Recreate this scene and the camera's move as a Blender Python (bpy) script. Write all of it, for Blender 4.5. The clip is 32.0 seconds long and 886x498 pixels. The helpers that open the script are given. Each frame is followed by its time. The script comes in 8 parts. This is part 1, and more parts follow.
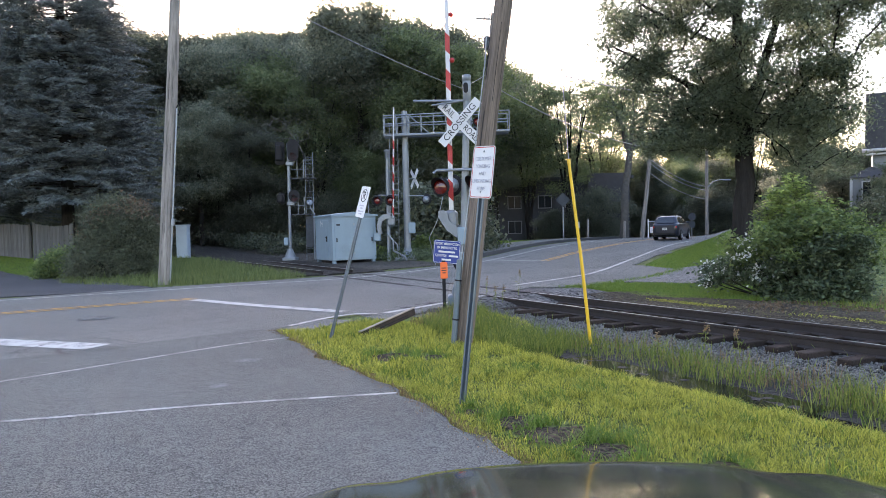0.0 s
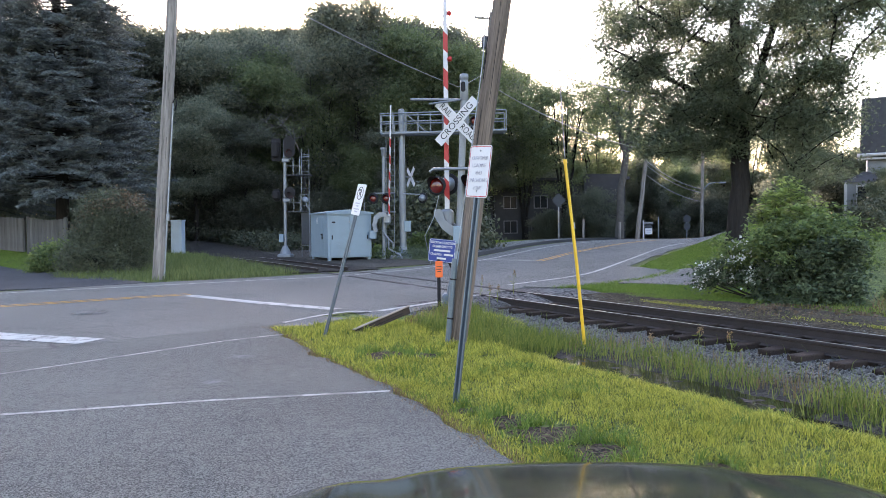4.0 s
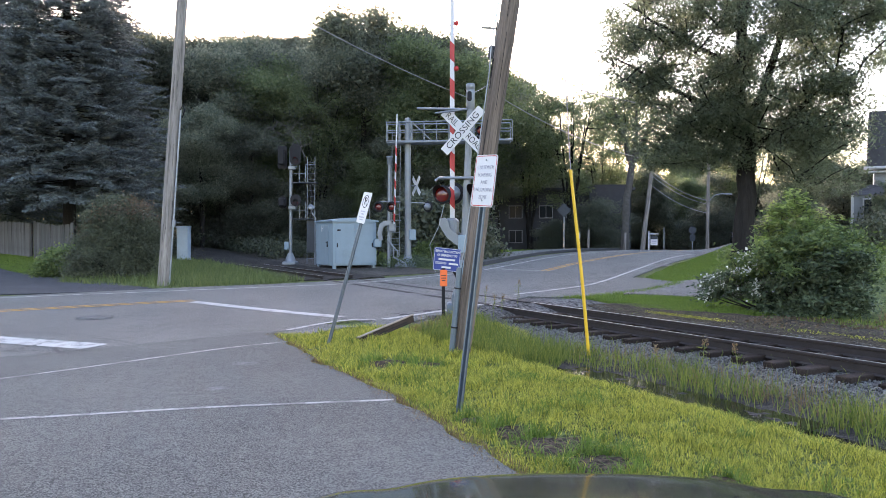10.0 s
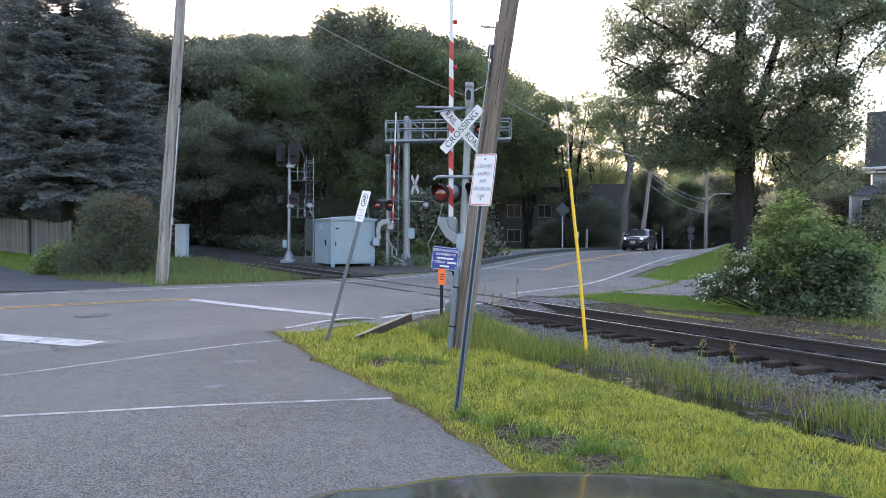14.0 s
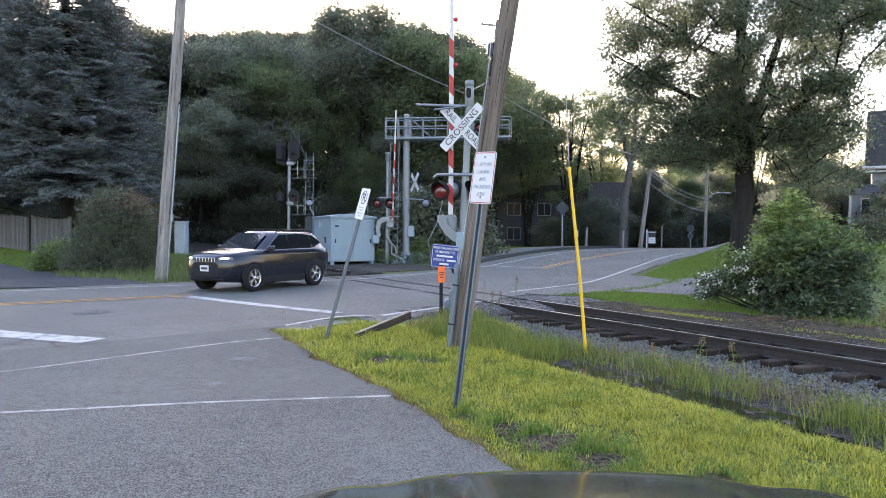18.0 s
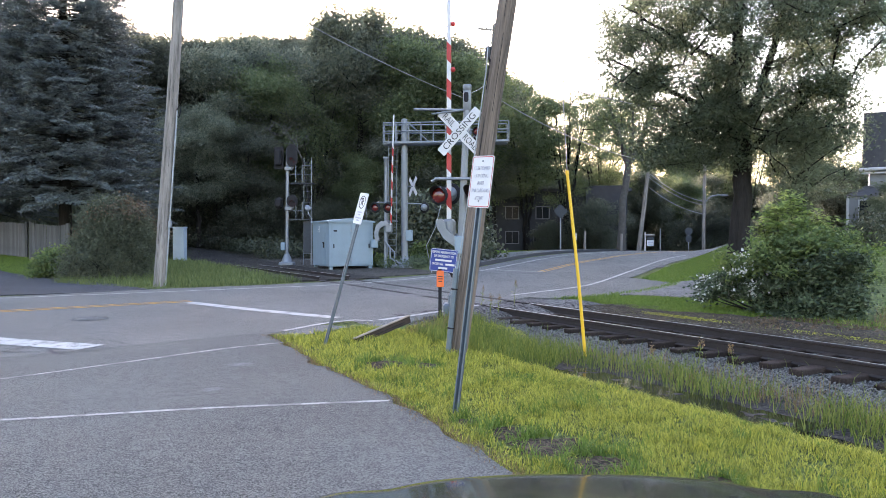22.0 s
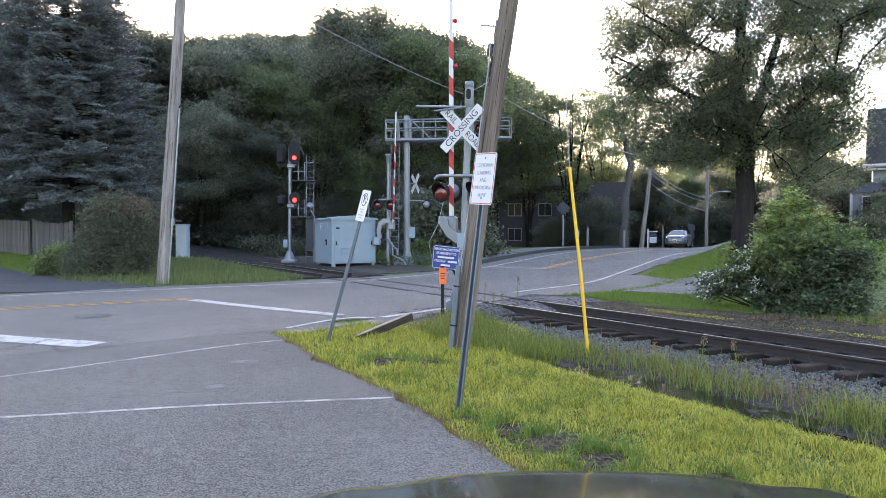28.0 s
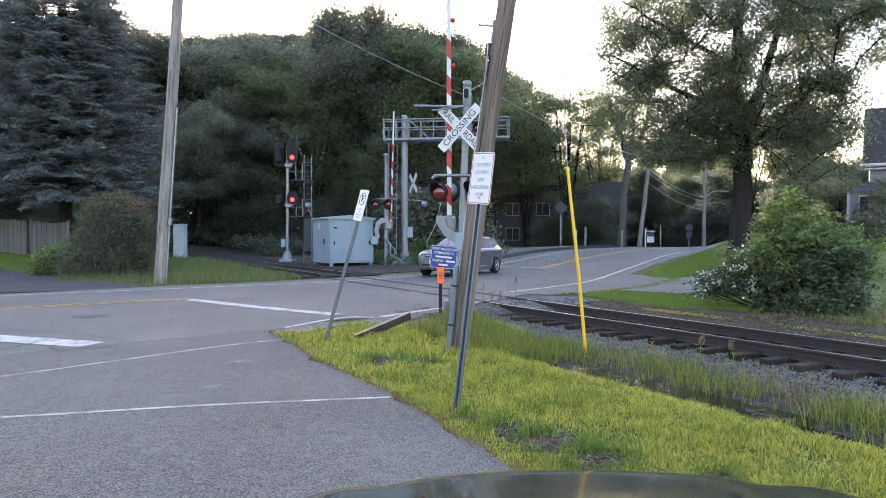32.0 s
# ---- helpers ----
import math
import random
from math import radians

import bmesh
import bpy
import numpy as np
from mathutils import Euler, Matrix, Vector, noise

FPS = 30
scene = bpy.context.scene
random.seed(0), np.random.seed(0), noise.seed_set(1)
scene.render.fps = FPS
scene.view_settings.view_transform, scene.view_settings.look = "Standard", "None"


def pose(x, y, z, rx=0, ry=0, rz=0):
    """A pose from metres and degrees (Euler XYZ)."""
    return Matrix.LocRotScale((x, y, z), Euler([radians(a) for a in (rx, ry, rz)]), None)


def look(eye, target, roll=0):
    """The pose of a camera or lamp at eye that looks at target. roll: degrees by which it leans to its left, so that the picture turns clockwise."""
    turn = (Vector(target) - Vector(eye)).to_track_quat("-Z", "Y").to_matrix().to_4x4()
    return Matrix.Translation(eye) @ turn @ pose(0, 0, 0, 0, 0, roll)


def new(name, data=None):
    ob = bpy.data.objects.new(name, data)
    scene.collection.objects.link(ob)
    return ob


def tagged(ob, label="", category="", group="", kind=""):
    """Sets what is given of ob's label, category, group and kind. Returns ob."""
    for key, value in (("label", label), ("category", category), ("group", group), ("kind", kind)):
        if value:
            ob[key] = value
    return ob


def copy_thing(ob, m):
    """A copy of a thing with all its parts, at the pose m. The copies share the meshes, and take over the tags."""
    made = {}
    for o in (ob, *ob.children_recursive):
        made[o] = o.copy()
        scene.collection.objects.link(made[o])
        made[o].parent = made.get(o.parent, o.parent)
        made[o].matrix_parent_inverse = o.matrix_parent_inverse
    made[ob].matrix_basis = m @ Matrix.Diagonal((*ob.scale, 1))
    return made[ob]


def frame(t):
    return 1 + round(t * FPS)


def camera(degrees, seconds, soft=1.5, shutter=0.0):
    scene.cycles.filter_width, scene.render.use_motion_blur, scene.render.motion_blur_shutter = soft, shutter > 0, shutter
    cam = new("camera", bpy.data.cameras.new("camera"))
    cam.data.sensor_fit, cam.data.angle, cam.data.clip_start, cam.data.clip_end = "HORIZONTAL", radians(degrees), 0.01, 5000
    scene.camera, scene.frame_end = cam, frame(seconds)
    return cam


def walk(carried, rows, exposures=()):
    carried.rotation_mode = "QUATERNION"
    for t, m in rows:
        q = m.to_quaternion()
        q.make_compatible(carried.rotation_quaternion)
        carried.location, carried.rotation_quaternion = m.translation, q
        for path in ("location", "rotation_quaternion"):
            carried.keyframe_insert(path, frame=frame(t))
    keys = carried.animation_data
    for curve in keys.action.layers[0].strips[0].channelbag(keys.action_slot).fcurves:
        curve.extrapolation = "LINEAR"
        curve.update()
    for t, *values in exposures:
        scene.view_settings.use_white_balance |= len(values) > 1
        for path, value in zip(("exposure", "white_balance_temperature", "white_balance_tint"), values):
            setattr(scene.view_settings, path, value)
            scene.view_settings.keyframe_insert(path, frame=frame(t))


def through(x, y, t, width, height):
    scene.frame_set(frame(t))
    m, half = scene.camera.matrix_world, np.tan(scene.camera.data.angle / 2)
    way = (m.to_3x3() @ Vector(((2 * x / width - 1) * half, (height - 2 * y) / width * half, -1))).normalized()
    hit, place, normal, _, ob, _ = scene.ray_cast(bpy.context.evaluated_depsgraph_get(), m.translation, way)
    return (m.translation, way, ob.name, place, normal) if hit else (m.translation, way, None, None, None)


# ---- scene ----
cam = camera(65, 32.0, soft=0.5)
EYE = (0.0, 0.0, 1.65)
# seconds and the turn of the hand-held camera in degrees
PATH = [
    (0, 88.250, 1.404, 0.136), (0.5, 88.263, 0.645, 0.113), (1, 88.119, 0.749, 0.101), (1.5, 88.059, 0.754, 0.074),
    (2, 88.021, 0.675, 0.014), (2.5, 88.010, 0.550, -0.005), (3, 87.993, 0.944, -0.045), (3.5, 88.029, 0.875, -0.157),
    (5.5, 88.665, -0.059, -0.075), (6, 88.790, 0.000, -0.000), (6.5, 88.875, 0.111, 0.078), (7, 88.944, 0.187, 0.108),
    (7.5, 88.998, 0.098, 0.133), (8, 89.062, 0.104, 0.158), (8.5, 89.068, -0.009, 0.152), (9, 89.016, -0.190, 0.176),
    (9.5, 88.959, -0.031, 0.188), (10, 88.879, 0.084, 0.187), (10.5, 88.845, -0.168, 0.174), (11, 88.838, -0.283, 0.165),
    (11.5, 88.857, -0.198, 0.140), (12, 88.864, -0.211, 0.109), (12.5, 88.864, 0.023, 0.108), (13, 88.830, 0.252, 0.103),
    (13.5, 88.801, -0.125, 0.087), (14, 88.779, -0.134, 0.061), (14.5, 88.721, -0.136, 0.046), (16.5, 88.589, -0.308, -0.006),
    (17, 88.599, -0.396, 0.012), (17.5, 88.607, -0.436, 0.021), (18, 88.604, -0.323, 0.035), (18.5, 88.618, -0.259, 0.049),
    (19, 88.646, -0.129, 0.030), (19.5, 88.680, -0.179, 0.021), (20, 88.739, -0.218, -0.022), (20.5, 88.791, -0.216, -0.042),
    (21, 88.830, -0.146, -0.064), (21.5, 88.897, -0.235, -0.085), (22, 88.944, 0.045, -0.090), (22.5, 88.973, 0.101, -0.085),
    (23, 88.998, -0.001, -0.079), (23.5, 88.989, -0.097, -0.072), (24, 88.995, -0.020, -0.072), (24.5, 88.982, 0.042, -0.032),
    (25, 88.923, 0.250, -0.002), (25.5, 88.894, 0.260, 0.028), (27.5, 88.773, 0.216, 0.134), (28, 88.706, 0.129, 0.113),
    (28.5, 88.653, 0.020, 0.113), (29, 88.634, -0.122, 0.076), (29.5, 88.580, 0.001, 0.055), (30, 88.580, -0.118, 0.031),
    (30.5, 88.580, -0.003, -0.015), (31, 88.609, 0.105, -0.056), (31.5, 88.637, 0.128, -0.063), (32, 88.669, 0.152, -0.064),
]
walk(cam, [(t, pose(*EYE, rx, ry, rz)) for t, rx, ry, rz in PATH], exposures=((0.0, 2.70, 6060, 30), (3.0, 2.74, 6060, 30), (6.0, 2.82, 6060, 30), (11.0, 2.78, 6060, 30), (18.0, 2.86, 6060, 30), (24.0, 2.92, 6060, 30), (28.0, 2.90, 6060, 30), (32.0, 2.86, 6060, 30)))

# ---- world and sun ----
SUN_AZ, SUN_EL = radians(-10.5), radians(16.5)
world = bpy.data.worlds.new("sky")
scene.world = world
world.use_nodes = True
wn = world.node_tree.nodes
sky = wn.new("ShaderNodeTexSky")
sky.sky_type, sky.sun_disc, sky.sun_elevation, sky.sun_rotation = "NISHITA", False, SUN_EL, SUN_AZ
sky.air_density, sky.dust_density, sky.ozone_density = 1.5, 1.5, 1.0
world.node_tree.links.new(sky.outputs[0], wn["Background"].inputs[0])
wn["Background"].inputs[1].default_value = 0.12
sun = new("sun", bpy.data.lights.new("sun", "SUN"))
sun.data.energy, sun.data.angle, sun.data.color = 2.6, radians(1.0), (1.0, 0.86, 0.68)
sun_dir = Vector((math.sin(SUN_AZ) * math.cos(SUN_EL), math.cos(SUN_AZ) * math.cos(SUN_EL), math.sin(SUN_EL)))
sun.matrix_world = look(sun_dir * 100, (0, 0, 0))


# ---- materials ----
def mat(name, base, rough=0.6, metal=0.0, vary=0.25, scale=8.0, fine=60.0, bump=0.15, tint=None, glow=0.0, spec=0.5, coat=0.0, per_piece=0.0, depth=0.02, grain=1.0):
    """A surface with stains at one scale and grain at another, in metres."""
    m = bpy.data.materials.new(name)
    m.use_nodes = True
    n, l = m.node_tree.nodes, m.node_tree.links
    b = n["Principled BSDF"]
    b.inputs["Roughness"].default_value, b.inputs["Metallic"].default_value = rough, metal
    b.inputs["Specular IOR Level"].default_value, b.inputs["Coat Weight"].default_value = spec, coat
    geo = n.new("ShaderNodeTexCoord")
    a, c = n.new("ShaderNodeTexNoise"), n.new("ShaderNodeTexNoise")
    along = n.new("ShaderNodeMapping")
    along.inputs["Scale"].default_value = (1, 1, grain)
    l.new(geo.outputs["Object"], along.inputs["Vector"])
    for t, s, d in ((a, scale, 5.0), (c, fine, 3.0)):
        t.inputs["Scale"].default_value, t.inputs["Detail"].default_value = s, d
        l.new(along.outputs["Vector"], t.inputs["Vector"])
    mix = n.new("ShaderNodeMix")
    mix.data_type = "RGBA"
    ramp = n.new("ShaderNodeMapRange")
    ramp.inputs["From Min"].default_value, ramp.inputs["From Max"].default_value = 0.3, 0.7
    add = n.new("ShaderNodeMath")
    add.operation = "MULTIPLY_ADD"
    add.inputs[1].default_value = 0.45
    l.new(c.outputs["Fac"], add.inputs[0])
    half = n.new("ShaderNodeMath")
    half.operation = "MULTIPLY"
    half.inputs[1].default_value = 0.55
    l.new(a.outputs["Fac"], half.inputs[0])
    l.new(half.outputs[0], add.inputs[2])
    l.new(add.outputs[0], ramp.inputs["Value"])
    l.new(ramp.outputs[0], mix.inputs["Factor"])
    other = tint or tuple(v * (1 + vary) for v in base)
    mix.inputs["A"].default_value = (*[v * (1 - vary) for v in base], 1)
    mix.inputs["B"].default_value = (*other, 1)
    out = mix.outputs["Result"]
    if per_piece:
        info, hsv, rng = n.new("ShaderNodeObjectInfo"), n.new("ShaderNodeHueSaturation"), n.new("ShaderNodeMapRange")
        rng.inputs["To Min"].default_value, rng.inputs["To Max"].default_value = 1 - per_piece, 1 + per_piece
        l.new(info.outputs["Random"], rng.inputs["Value"])
        l.new(rng.outputs[0], hsv.inputs["Value"])
        l.new(out, hsv.inputs["Color"])
        out = hsv.outputs[0]
    l.new(out, b.inputs["Base Color"])
    if bump:
        bp = n.new("ShaderNodeBump")
        bp.inputs["Strength"].default_value, bp.inputs["Distance"].default_value = bump, depth
        l.new(add.outputs[0], bp.inputs["Height"])
        l.new(bp.outputs[0], b.inputs["Normal"])
    if glow:
        b.inputs["Emission Color"].default_value, b.inputs["Emission Strength"].default_value = (*base, 1), glow
    return m


def speckled(name, dark, light, grit=55.0, rough=0.85, blotch=0.35, bump=0.6, depth=0.012, gloss=0.15, contrast=1.5):
    """Asphalt or gravel: grit of many shades, with broad worn and stained areas."""
    m = bpy.data.materials.new(name)
    m.use_nodes = True
    n, l = m.node_tree.nodes, m.node_tree.links
    b = n["Principled BSDF"]
    b.inputs["Roughness"].default_value, b.inputs["Specular IOR Level"].default_value = rough, gloss
    geo = n.new("ShaderNodeTexCoord")
    grains = n.new("ShaderNodeTexVoronoi")
    grains.inputs["Scale"].default_value = grit
    coarse, mid, broad = n.new("ShaderNodeTexNoise"), n.new("ShaderNodeTexNoise"), n.new("ShaderNodeTexNoise")
    for t, s, d in ((coarse, grit * 0.45, 4.0), (mid, grit * 0.06, 5.0), (broad, blotch, 4.0)):
        t.inputs["Scale"].default_value, t.inputs["Detail"].default_value = s, d
    for t in (grains, coarse, mid, broad):
        l.new(geo.outputs["Object"], t.inputs["Vector"])
    sep = n.new("ShaderNodeSeparateColor")
    l.new(grains.outputs["Color"], sep.inputs[0])

    def mul_add(a, k, c):
        q = n.new("ShaderNodeMath")
        q.operation = "MULTIPLY_ADD"
        l.new(a, q.inputs[0])
        q.inputs[1].default_value = k
        if hasattr(c, "is_linked"):
            l.new(c, q.inputs[2])
        else:
            q.inputs[2].default_value = c
        return q.outputs[0]
    v = mul_add(sep.outputs[0], 0.8, -0.605)
    v = mul_add(coarse.outputs["Fac"], 0.85, v)
    v = mul_add(mid.outputs["Fac"], 0.35, v)
    v = mul_add(broad.outputs["Fac"], 0.6, v)
    v = mul_add(v, contrast, 0.35 - 0.593 * contrast)
    mix = n.new("ShaderNodeMix")
    mix.data_type = "RGBA"
    mix.clamp_factor = True
    mix.inputs["A"].default_value, mix.inputs["B"].default_value = (*dark, 1), (*light, 1)
    l.new(v, mix.inputs["Factor"])
    l.new(mix.outputs["Result"], b.inputs["Base Color"])
    bp = n.new("ShaderNodeBump")
    bp.inputs["Strength"].default_value, bp.inputs["Distance"].default_value = bump, depth
    l.new(mul_add(coarse.outputs["Fac"], 1.0, sep.outputs[0]), bp.inputs["Height"])
    l.new(bp.outputs[0], b.inputs["Normal"])
    return m


def worn_paint(name, base, wear):
    """Traffic paint rubbed through to the asphalt in flakes and streaks."""
    m = bpy.data.materials.new(name)
    m.use_nodes = True
    n, l = m.node_tree.nodes, m.node_tree.links
    b = n["Principled BSDF"]
    b.inputs["Roughness"].default_value, b.inputs["Specular IOR Level"].default_value = 0.85, 0.2
    geo, mix, ramp = n.new("ShaderNodeTexCoord"), n.new("ShaderNodeMix"), n.new("ShaderNodeMapRange")
    mix.data_type = "RGBA"
    ends = []
    for scale, detail in ((3.5, 3.0), (38.0, 4.0)):
        t = n.new("ShaderNodeTexNoise")
        t.inputs["Scale"].default_value, t.inputs["Detail"].default_value = scale, detail
        l.new(geo.outputs["Object"], t.inputs["Vector"])
        ends.append(t.outputs["Fac"])
    add = n.new("ShaderNodeMath")
    add.operation = "MULTIPLY_ADD"
    add.inputs[1].default_value = 0.6
    l.new(ends[0], add.inputs[0])
    half = n.new("ShaderNodeMath")
    half.operation = "MULTIPLY"
    half.inputs[1].default_value = 0.4
    l.new(ends[1], half.inputs[0])
    l.new(half.outputs[0], add.inputs[2])
    ramp.inputs["From Min"].default_value, ramp.inputs["From Max"].default_value = wear - 0.06, wear + 0.05
    l.new(add.outputs[0], ramp.inputs["Value"])
    l.new(ramp.outputs[0], mix.inputs["Factor"])
    mix.inputs["A"].default_value = (*[0.35 * v + 0.05 for v in base], 1)
    mix.inputs["B"].default_value = (*base, 1)
    l.new(mix.outputs["Result"], b.inputs["Base Color"])
    return m


def leaf_mat(name, a, b, through=0.45, rough=0.5, differ=0.0, glowing=(1.0, 1.0, 1.0)):
    """Leaves: colour differs leaf by leaf, and light shines through."""
    m = bpy.data.materials.new(name)
    m.use_nodes = True
    n, l = m.node_tree.nodes, m.node_tree.links
    p = n["Principled BSDF"]
    p.inputs["Roughness"].default_value, p.inputs["Specular IOR Level"].default_value = rough, 0.3
    geo, mix, tr, sh = n.new("ShaderNodeNewGeometry"), n.new("ShaderNodeMix"), n.new("ShaderNodeBsdfTranslucent"), n.new("ShaderNodeMixShader")
    mix.data_type = "RGBA"
    l.new(geo.outputs["Random Per Island"], mix.inputs["Factor"])
    mix.inputs["A"].default_value, mix.inputs["B"].default_value = (*a, 1), (*b, 1)
    # plants differ a little from one another
    info, hsv, rng = n.new("ShaderNodeObjectInfo"), n.new("ShaderNodeHueSaturation"), n.new("ShaderNodeMapRange")
    rng.inputs["To Min"].default_value, rng.inputs["To Max"].default_value = 1 - differ, 1 + differ
    l.new(info.outputs["Random"], rng.inputs["Value"])
    l.new(rng.outputs[0], hsv.inputs["Value"])
    l.new(mix.outputs["Result"], hsv.inputs["Color"])
    l.new(hsv.outputs[0], p.inputs["Base Color"])
    shine = n.new("ShaderNodeMix")
    shine.data_type, shine.blend_type = "RGBA", "MULTIPLY"
    shine.inputs["Factor"].default_value = 1.0
    shine.inputs["B"].default_value = (*glowing, 1)
    l.new(hsv.outputs[0], shine.inputs["A"])
    l.new(shine.outputs["Result"], tr.inputs["Color"])
    sh.inputs[0].default_value = through
    l.new(p.outputs[0], sh.inputs[1])
    l.new(tr.outputs[0], sh.inputs[2])
    l.new(sh.outputs[0], n["Material Output"].inputs["Surface"])
    return m


def glass_mat(name, tint=(0.02, 0.025, 0.03), rough=0.05):
    m = mat(name, tint, rough, 0.0, 0.1, 2, 9, 0.0, spec=0.8)
    return m


M_ASPHALT = speckled("asphalt", (0.0245, 0.0258, 0.0238), (0.155, 0.161, 0.147), 135.0, 0.82, bump=1.0, gloss=0.4, contrast=1.8)
# paler than the lot's asphalt; sun sheen at low angles is put in
M_ROAD = speckled("pale_sheen_road_asphalt", (0.032, 0.0335, 0.0305), (0.188, 0.194, 0.177), 135.0, 0.75, bump=1.0, gloss=0.45, contrast=1.7)
M_DARKTOP = speckled("dark_asphalt", (0.015, 0.015, 0.017), (0.085, 0.086, 0.095), 70.0, bump=0.9, gloss=0.25)
M_PAINT = worn_paint("road_paint", (0.42, 0.412, 0.38), 0.455)
M_LOT_PAINT = worn_paint("thin_lot_paint", (0.36, 0.355, 0.325), 0.505)
M_YELLOW_LINE = worn_paint("yellow_road_paint", (0.58, 0.31, 0.07), 0.465)
M_SOIL = speckled("soil_and_turf", (0.03, 0.042, 0.012), (0.13, 0.16, 0.045), 18.0, 0.95, 0.5, 1.0, 0.03)
M_BALLAST = speckled("ballast_bed", (0.015, 0.015, 0.015), (0.17, 0.165, 0.16), 26.0, 0.95, 0.8, 1.0, 0.04)
# brownish ballast; shade of the overhanging trees is put into its colour
M_SHADEDBALLAST = speckled("dirty_shaded_ballast", (0.01, 0.0095, 0.009), (0.055, 0.049, 0.041), 26.0, 0.95, 0.8, 1.0, 0.04)
M_GRAVEL = speckled("gravel", (0.06, 0.055, 0.05), (0.28, 0.26, 0.235), 34.0, 0.95, 0.6, 1.0, 0.03)
M_DIRT = speckled("bare_dirt", (0.012, 0.01, 0.007), (0.088, 0.07, 0.045), 40.0, 0.95, 1.2, 1.0, 0.03)
M_PAD = speckled("stony_ground", (0.018, 0.017, 0.015), (0.105, 0.094, 0.078), 24.0, 0.95, 0.8, 1.0, 0.04)
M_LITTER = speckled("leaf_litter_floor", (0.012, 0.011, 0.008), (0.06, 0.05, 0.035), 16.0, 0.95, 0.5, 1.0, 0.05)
M_RUST = mat("rusty_rail_steel", (0.028, 0.021, 0.019), 0.85, 0.2, vary=0.35, scale=6, fine=70, bump=0.3)
M_RAILTOP = mat("worn_rail_head", (0.3, 0.29, 0.28), 0.35, 0.9, vary=0.2, scale=4, fine=60, bump=0.05)
M_TIE = mat("creosoted_timber", (0.035, 0.026, 0.021), 1.0, spec=0.1, vary=0.5, scale=5, fine=45, bump=0.6, per_piece=0.4)
M_ALU = mat("dull_aluminium", (0.18, 0.2, 0.222), 0.5, 0.5, vary=0.15, scale=3, fine=40, bump=0.08)
M_CASE = mat("pale_grey_blue_paint", (0.18, 0.245, 0.295), 0.5, 0.0, vary=0.1, scale=2.5, fine=30, bump=0.05)
M_PALECASE = mat("pale_utility_paint", (0.27, 0.33, 0.39), 0.5, 0.0, vary=0.1, scale=2.5, fine=30, bump=0.05)
M_GALV = mat("galvanised_steel", (0.27, 0.29, 0.31), 0.55, 0.6, vary=0.22, scale=7, fine=50, bump=0.1)
M_CABLE = mat("weathered_cable", (0.22, 0.22, 0.23), 0.5, 0.2, vary=0.15, scale=3, fine=40, bump=0.0)
M_DARKSTEEL = mat("dull_dark_steel", (0.055, 0.06, 0.066), 0.75, 0.1, vary=0.25, scale=8, fine=60, bump=0.12, spec=0.2)
M_UCHAN = mat("dark_steel_post", (0.11, 0.14, 0.17), 0.5, 0.6, vary=0.2, scale=8, fine=60, bump=0.12)
M_WOOD = mat("weathered_pole_wood", (0.19, 0.172, 0.155), 0.95, vary=0.75, scale=14, fine=90, bump=1.0, grain=0.035)
# dark brown of the loose timber's face, with its shade put in
M_PLANK = mat("shaded_old_timber", (0.05, 0.033, 0.023), 0.95, vary=0.6, scale=7, fine=40, bump=0.6, per_piece=0.2)
M_POLEWOOD = mat("brown_pole_wood", (0.125, 0.098, 0.078), 0.95, vary=0.85, scale=11, fine=70, bump=1.0, grain=0.035)
# pale tone with light put in, for the timber's top edge
M_LITPLANK = mat("lit_edge_timber", (0.3, 0.25, 0.19), 0.9, vary=0.3, scale=6, fine=50, bump=0.5)
M_FENCE = mat("weathered_fence_board", (0.085, 0.087, 0.092), 0.9, vary=0.4, scale=9, fine=40, bump=0.5, grain=0.08, per_piece=0.25)
M_WHITE = mat("white_sheeting", (0.5, 0.505, 0.52), 0.45, vary=0.05, scale=5, fine=40, bump=0.03)
M_BLACK = mat("flat_black", (0.014, 0.014, 0.016), 0.7, spec=0.2, vary=0.2, scale=8, fine=60, bump=0.1)
M_INK = mat("sign_ink", (0.02, 0.02, 0.022), 0.6, vary=0.1, bump=0.0)
M_RED = mat("red_sheeting", (0.36, 0.025, 0.022), 0.5, vary=0.12, scale=6, fine=40, bump=0.03)
M_BLUE = mat("blue_sheeting", (0.01, 0.032, 0.2), 0.45, vary=0.1, scale=6, fine=40, bump=0.03)
M_ORANGE = mat("orange_plastic", (0.72, 0.13, 0.02), 0.5, vary=0.12, scale=6, fine=40, bump=0.05)
M_YELLOW = mat("yellow_plastic", (0.62, 0.38, 0.01), 0.4, vary=0.06, scale=6, fine=40, bump=0.04)
M_REDLENS = mat("dark_red_lens", (0.1, 0.009, 0.008), 0.2, vary=0.1, scale=30, fine=120, bump=0.1, coat=0.6)
M_LIT = mat("lit_red_lens", (1.0, 0.016, 0.008), 0.3, vary=0.05, bump=0, glow=2.4)
M_BARK = mat("bark", (0.022, 0.02, 0.019), 0.95, spec=0.1, vary=0.4, scale=5, fine=22, bump=1.0, depth=0.06, grain=0.15)
M_BARK_PALE = mat("pale_bark", (0.085, 0.08, 0.074), 0.95, spec=0.1, vary=0.35, scale=5, fine=22, bump=1.0, depth=0.05)
M_DEADWOOD = mat("dead_grey_wood", (0.1, 0.095, 0.09), 0.95, spec=0.1, vary=0.4, scale=5, fine=22, bump=0.6)
L_OAK = leaf_mat("oak_leaf", (0.045, 0.062, 0.04), (0.12, 0.142, 0.095), 0.5, glowing=(2.0, 1.9, 1.6))
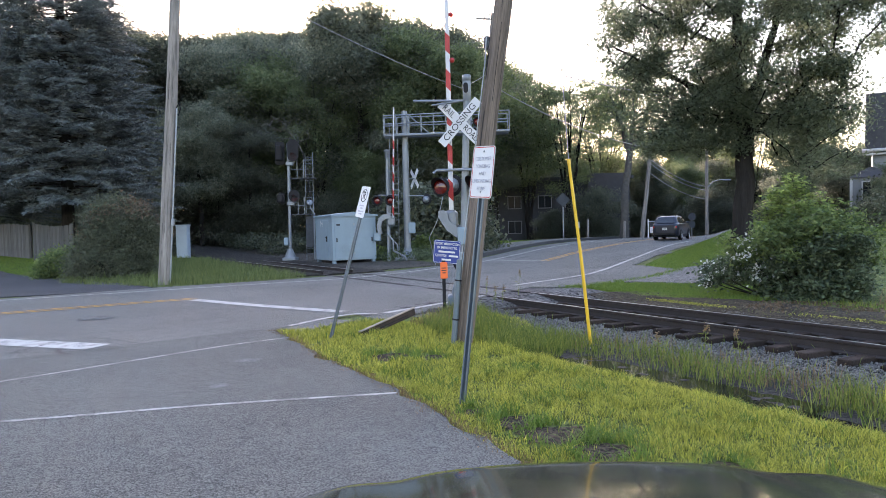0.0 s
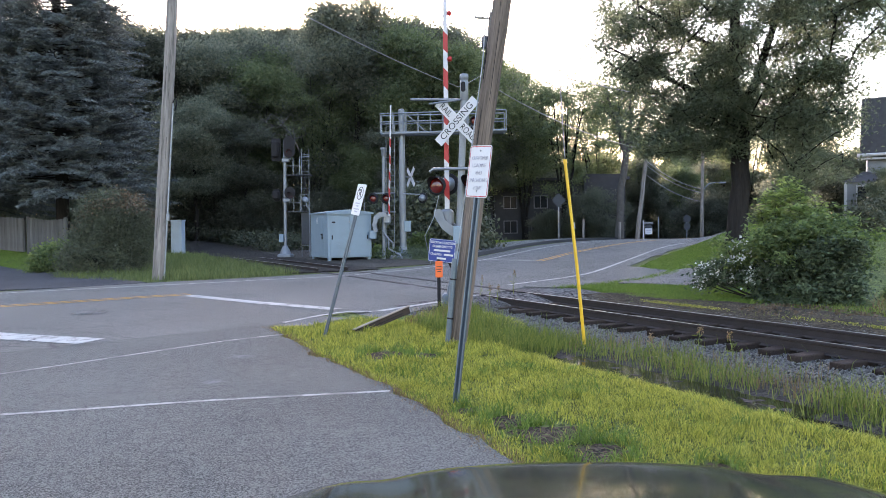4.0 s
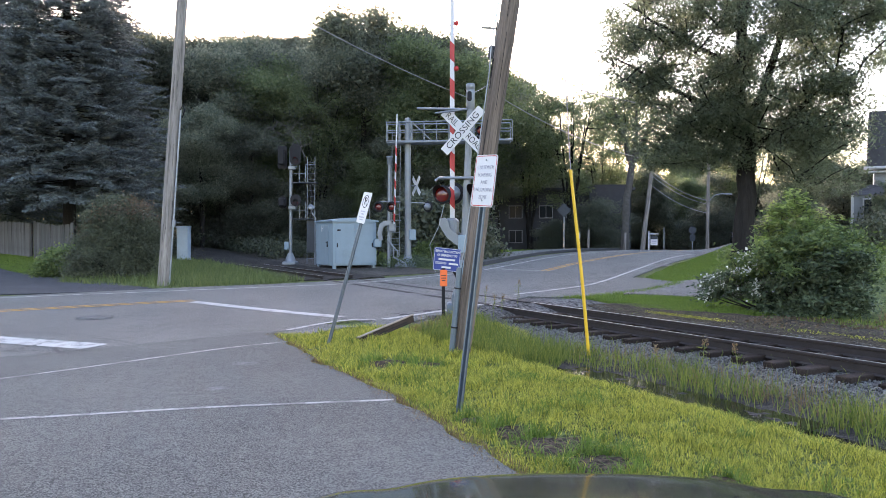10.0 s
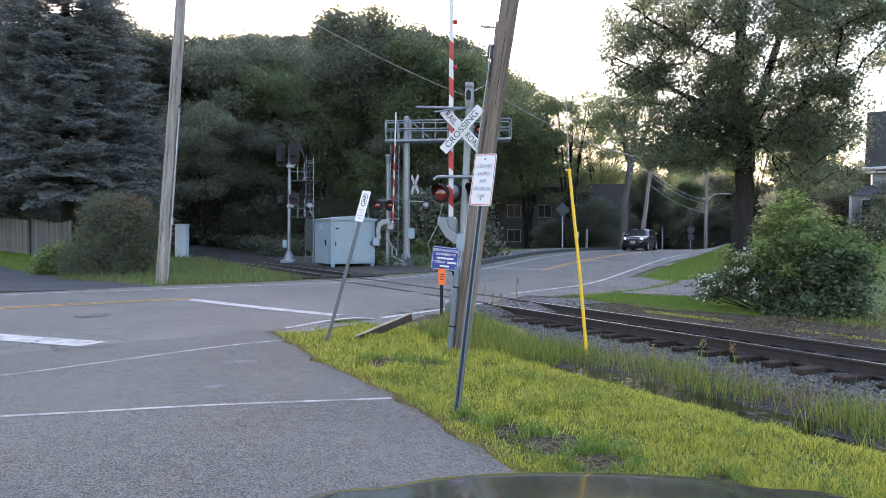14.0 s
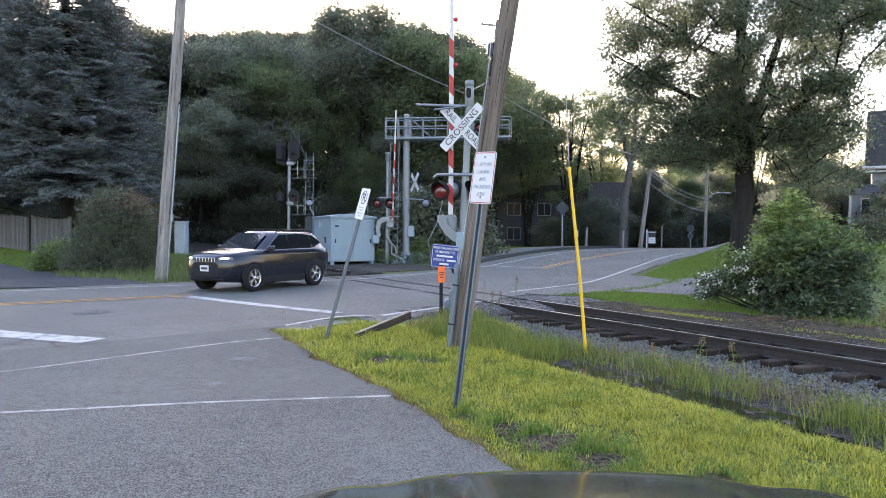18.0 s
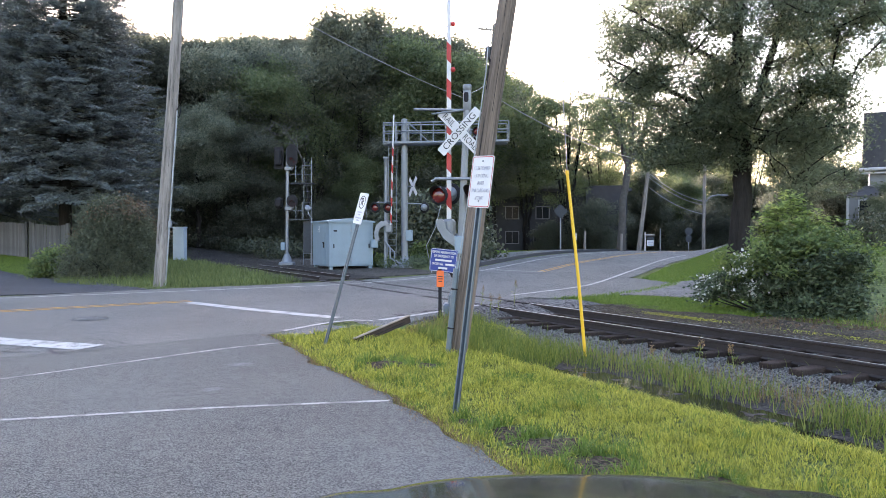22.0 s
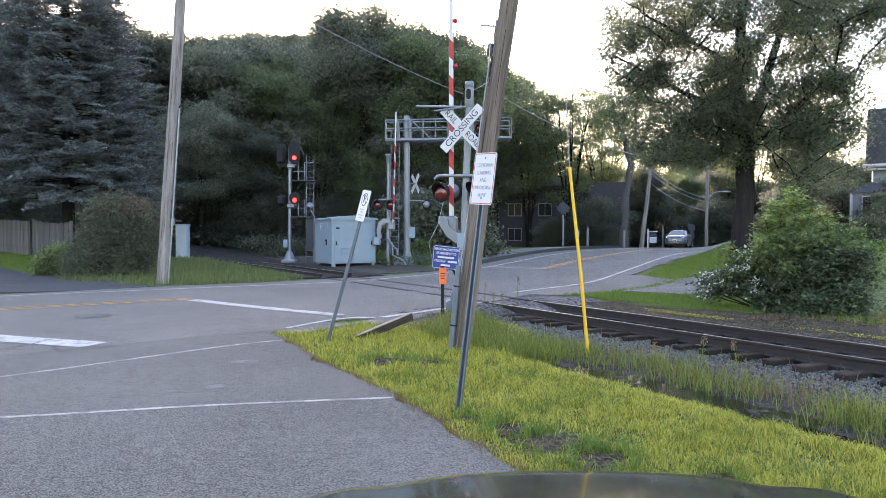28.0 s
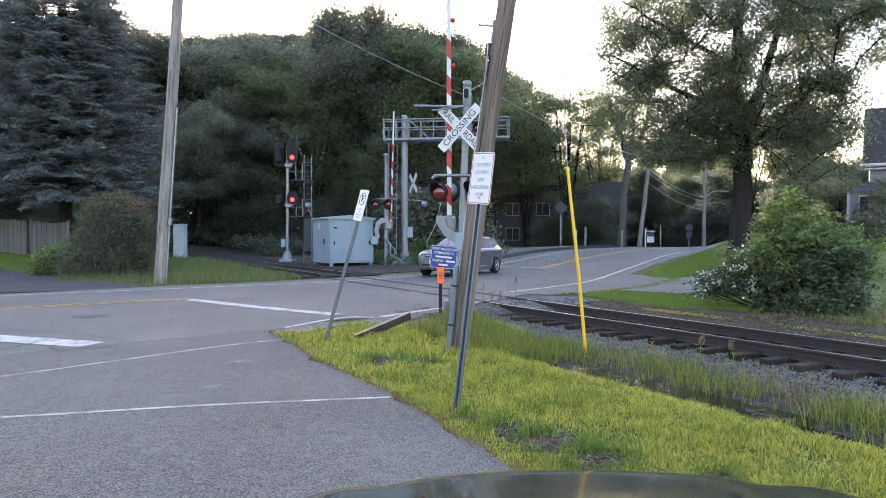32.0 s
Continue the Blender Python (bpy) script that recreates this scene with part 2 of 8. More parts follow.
L_WOOD = leaf_mat("woodland_leaf", (0.05, 0.062, 0.048), (0.14, 0.152, 0.112), 0.58, differ=0.35, glowing=(2.1, 2.0, 1.75))
L_LIGHT = leaf_mat("sunlit_leaf", (0.055, 0.078, 0.04), (0.13, 0.155, 0.08), 0.52, glowing=(2.2, 2.1, 1.7))
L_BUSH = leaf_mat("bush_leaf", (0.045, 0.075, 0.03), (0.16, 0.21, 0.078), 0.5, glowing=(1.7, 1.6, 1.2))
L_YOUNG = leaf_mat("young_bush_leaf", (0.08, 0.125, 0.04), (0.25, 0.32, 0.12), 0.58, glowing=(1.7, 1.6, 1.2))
# darker green: shade is put in for the garden bush's lower leaves
L_DEEP = leaf_mat("darkened_bush_leaf", (0.035, 0.056, 0.032), (0.14, 0.18, 0.095), 0.4)
L_SPRUCE = leaf_mat("blue_spruce_needle", (0.04, 0.05, 0.05), (0.12, 0.14, 0.135), 0.1)
L_TIPS = leaf_mat("blue_spruce_tip", (0.07, 0.085, 0.083), (0.165, 0.185, 0.18), 0.2)
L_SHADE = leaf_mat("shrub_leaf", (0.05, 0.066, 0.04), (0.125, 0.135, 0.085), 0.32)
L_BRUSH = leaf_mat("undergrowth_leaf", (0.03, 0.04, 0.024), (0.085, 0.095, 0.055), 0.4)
L_GRASS = leaf_mat("lawn_blade", (0.115, 0.147, 0.02), (0.575, 0.54, 0.092), 0.5)
L_TALL = leaf_mat("tall_grass_blade", (0.05, 0.092, 0.014), (0.255, 0.28, 0.058), 0.48)
L_ROUGH = leaf_mat("rough_grass_blade", (0.06, 0.09, 0.03), (0.2, 0.235, 0.08), 0.45)
L_RUSSET = leaf_mat("russet_tip", (0.09, 0.068, 0.045), (0.165, 0.115, 0.07), 0.3)
L_REED = leaf_mat("dry_reed", (0.15, 0.115, 0.05), (0.24, 0.15, 0.08), 0.35)
L_BLOOM = leaf_mat("white_blossom", (0.6, 0.6, 0.55), (0.75, 0.75, 0.72), 0.3)


# ---- mesh building ----
class Mesh:
    """Gathers vertices and faces of one mesh."""

    def __init__(self):
        self.v, self.f, self.smooth = [], [], []

    def add(self, verts, faces, smooth=False, m=None):
        k = len(self.v)
        self.v += [tuple(m @ Vector(p)) if m is not None else tuple(p) for p in verts]
        self.f += [tuple(i + k for i in face) for face in faces]
        self.smooth += [smooth] * len(faces)
        return self

    def box(self, size, at=(0, 0, 0), m=None, bevel=0.0):
        """A box round the point at; bevel chamfers its edges."""
        x, y, z = (s / 2 for s in size)
        b = min(bevel, 0.45 * min(size))
        place = Matrix.Translation(at) if m is None else m @ Matrix.Translation(at)
        if b <= 0:
            verts = [(sx * x, sy * y, sz * z) for sx in (-1, 1) for sy in (-1, 1) for sz in (-1, 1)]
            return self.add(verts, [(0, 1, 3, 2), (4, 6, 7, 5), (0, 4, 5, 1), (2, 3, 7, 6), (0, 2, 6, 4), (1, 5, 7, 3)], False, place)
        bm = bmesh.new()
        bmesh.ops.create_cube(bm, size=1, matrix=Matrix.Diagonal((*size, 1)))
        bmesh.ops.bevel(bm, geom=bm.edges[:], offset=b, segments=1, affect="EDGES")
        bm.verts.index_update()
        self.add([p.co[:] for p in bm.verts], [[p.index for p in face.verts] for face in bm.faces], False, place)
        bm.free()
        return self

    def tube(self, a, b, r0, r1=None, n=10, caps=True):
        """A round rod from a to b."""
        return self.pipe([a, b], [r0, r0 if r1 is None else r1], n, caps)

    def pipe(self, points, radii, n=8, caps=True):
        points = [Vector(p) for p in points]
        if not hasattr(radii, "__len__"):
            radii = [radii] * len(points)
        verts, faces, ref = [], [], None
        for i, p in enumerate(points):
            d = (points[min(i + 1, len(points) - 1)] - points[max(i - 1, 0)]).normalized()
            if ref is None:
                ref = d.orthogonal().normalized()
            ref = (ref - d * ref.dot(d)).normalized()
            side = d.cross(ref)
            verts += [p + (ref * math.cos(2 * math.pi * k / n) + side * math.sin(2 * math.pi * k / n)) * radii[i] for k in range(n)]
        for i in range(len(points) - 1):
            faces += [(i * n + k, i * n + (k + 1) % n, (i + 1) * n + (k + 1) % n, (i + 1) * n + k) for k in range(n)]
        self.add(verts, faces, True)
        if caps:
            e = (len(points) - 1) * n
            self.add([verts[k] for k in range(n)], [tuple(reversed(range(n)))])
            self.add([verts[e + k] for k in range(n)], [tuple(range(n))])
        return self

    def lathe(self, profile, m=None, n=20, caps=True):
        """(radius, height) pairs turned about z."""
        verts = [(r * math.cos(2 * math.pi * k / n), r * math.sin(2 * math.pi * k / n), z) for r, z in profile for k in range(n)]
        faces = [(i * n + k, i * n + (k + 1) % n, (i + 1) * n + (k + 1) % n, (i + 1) * n + k) for i in range(len(profile) - 1) for k in range(n)]
        self.add(verts, faces, True, m)
        for i, turn in ((0, -1), (len(profile) - 1, 1)):
            if caps and profile[i][0] > 1e-5:
                self.add(verts[i * n:(i + 1) * n], [tuple(range(n))[::turn]], False, m)
        return self

    def slab(self, outline, thick, m=None):
        """A plate: an outline in x and y, thick metres along z."""
        n = len(outline)
        verts = [(x, y, -thick / 2) for x, y in outline] + [(x, y, thick / 2) for x, y in outline]
        faces = [tuple(reversed(range(n))), tuple(range(n, 2 * n))] + [(i, (i + 1) % n, n + (i + 1) % n, n + i) for i in range(n)]
        return self.add(verts, faces, False, m)

    def data(self, name):
        me = bpy.data.meshes.new(name)
        me.from_pydata(self.v, [], self.f)
        me.polygons.foreach_set("use_smooth", self.smooth)
        me.update()
        return me


def thing(name, label, category, at=(0, 0, 0), turn=0.0, group="", kind=""):
    """An empty at the thing's base, which carries its parts."""
    ob = new(name)
    ob.empty_display_size = 0.1
    ob.matrix_basis = pose(*at, 0, 0, turn)
    return tagged(ob, label, category, group, kind)


def part(name, mesh, material, parent, label="", m=None):
    ob = new(name, mesh.data(name) if isinstance(mesh, Mesh) else mesh)
    if not ob.data.materials:
        ob.data.materials.append(material)
    ob.parent = parent
    if m is not None:
        ob.matrix_basis = m
    return tagged(ob, label)


def solid(name, mesh, material, label, category, kind="", group="", m=None):
    ob = new(name, mesh.data(name) if isinstance(mesh, Mesh) else mesh)
    ob.data.materials.append(material)
    if m is not None:
        ob.matrix_basis = m
    return tagged(ob, label, category, group, kind)


def cloud(name, verts, faces_per, count):
    """A mesh of many like-shaped leaves from numpy arrays; faces_per lists the corners of one leaf's faces."""
    per = verts.shape[1]
    me = bpy.data.meshes.new(name)
    me.vertices.add(count * per)
    me.vertices.foreach_set("co", verts.reshape(-1).astype(np.float32))
    loops = np.concatenate([(np.arange(count)[:, None] * per + np.array(f)[None, :]) for f in faces_per], axis=1).reshape(-1)
    sizes = np.tile(np.array([len(f) for f in faces_per]), count)
    me.loops.add(len(loops))
    me.loops.foreach_set("vertex_index", loops.astype(np.int32))
    me.polygons.add(len(sizes))
    me.polygons.foreach_set("loop_start", np.concatenate([[0], np.cumsum(sizes)[:-1]]).astype(np.int32))
    me.update(calc_edges=True)
    me.validate()
    return me


def leaves(name, centres, per, spread, size, rng, flat=0.6, long=1.6, droop=0.0, simple=False, level=0.0):
    """Folded four-cornered leaves scattered round the centres; level: how far they lie flat in tiers."""
    centres = np.asarray(centres, float)
    n = len(centres) * per
    c = np.repeat(centres, per, axis=0) + rng.normal(0, 1, (n, 3)) * np.array([spread, spread, spread * flat])
    d = rng.normal(0, 1, (n, 3)) + np.array([0, 0, -droop])
    d[:, 2] *= 1 - level
    d /= np.linalg.norm(d, axis=1)[:, None]
    u = np.cross(d, rng.normal(0, 1, (n, 3)) * (1 - level) + np.array([0, 0, 1.6 * level]))
    u /= np.linalg.norm(u, axis=1)[:, None] + 1e-9
    w = np.cross(d, u)
    s = size * rng.uniform(0.6, 1.4, (n, 1))
    if simple:
        v = np.stack([c - d * s * long / 2 + u * s * 0.45, c - d * s * 0.3 - u * s * 0.5, c + d * s * long * 0.6], axis=1)
        return cloud(name, v, [(0, 1, 2)], n)
    v = np.stack([c - d * s * long / 2, c + u * s / 2 + w * s * 0.12, c + d * s * long / 2, c - u * s / 2 + w * s * 0.12], axis=1)
    return cloud(name, v, [(0, 1, 2), (0, 2, 3)], n)


def blades(name, pts, rng, height, width, lean=0.35, tuft=0.0):
    """Grass blades: one bent blade of three faces at each point."""
    pts = np.asarray(pts, float)
    n = len(pts)
    a = rng.uniform(0, 2 * np.pi, n)
    h = (height * rng.uniform(0.5, 1.25, n))[:, None]
    if tuft:
        h *= 1 + tuft * np.array([2.2 * noise.noise((x * 4.5, y * 4.5, 2)) for x, y, z in pts])[:, None].clip(-1, 1.2)
    out = np.stack([np.cos(a), np.sin(a), np.zeros(n)], 1)
    b = rng.uniform(0, 2 * np.pi, n)
    side = np.stack([np.cos(b), np.sin(b), np.zeros(n)], 1) * width / 2
    up = np.array([[0, 0, 1.0]])
    k = (lean * rng.uniform(0.2, 1.6, n))[:, None]
    mid = pts + up * h * 0.55 + out * h * k * 0.3
    tip = pts + up * h * (1 - 0.25 * k) + out * h * k
    v = np.stack([pts - side, pts + side, mid + side * 0.75, mid - side * 0.75, tip], axis=1)
    return cloud(name, v, [(0, 1, 2, 3), (3, 2, 4)], n)


# ---- the lie of the land ----
def sm(a, b, x):
    t = min(1.0, max(0.0, (x - a) / (b - a)))
    return t * t * (3 - 2 * t)


RAIL_A, RAIL_D = (5.4, 9.24), (-0.5105, 0.8599)


def rail_q(x, y):
    """Metres beyond the near rail, and metres along it."""
    u, v = x - RAIL_A[0], y - RAIL_A[1]
    return u * RAIL_D[1] - v * RAIL_D[0], u * RAIL_D[0] + v * RAIL_D[1]


def land(x, y):
    """Height of the land."""
    z = 0.42 * sm(28, 54, y) - 0.05 * max(0.0, min(y, 90) - 58)
    if x < 2:
        z += 0.05 * max(0.0, min(y, 90) - 58) * sm(2, -6, x)
    z += 0.42 * sm(-13, -22, x) * sm(26, 36, y)
    s = ((x - 5.5) * 28 - (y - 24.7) * 11.9) / 30.4
    z += 1.15 * sm(1.6, 6.2, s) * sm(22.5, 28, y)
    q, along = rail_q(x, y)
    near = sm(8.5, 6.6, along)
    bed = sm(-3.95, -3.35, q) * sm(3.2, 2.4, q) * near
    z -= (0.11 + 0.115 * sm(-1.7, -1.0, q)) * bed
    z -= 0.04 * sm(-4.0, -3.45, q) * sm(-1.2, -2.6, q) * near
    z -= 0.10 * sm(2.4, 3.2, q) * sm(12, 8, q) * near
    return z

def spline(points, n=8):
    """Points along a smooth curve through the given ones."""
    p = [Vector(q) for q in points]
    p = [2 * p[0] - p[1]] + p + [2 * p[-1] - p[-2]]
    out = []
    for i in range(1, len(p) - 2):
        for k in range(n):
            t = k / n
            out.append(0.5 * (2 * p[i] + (p[i + 1] - p[i - 1]) * t + (2 * p[i - 1] - 5 * p[i] + 4 * p[i + 1] - p[i + 2]) * t * t + (3 * p[i] - p[i - 1] - 3 * p[i + 1] + p[i + 2]) * t ** 3))
    return out + [p[-2]]


def ribbon(left, right, lift, across=6, skirt=0.0):
    """A sheet between two curves of equal length, laid on the land."""
    g = Mesh()
    rows = []
    for a, b in zip(left, right):
        row = []
        for k in range(across + 1):
            p = a.lerp(b, k / across)
            row.append((p.x, p.y, land(p.x, p.y) + lift))
        rows.append(row)
    n = across + 1
    g.add([p for row in rows for p in row], [(i * n + k, i * n + k + 1, (i + 1) * n + k + 1, (i + 1) * n + k) for i in range(len(rows) - 1) for k in range(across)], True)
    if skirt:
        for border in ([r[0] for r in rows], [r[-1] for r in rows], rows[0], rows[-1]):
            k = len(border)
            g.add(list(border) + [(x, y, z - skirt) for x, y, z in border], [(i, i + 1, k + i + 1, k + i) for i in range(k - 1)])
    return g


def stripe(points, width, lift, dash=None):
    """A painted line of some width along a curve."""
    pts = spline([(x, y, 0) for x, y in points], 6)
    left, right = [], []
    for i, p in enumerate(pts):
        d = (pts[min(i + 1, len(pts) - 1)] - pts[max(i - 1, 0)]).normalized()
        s = Vector((-d.y, d.x, 0)) * width / 2
        left.append(p + s)
        right.append(p - s)
    return ribbon(left, right, lift, 1)


def steps(lo, hi, near, fine, coarse):
    """Grid lines, close together round the near stretch and wider away from it."""
    out, x = [lo], lo
    while x < hi:
        gap = max(0.0, near[0] - x, x - near[1])
        x += fine + min(coarse, gap * 0.12)
        out.append(x)
    return out


def make_ground():
    xs, ys = steps(-900, 900, (-6, 10), 0.3, 60), steps(-300, 1500, (4, 26), 0.3, 60)
    g = Mesh()
    n = len(ys)
    verts = []
    for x in xs:
        for y in ys:
            bump = 0.012 * noise.noise((x * 1.7, y * 1.7, 0)) + 0.012 * noise.noise((x * 0.3, y * 0.3, 3))
            verts.append((x, y, land(x, y) - 0.035 + bump * (1 if 0 < y < 60 else 0)))
    g.add(verts, [(i * n + j, (i + 1) * n + j, (i + 1) * n + j + 1, i * n + j + 1) for i in range(len(xs) - 1) for j in range(n - 1)], True)
    return solid("ground", g, M_SOIL, "dark soil and turf ground reaching the horizon", "ground", "structure")


make_ground()

# ---- road, parking lot and markings ----
FAR_EDGE = [(-40, -1), (-24, 10.3), (-12.3, 18.9), (-9.2, 21.6), (-5.8, 23.8), (-2.9, 26.4), (-0.4, 30.0), (1.65, 34.6), (4.6, 42.0), (8.5, 49.5), (14, 57), (24, 68), (40, 84)]
NEAR_EDGE = [(-27, -12), (-16, -2), (-5.0, 7.4), (-2.5, 11.3), (-1.2, 13.4), (0.6, 15.9), (2.3, 18.7), (4.8, 22.0), (6.3, 25.0), (8.2, 29.2), (11.1, 35.5), (15.8, 43.8), (24, 54), (36, 66), (52, 82)]
FAR_LINE = [(-24, 9.7), (-11.77, 18.45), (-9.45, 19.9), (-5.99, 22.05), (-3.53, 23.6), (-1.7, 26.0), (0.35, 29.6), (2.05, 33.0), (5.5, 41.1), (8.3, 46.6), (11, 50.6), (15.5, 56.0), (24, 65.5), (40, 81.5)]
MID_LEFT = [(-24, 4.7), (-15, 11.5), (-9.73, 15.25), (-8.1, 16.45), (-6.4, 17.65)]
MID_RIGHT = [(4.5, 31.7), (7.2, 37.9), (9.9, 42.9), (12.7, 47.6), (17, 53.5), (27, 64), (44, 81)]
NEAR_LINE = [(1.9, 19.3), (4.2, 22.2), (5.6, 24.8), (8.95, 32.6), (14.2, 43.3), (20, 51.3), (30, 62), (47, 79)]


def even(points, n):
    """n points at equal steps along a smooth curve."""
    pts = spline([(x, y, 0) for x, y in points], 10)
    along = [0.0]
    for a, b in zip(pts, pts[1:]):
        along.append(along[-1] + (b - a).length)
    out, j = [], 0
    for i in range(n):
        s = along[-1] * i / (n - 1)
        while j < len(pts) - 2 and along[j + 1] < s:
            j += 1
        out.append(pts[j].lerp(pts[j + 1], (s - along[j]) / max(1e-6, along[j + 1] - along[j])))
    return out


def make_road():
    solid("road", ribbon(even(FAR_EDGE, 120), even(NEAR_EDGE, 120), 0.0, 10, 0.14), M_ROAD, "worn grey asphalt road over a railway crossing", "road", "structure")
    edge = even([(-2.95, 11.6), (-2.2, 10.25), (-1.65, 9.0), (-0.92, 7.78), (-0.47, 6.9), (-0.1, 6.2), (0.1, 5.65), (0.3, 5.2), (0.6, 4.6), (1.6, 3.2), (3.0, 1.5), (5.0, -1.5), (8.0, -6.0)], 90)
    outer = even([(-2.6, 12.2), (-6.2, 9.3), (-14.5, 2.4), (-23, -6), (-31, -14)], 90)
    for i, p in enumerate(edge):
        wob = 0.1 * noise.noise((i * 0.45, 0, 5)) + 0.07 * noise.noise((i * 1.7, 0, 9))
        edge[i] = p + Vector((wob, wob, 0))
    solid("parking_lot", ribbon(outer, edge, 0.004, 24, 0.14), M_ASPHALT, "grey asphalt parking lot beside the road", "pavement", "structure")
    solid("side_driveway", ribbon(even([(-30, 41), (-18.8, 30.0), (-15.4, 27.7), (-12.0, 24.8), (-9.2, 21.75)], 20), even([(-30, 31), (-21, 25), (-15.2, 21.5), (-13, 19.6), (-10.5, 20.4)], 20), 0.006, 6, 0.12), M_DARKTOP, "dark asphalt driveway joining the road", "driveway", "structure")
    for name, pts, w, m in (("edge_line", FAR_LINE, 0.135, M_PAINT), ("edge_line", NEAR_LINE, 0.135, M_PAINT), ("edge_line", [(-2.75, 12.1), (-2.0, 13.4), (0.05, 15.45), (0.9, 16.6)], 0.11, M_PAINT),
                            ("lot_line", [(-8, 5.0), (-5.1, 8.0), (-4.25, 8.95), (-3.2, 10.15), (-2.45, 10.75)], 0.065, M_LOT_PAINT),
                            ("lot_line", [(-8, 5.35), (-4.0, 6.2), (-3.07, 6.43), (-2.1, 6.66), (-0.52, 6.93)], 0.065, M_LOT_PAINT),
                            ("stop_bar", [(-6.3, 17.3), (-4.25, 15.6), (-2.1, 14.0)], 0.33, M_PAINT), ("stop_bar", [(-11, 12.6), (-7.1, 11.0), (-5.2, 10.3)], 0.5, M_PAINT),
                            ("stop_line", [(2.3, 33.3), (3.4, 32.4), (4.6, 31.7)], 0.14, M_PAINT)):
        solid(name, stripe(pts, w, 0.008), m, "worn white paint line on the asphalt", "road marking", "structure")
    for pts in (MID_LEFT, MID_RIGHT):
        for o in (-0.15, 0.15):
            solid("centre_line", stripe([(x - o * 0.6, y + o * 0.8) for x, y in pts], 0.11, 0.008), M_YELLOW_LINE, "faded yellow double centre line", "road marking", "structure")


make_road()


# ---- railway ----
def rail_point(q, along):
    return Vector((RAIL_A[0] + RAIL_D[1] * q + RAIL_D[0] * along, RAIL_A[1] - RAIL_D[0] * q + RAIL_D[1] * along, 0))


RAIL_TURN = math.degrees(math.atan2(RAIL_D[1], RAIL_D[0]))
GAUGE = 1.2


def rail_profile():
    half = [(0.07, -0.168), (0.07, -0.158), (0.012, -0.14), (0.008, -0.045), (0.034, -0.036), (0.036, -0.008), (0.028, 0.0)]
    return half + [(-x, z) for x, z in reversed(half)]


def make_rail(q, a, b, lift=0.0):
    prof = rail_profile()
    n = len(prof)
    t = thing("rail", "rusty brown steel rail with a bright worn head", "rail", rail_point(q, a), RAIL_TURN, "rails of the track", "")
    g = Mesh()
    g.add([(s, x, z + lift) for s in (0, b - a) for x, z in prof], [(i, (i + 1) % n, n + (i + 1) % n, n + i) for i in range(n)] + [tuple(range(n)), tuple(reversed(range(n, 2 * n)))])
    part("rail_body", g, M_RUST, t)
    part("rail_head", Mesh().box((b - a, 0.035, 0.003), ((b - a) / 2, 0, lift + 0.0025)), M_RAILTOP, t, "bright worn running surface")


for q, end in ((0.0, 8.6), (GAUGE, 9.3)):
    make_rail(q, -14, end)
    make_rail(q, 19.6, 60, 0.13)

# the crossing: dark flangeways and rails flush with the asphalt
for q in (0.0, GAUGE):
    g = Mesh().box((11.5, 0.07, 0.02), (5.75, 0, -0.002))
    solid("crossing_rail", g, M_RUST, "worn rail head flush with the asphalt crossing", "rail", "structure", m=Matrix.Translation(rail_point(q, 8.5)) @ pose(0, 0, 0, 0, 0, RAIL_TURN))
    for o in (-0.075, 0.075):
        solid("flangeway", Mesh().box((11.5, 0.07, 0.02), (5.75, o, -0.005)), M_BLACK, "dark flangeway groove along the crossing rail", "groove", "structure", m=Matrix.Translation(rail_point(q, 8.5)) @ pose(0, 0, 0, 0, 0, RAIL_TURN))

TIE = Mesh().box((0.2, 2.3, 0.16), bevel=0.012).data("railway_tie")
TIE.materials.append(M_TIE)


def make_ties():
    track = thing("track_bed", "row of dark creosoted wooden railway ties", "railway ties", (0, 0, 0), 0, "", "structure")
    rng = random.Random(4)
    for a in [-14 + 0.53 * i for i in range(43)] + [19.9 + 0.55 * i for i in range(40)]:
        p = rail_point(GAUGE / 2 + rng.uniform(-0.05, 0.05), a + rng.uniform(-0.04, 0.04))
        o = part("tie", TIE, M_TIE, track)
        o.matrix_basis = pose(p.x, p.y, -0.228 + (0.13 if a > 15 else 0) + rng.uniform(-0.012, 0.012), rng.uniform(-1, 1), 0, RAIL_TURN + rng.uniform(-2, 2))


make_ties()


def sheet(points, lift, material, name, label, category, n=40, m=6, rough=0.0):
    """A sheet laid on the land between two lists of points."""
    a, b = points
    g = ribbon(even(a, n), even(b, n), lift, m, 0.16)
    if rough:
        g.v = [(x, y, z + rough * (0.6 * noise.noise((x * 3, y * 3, 1)) + 0.6 * noise.noise((x * 9, y * 9, 5)))) for x, y, z in g.v]
    return solid(name, g, material, label, category, "structure")


def q_line(q, a0, a1, n=6):
    return [tuple(rail_point(q, a0 + (a1 - a0) * i / (n - 1)))[:2] for i in range(n)]


sheet((q_line(-2.75, -14, 8.3), q_line(2.5, -14, 8.3)), -0.012, M_BALLAST, "ballast_bed", "grey crushed stone ballast bed", "ballast", 140, 36, 0.035)
sheet((q_line(-1.0, 19.6, 60), q_line(2.6, 19.6, 60)), 0.02, M_SHADEDBALLAST, "ballast_bed", "crushed stone ballast beyond the road, darkened for tree shade", "ballast", 60, 12, 0.04)


sheet((q_line(2.5, 20.6, 37), q_line(6.8, 21.6, 37)), 0.0, M_PAD, "equipment_pad", "grey-brown stony ground round the signal equipment", "ground cover", 50, 10, 0.03)
sheet((q_line(-1.6, 7.6, 9.6), q_line(3.0, 7.6, 9.6)), -0.02, M_BALLAST, "crossing_shoulder", "packed stone shoulder where rails meet the road", "ballast", 12, 20)


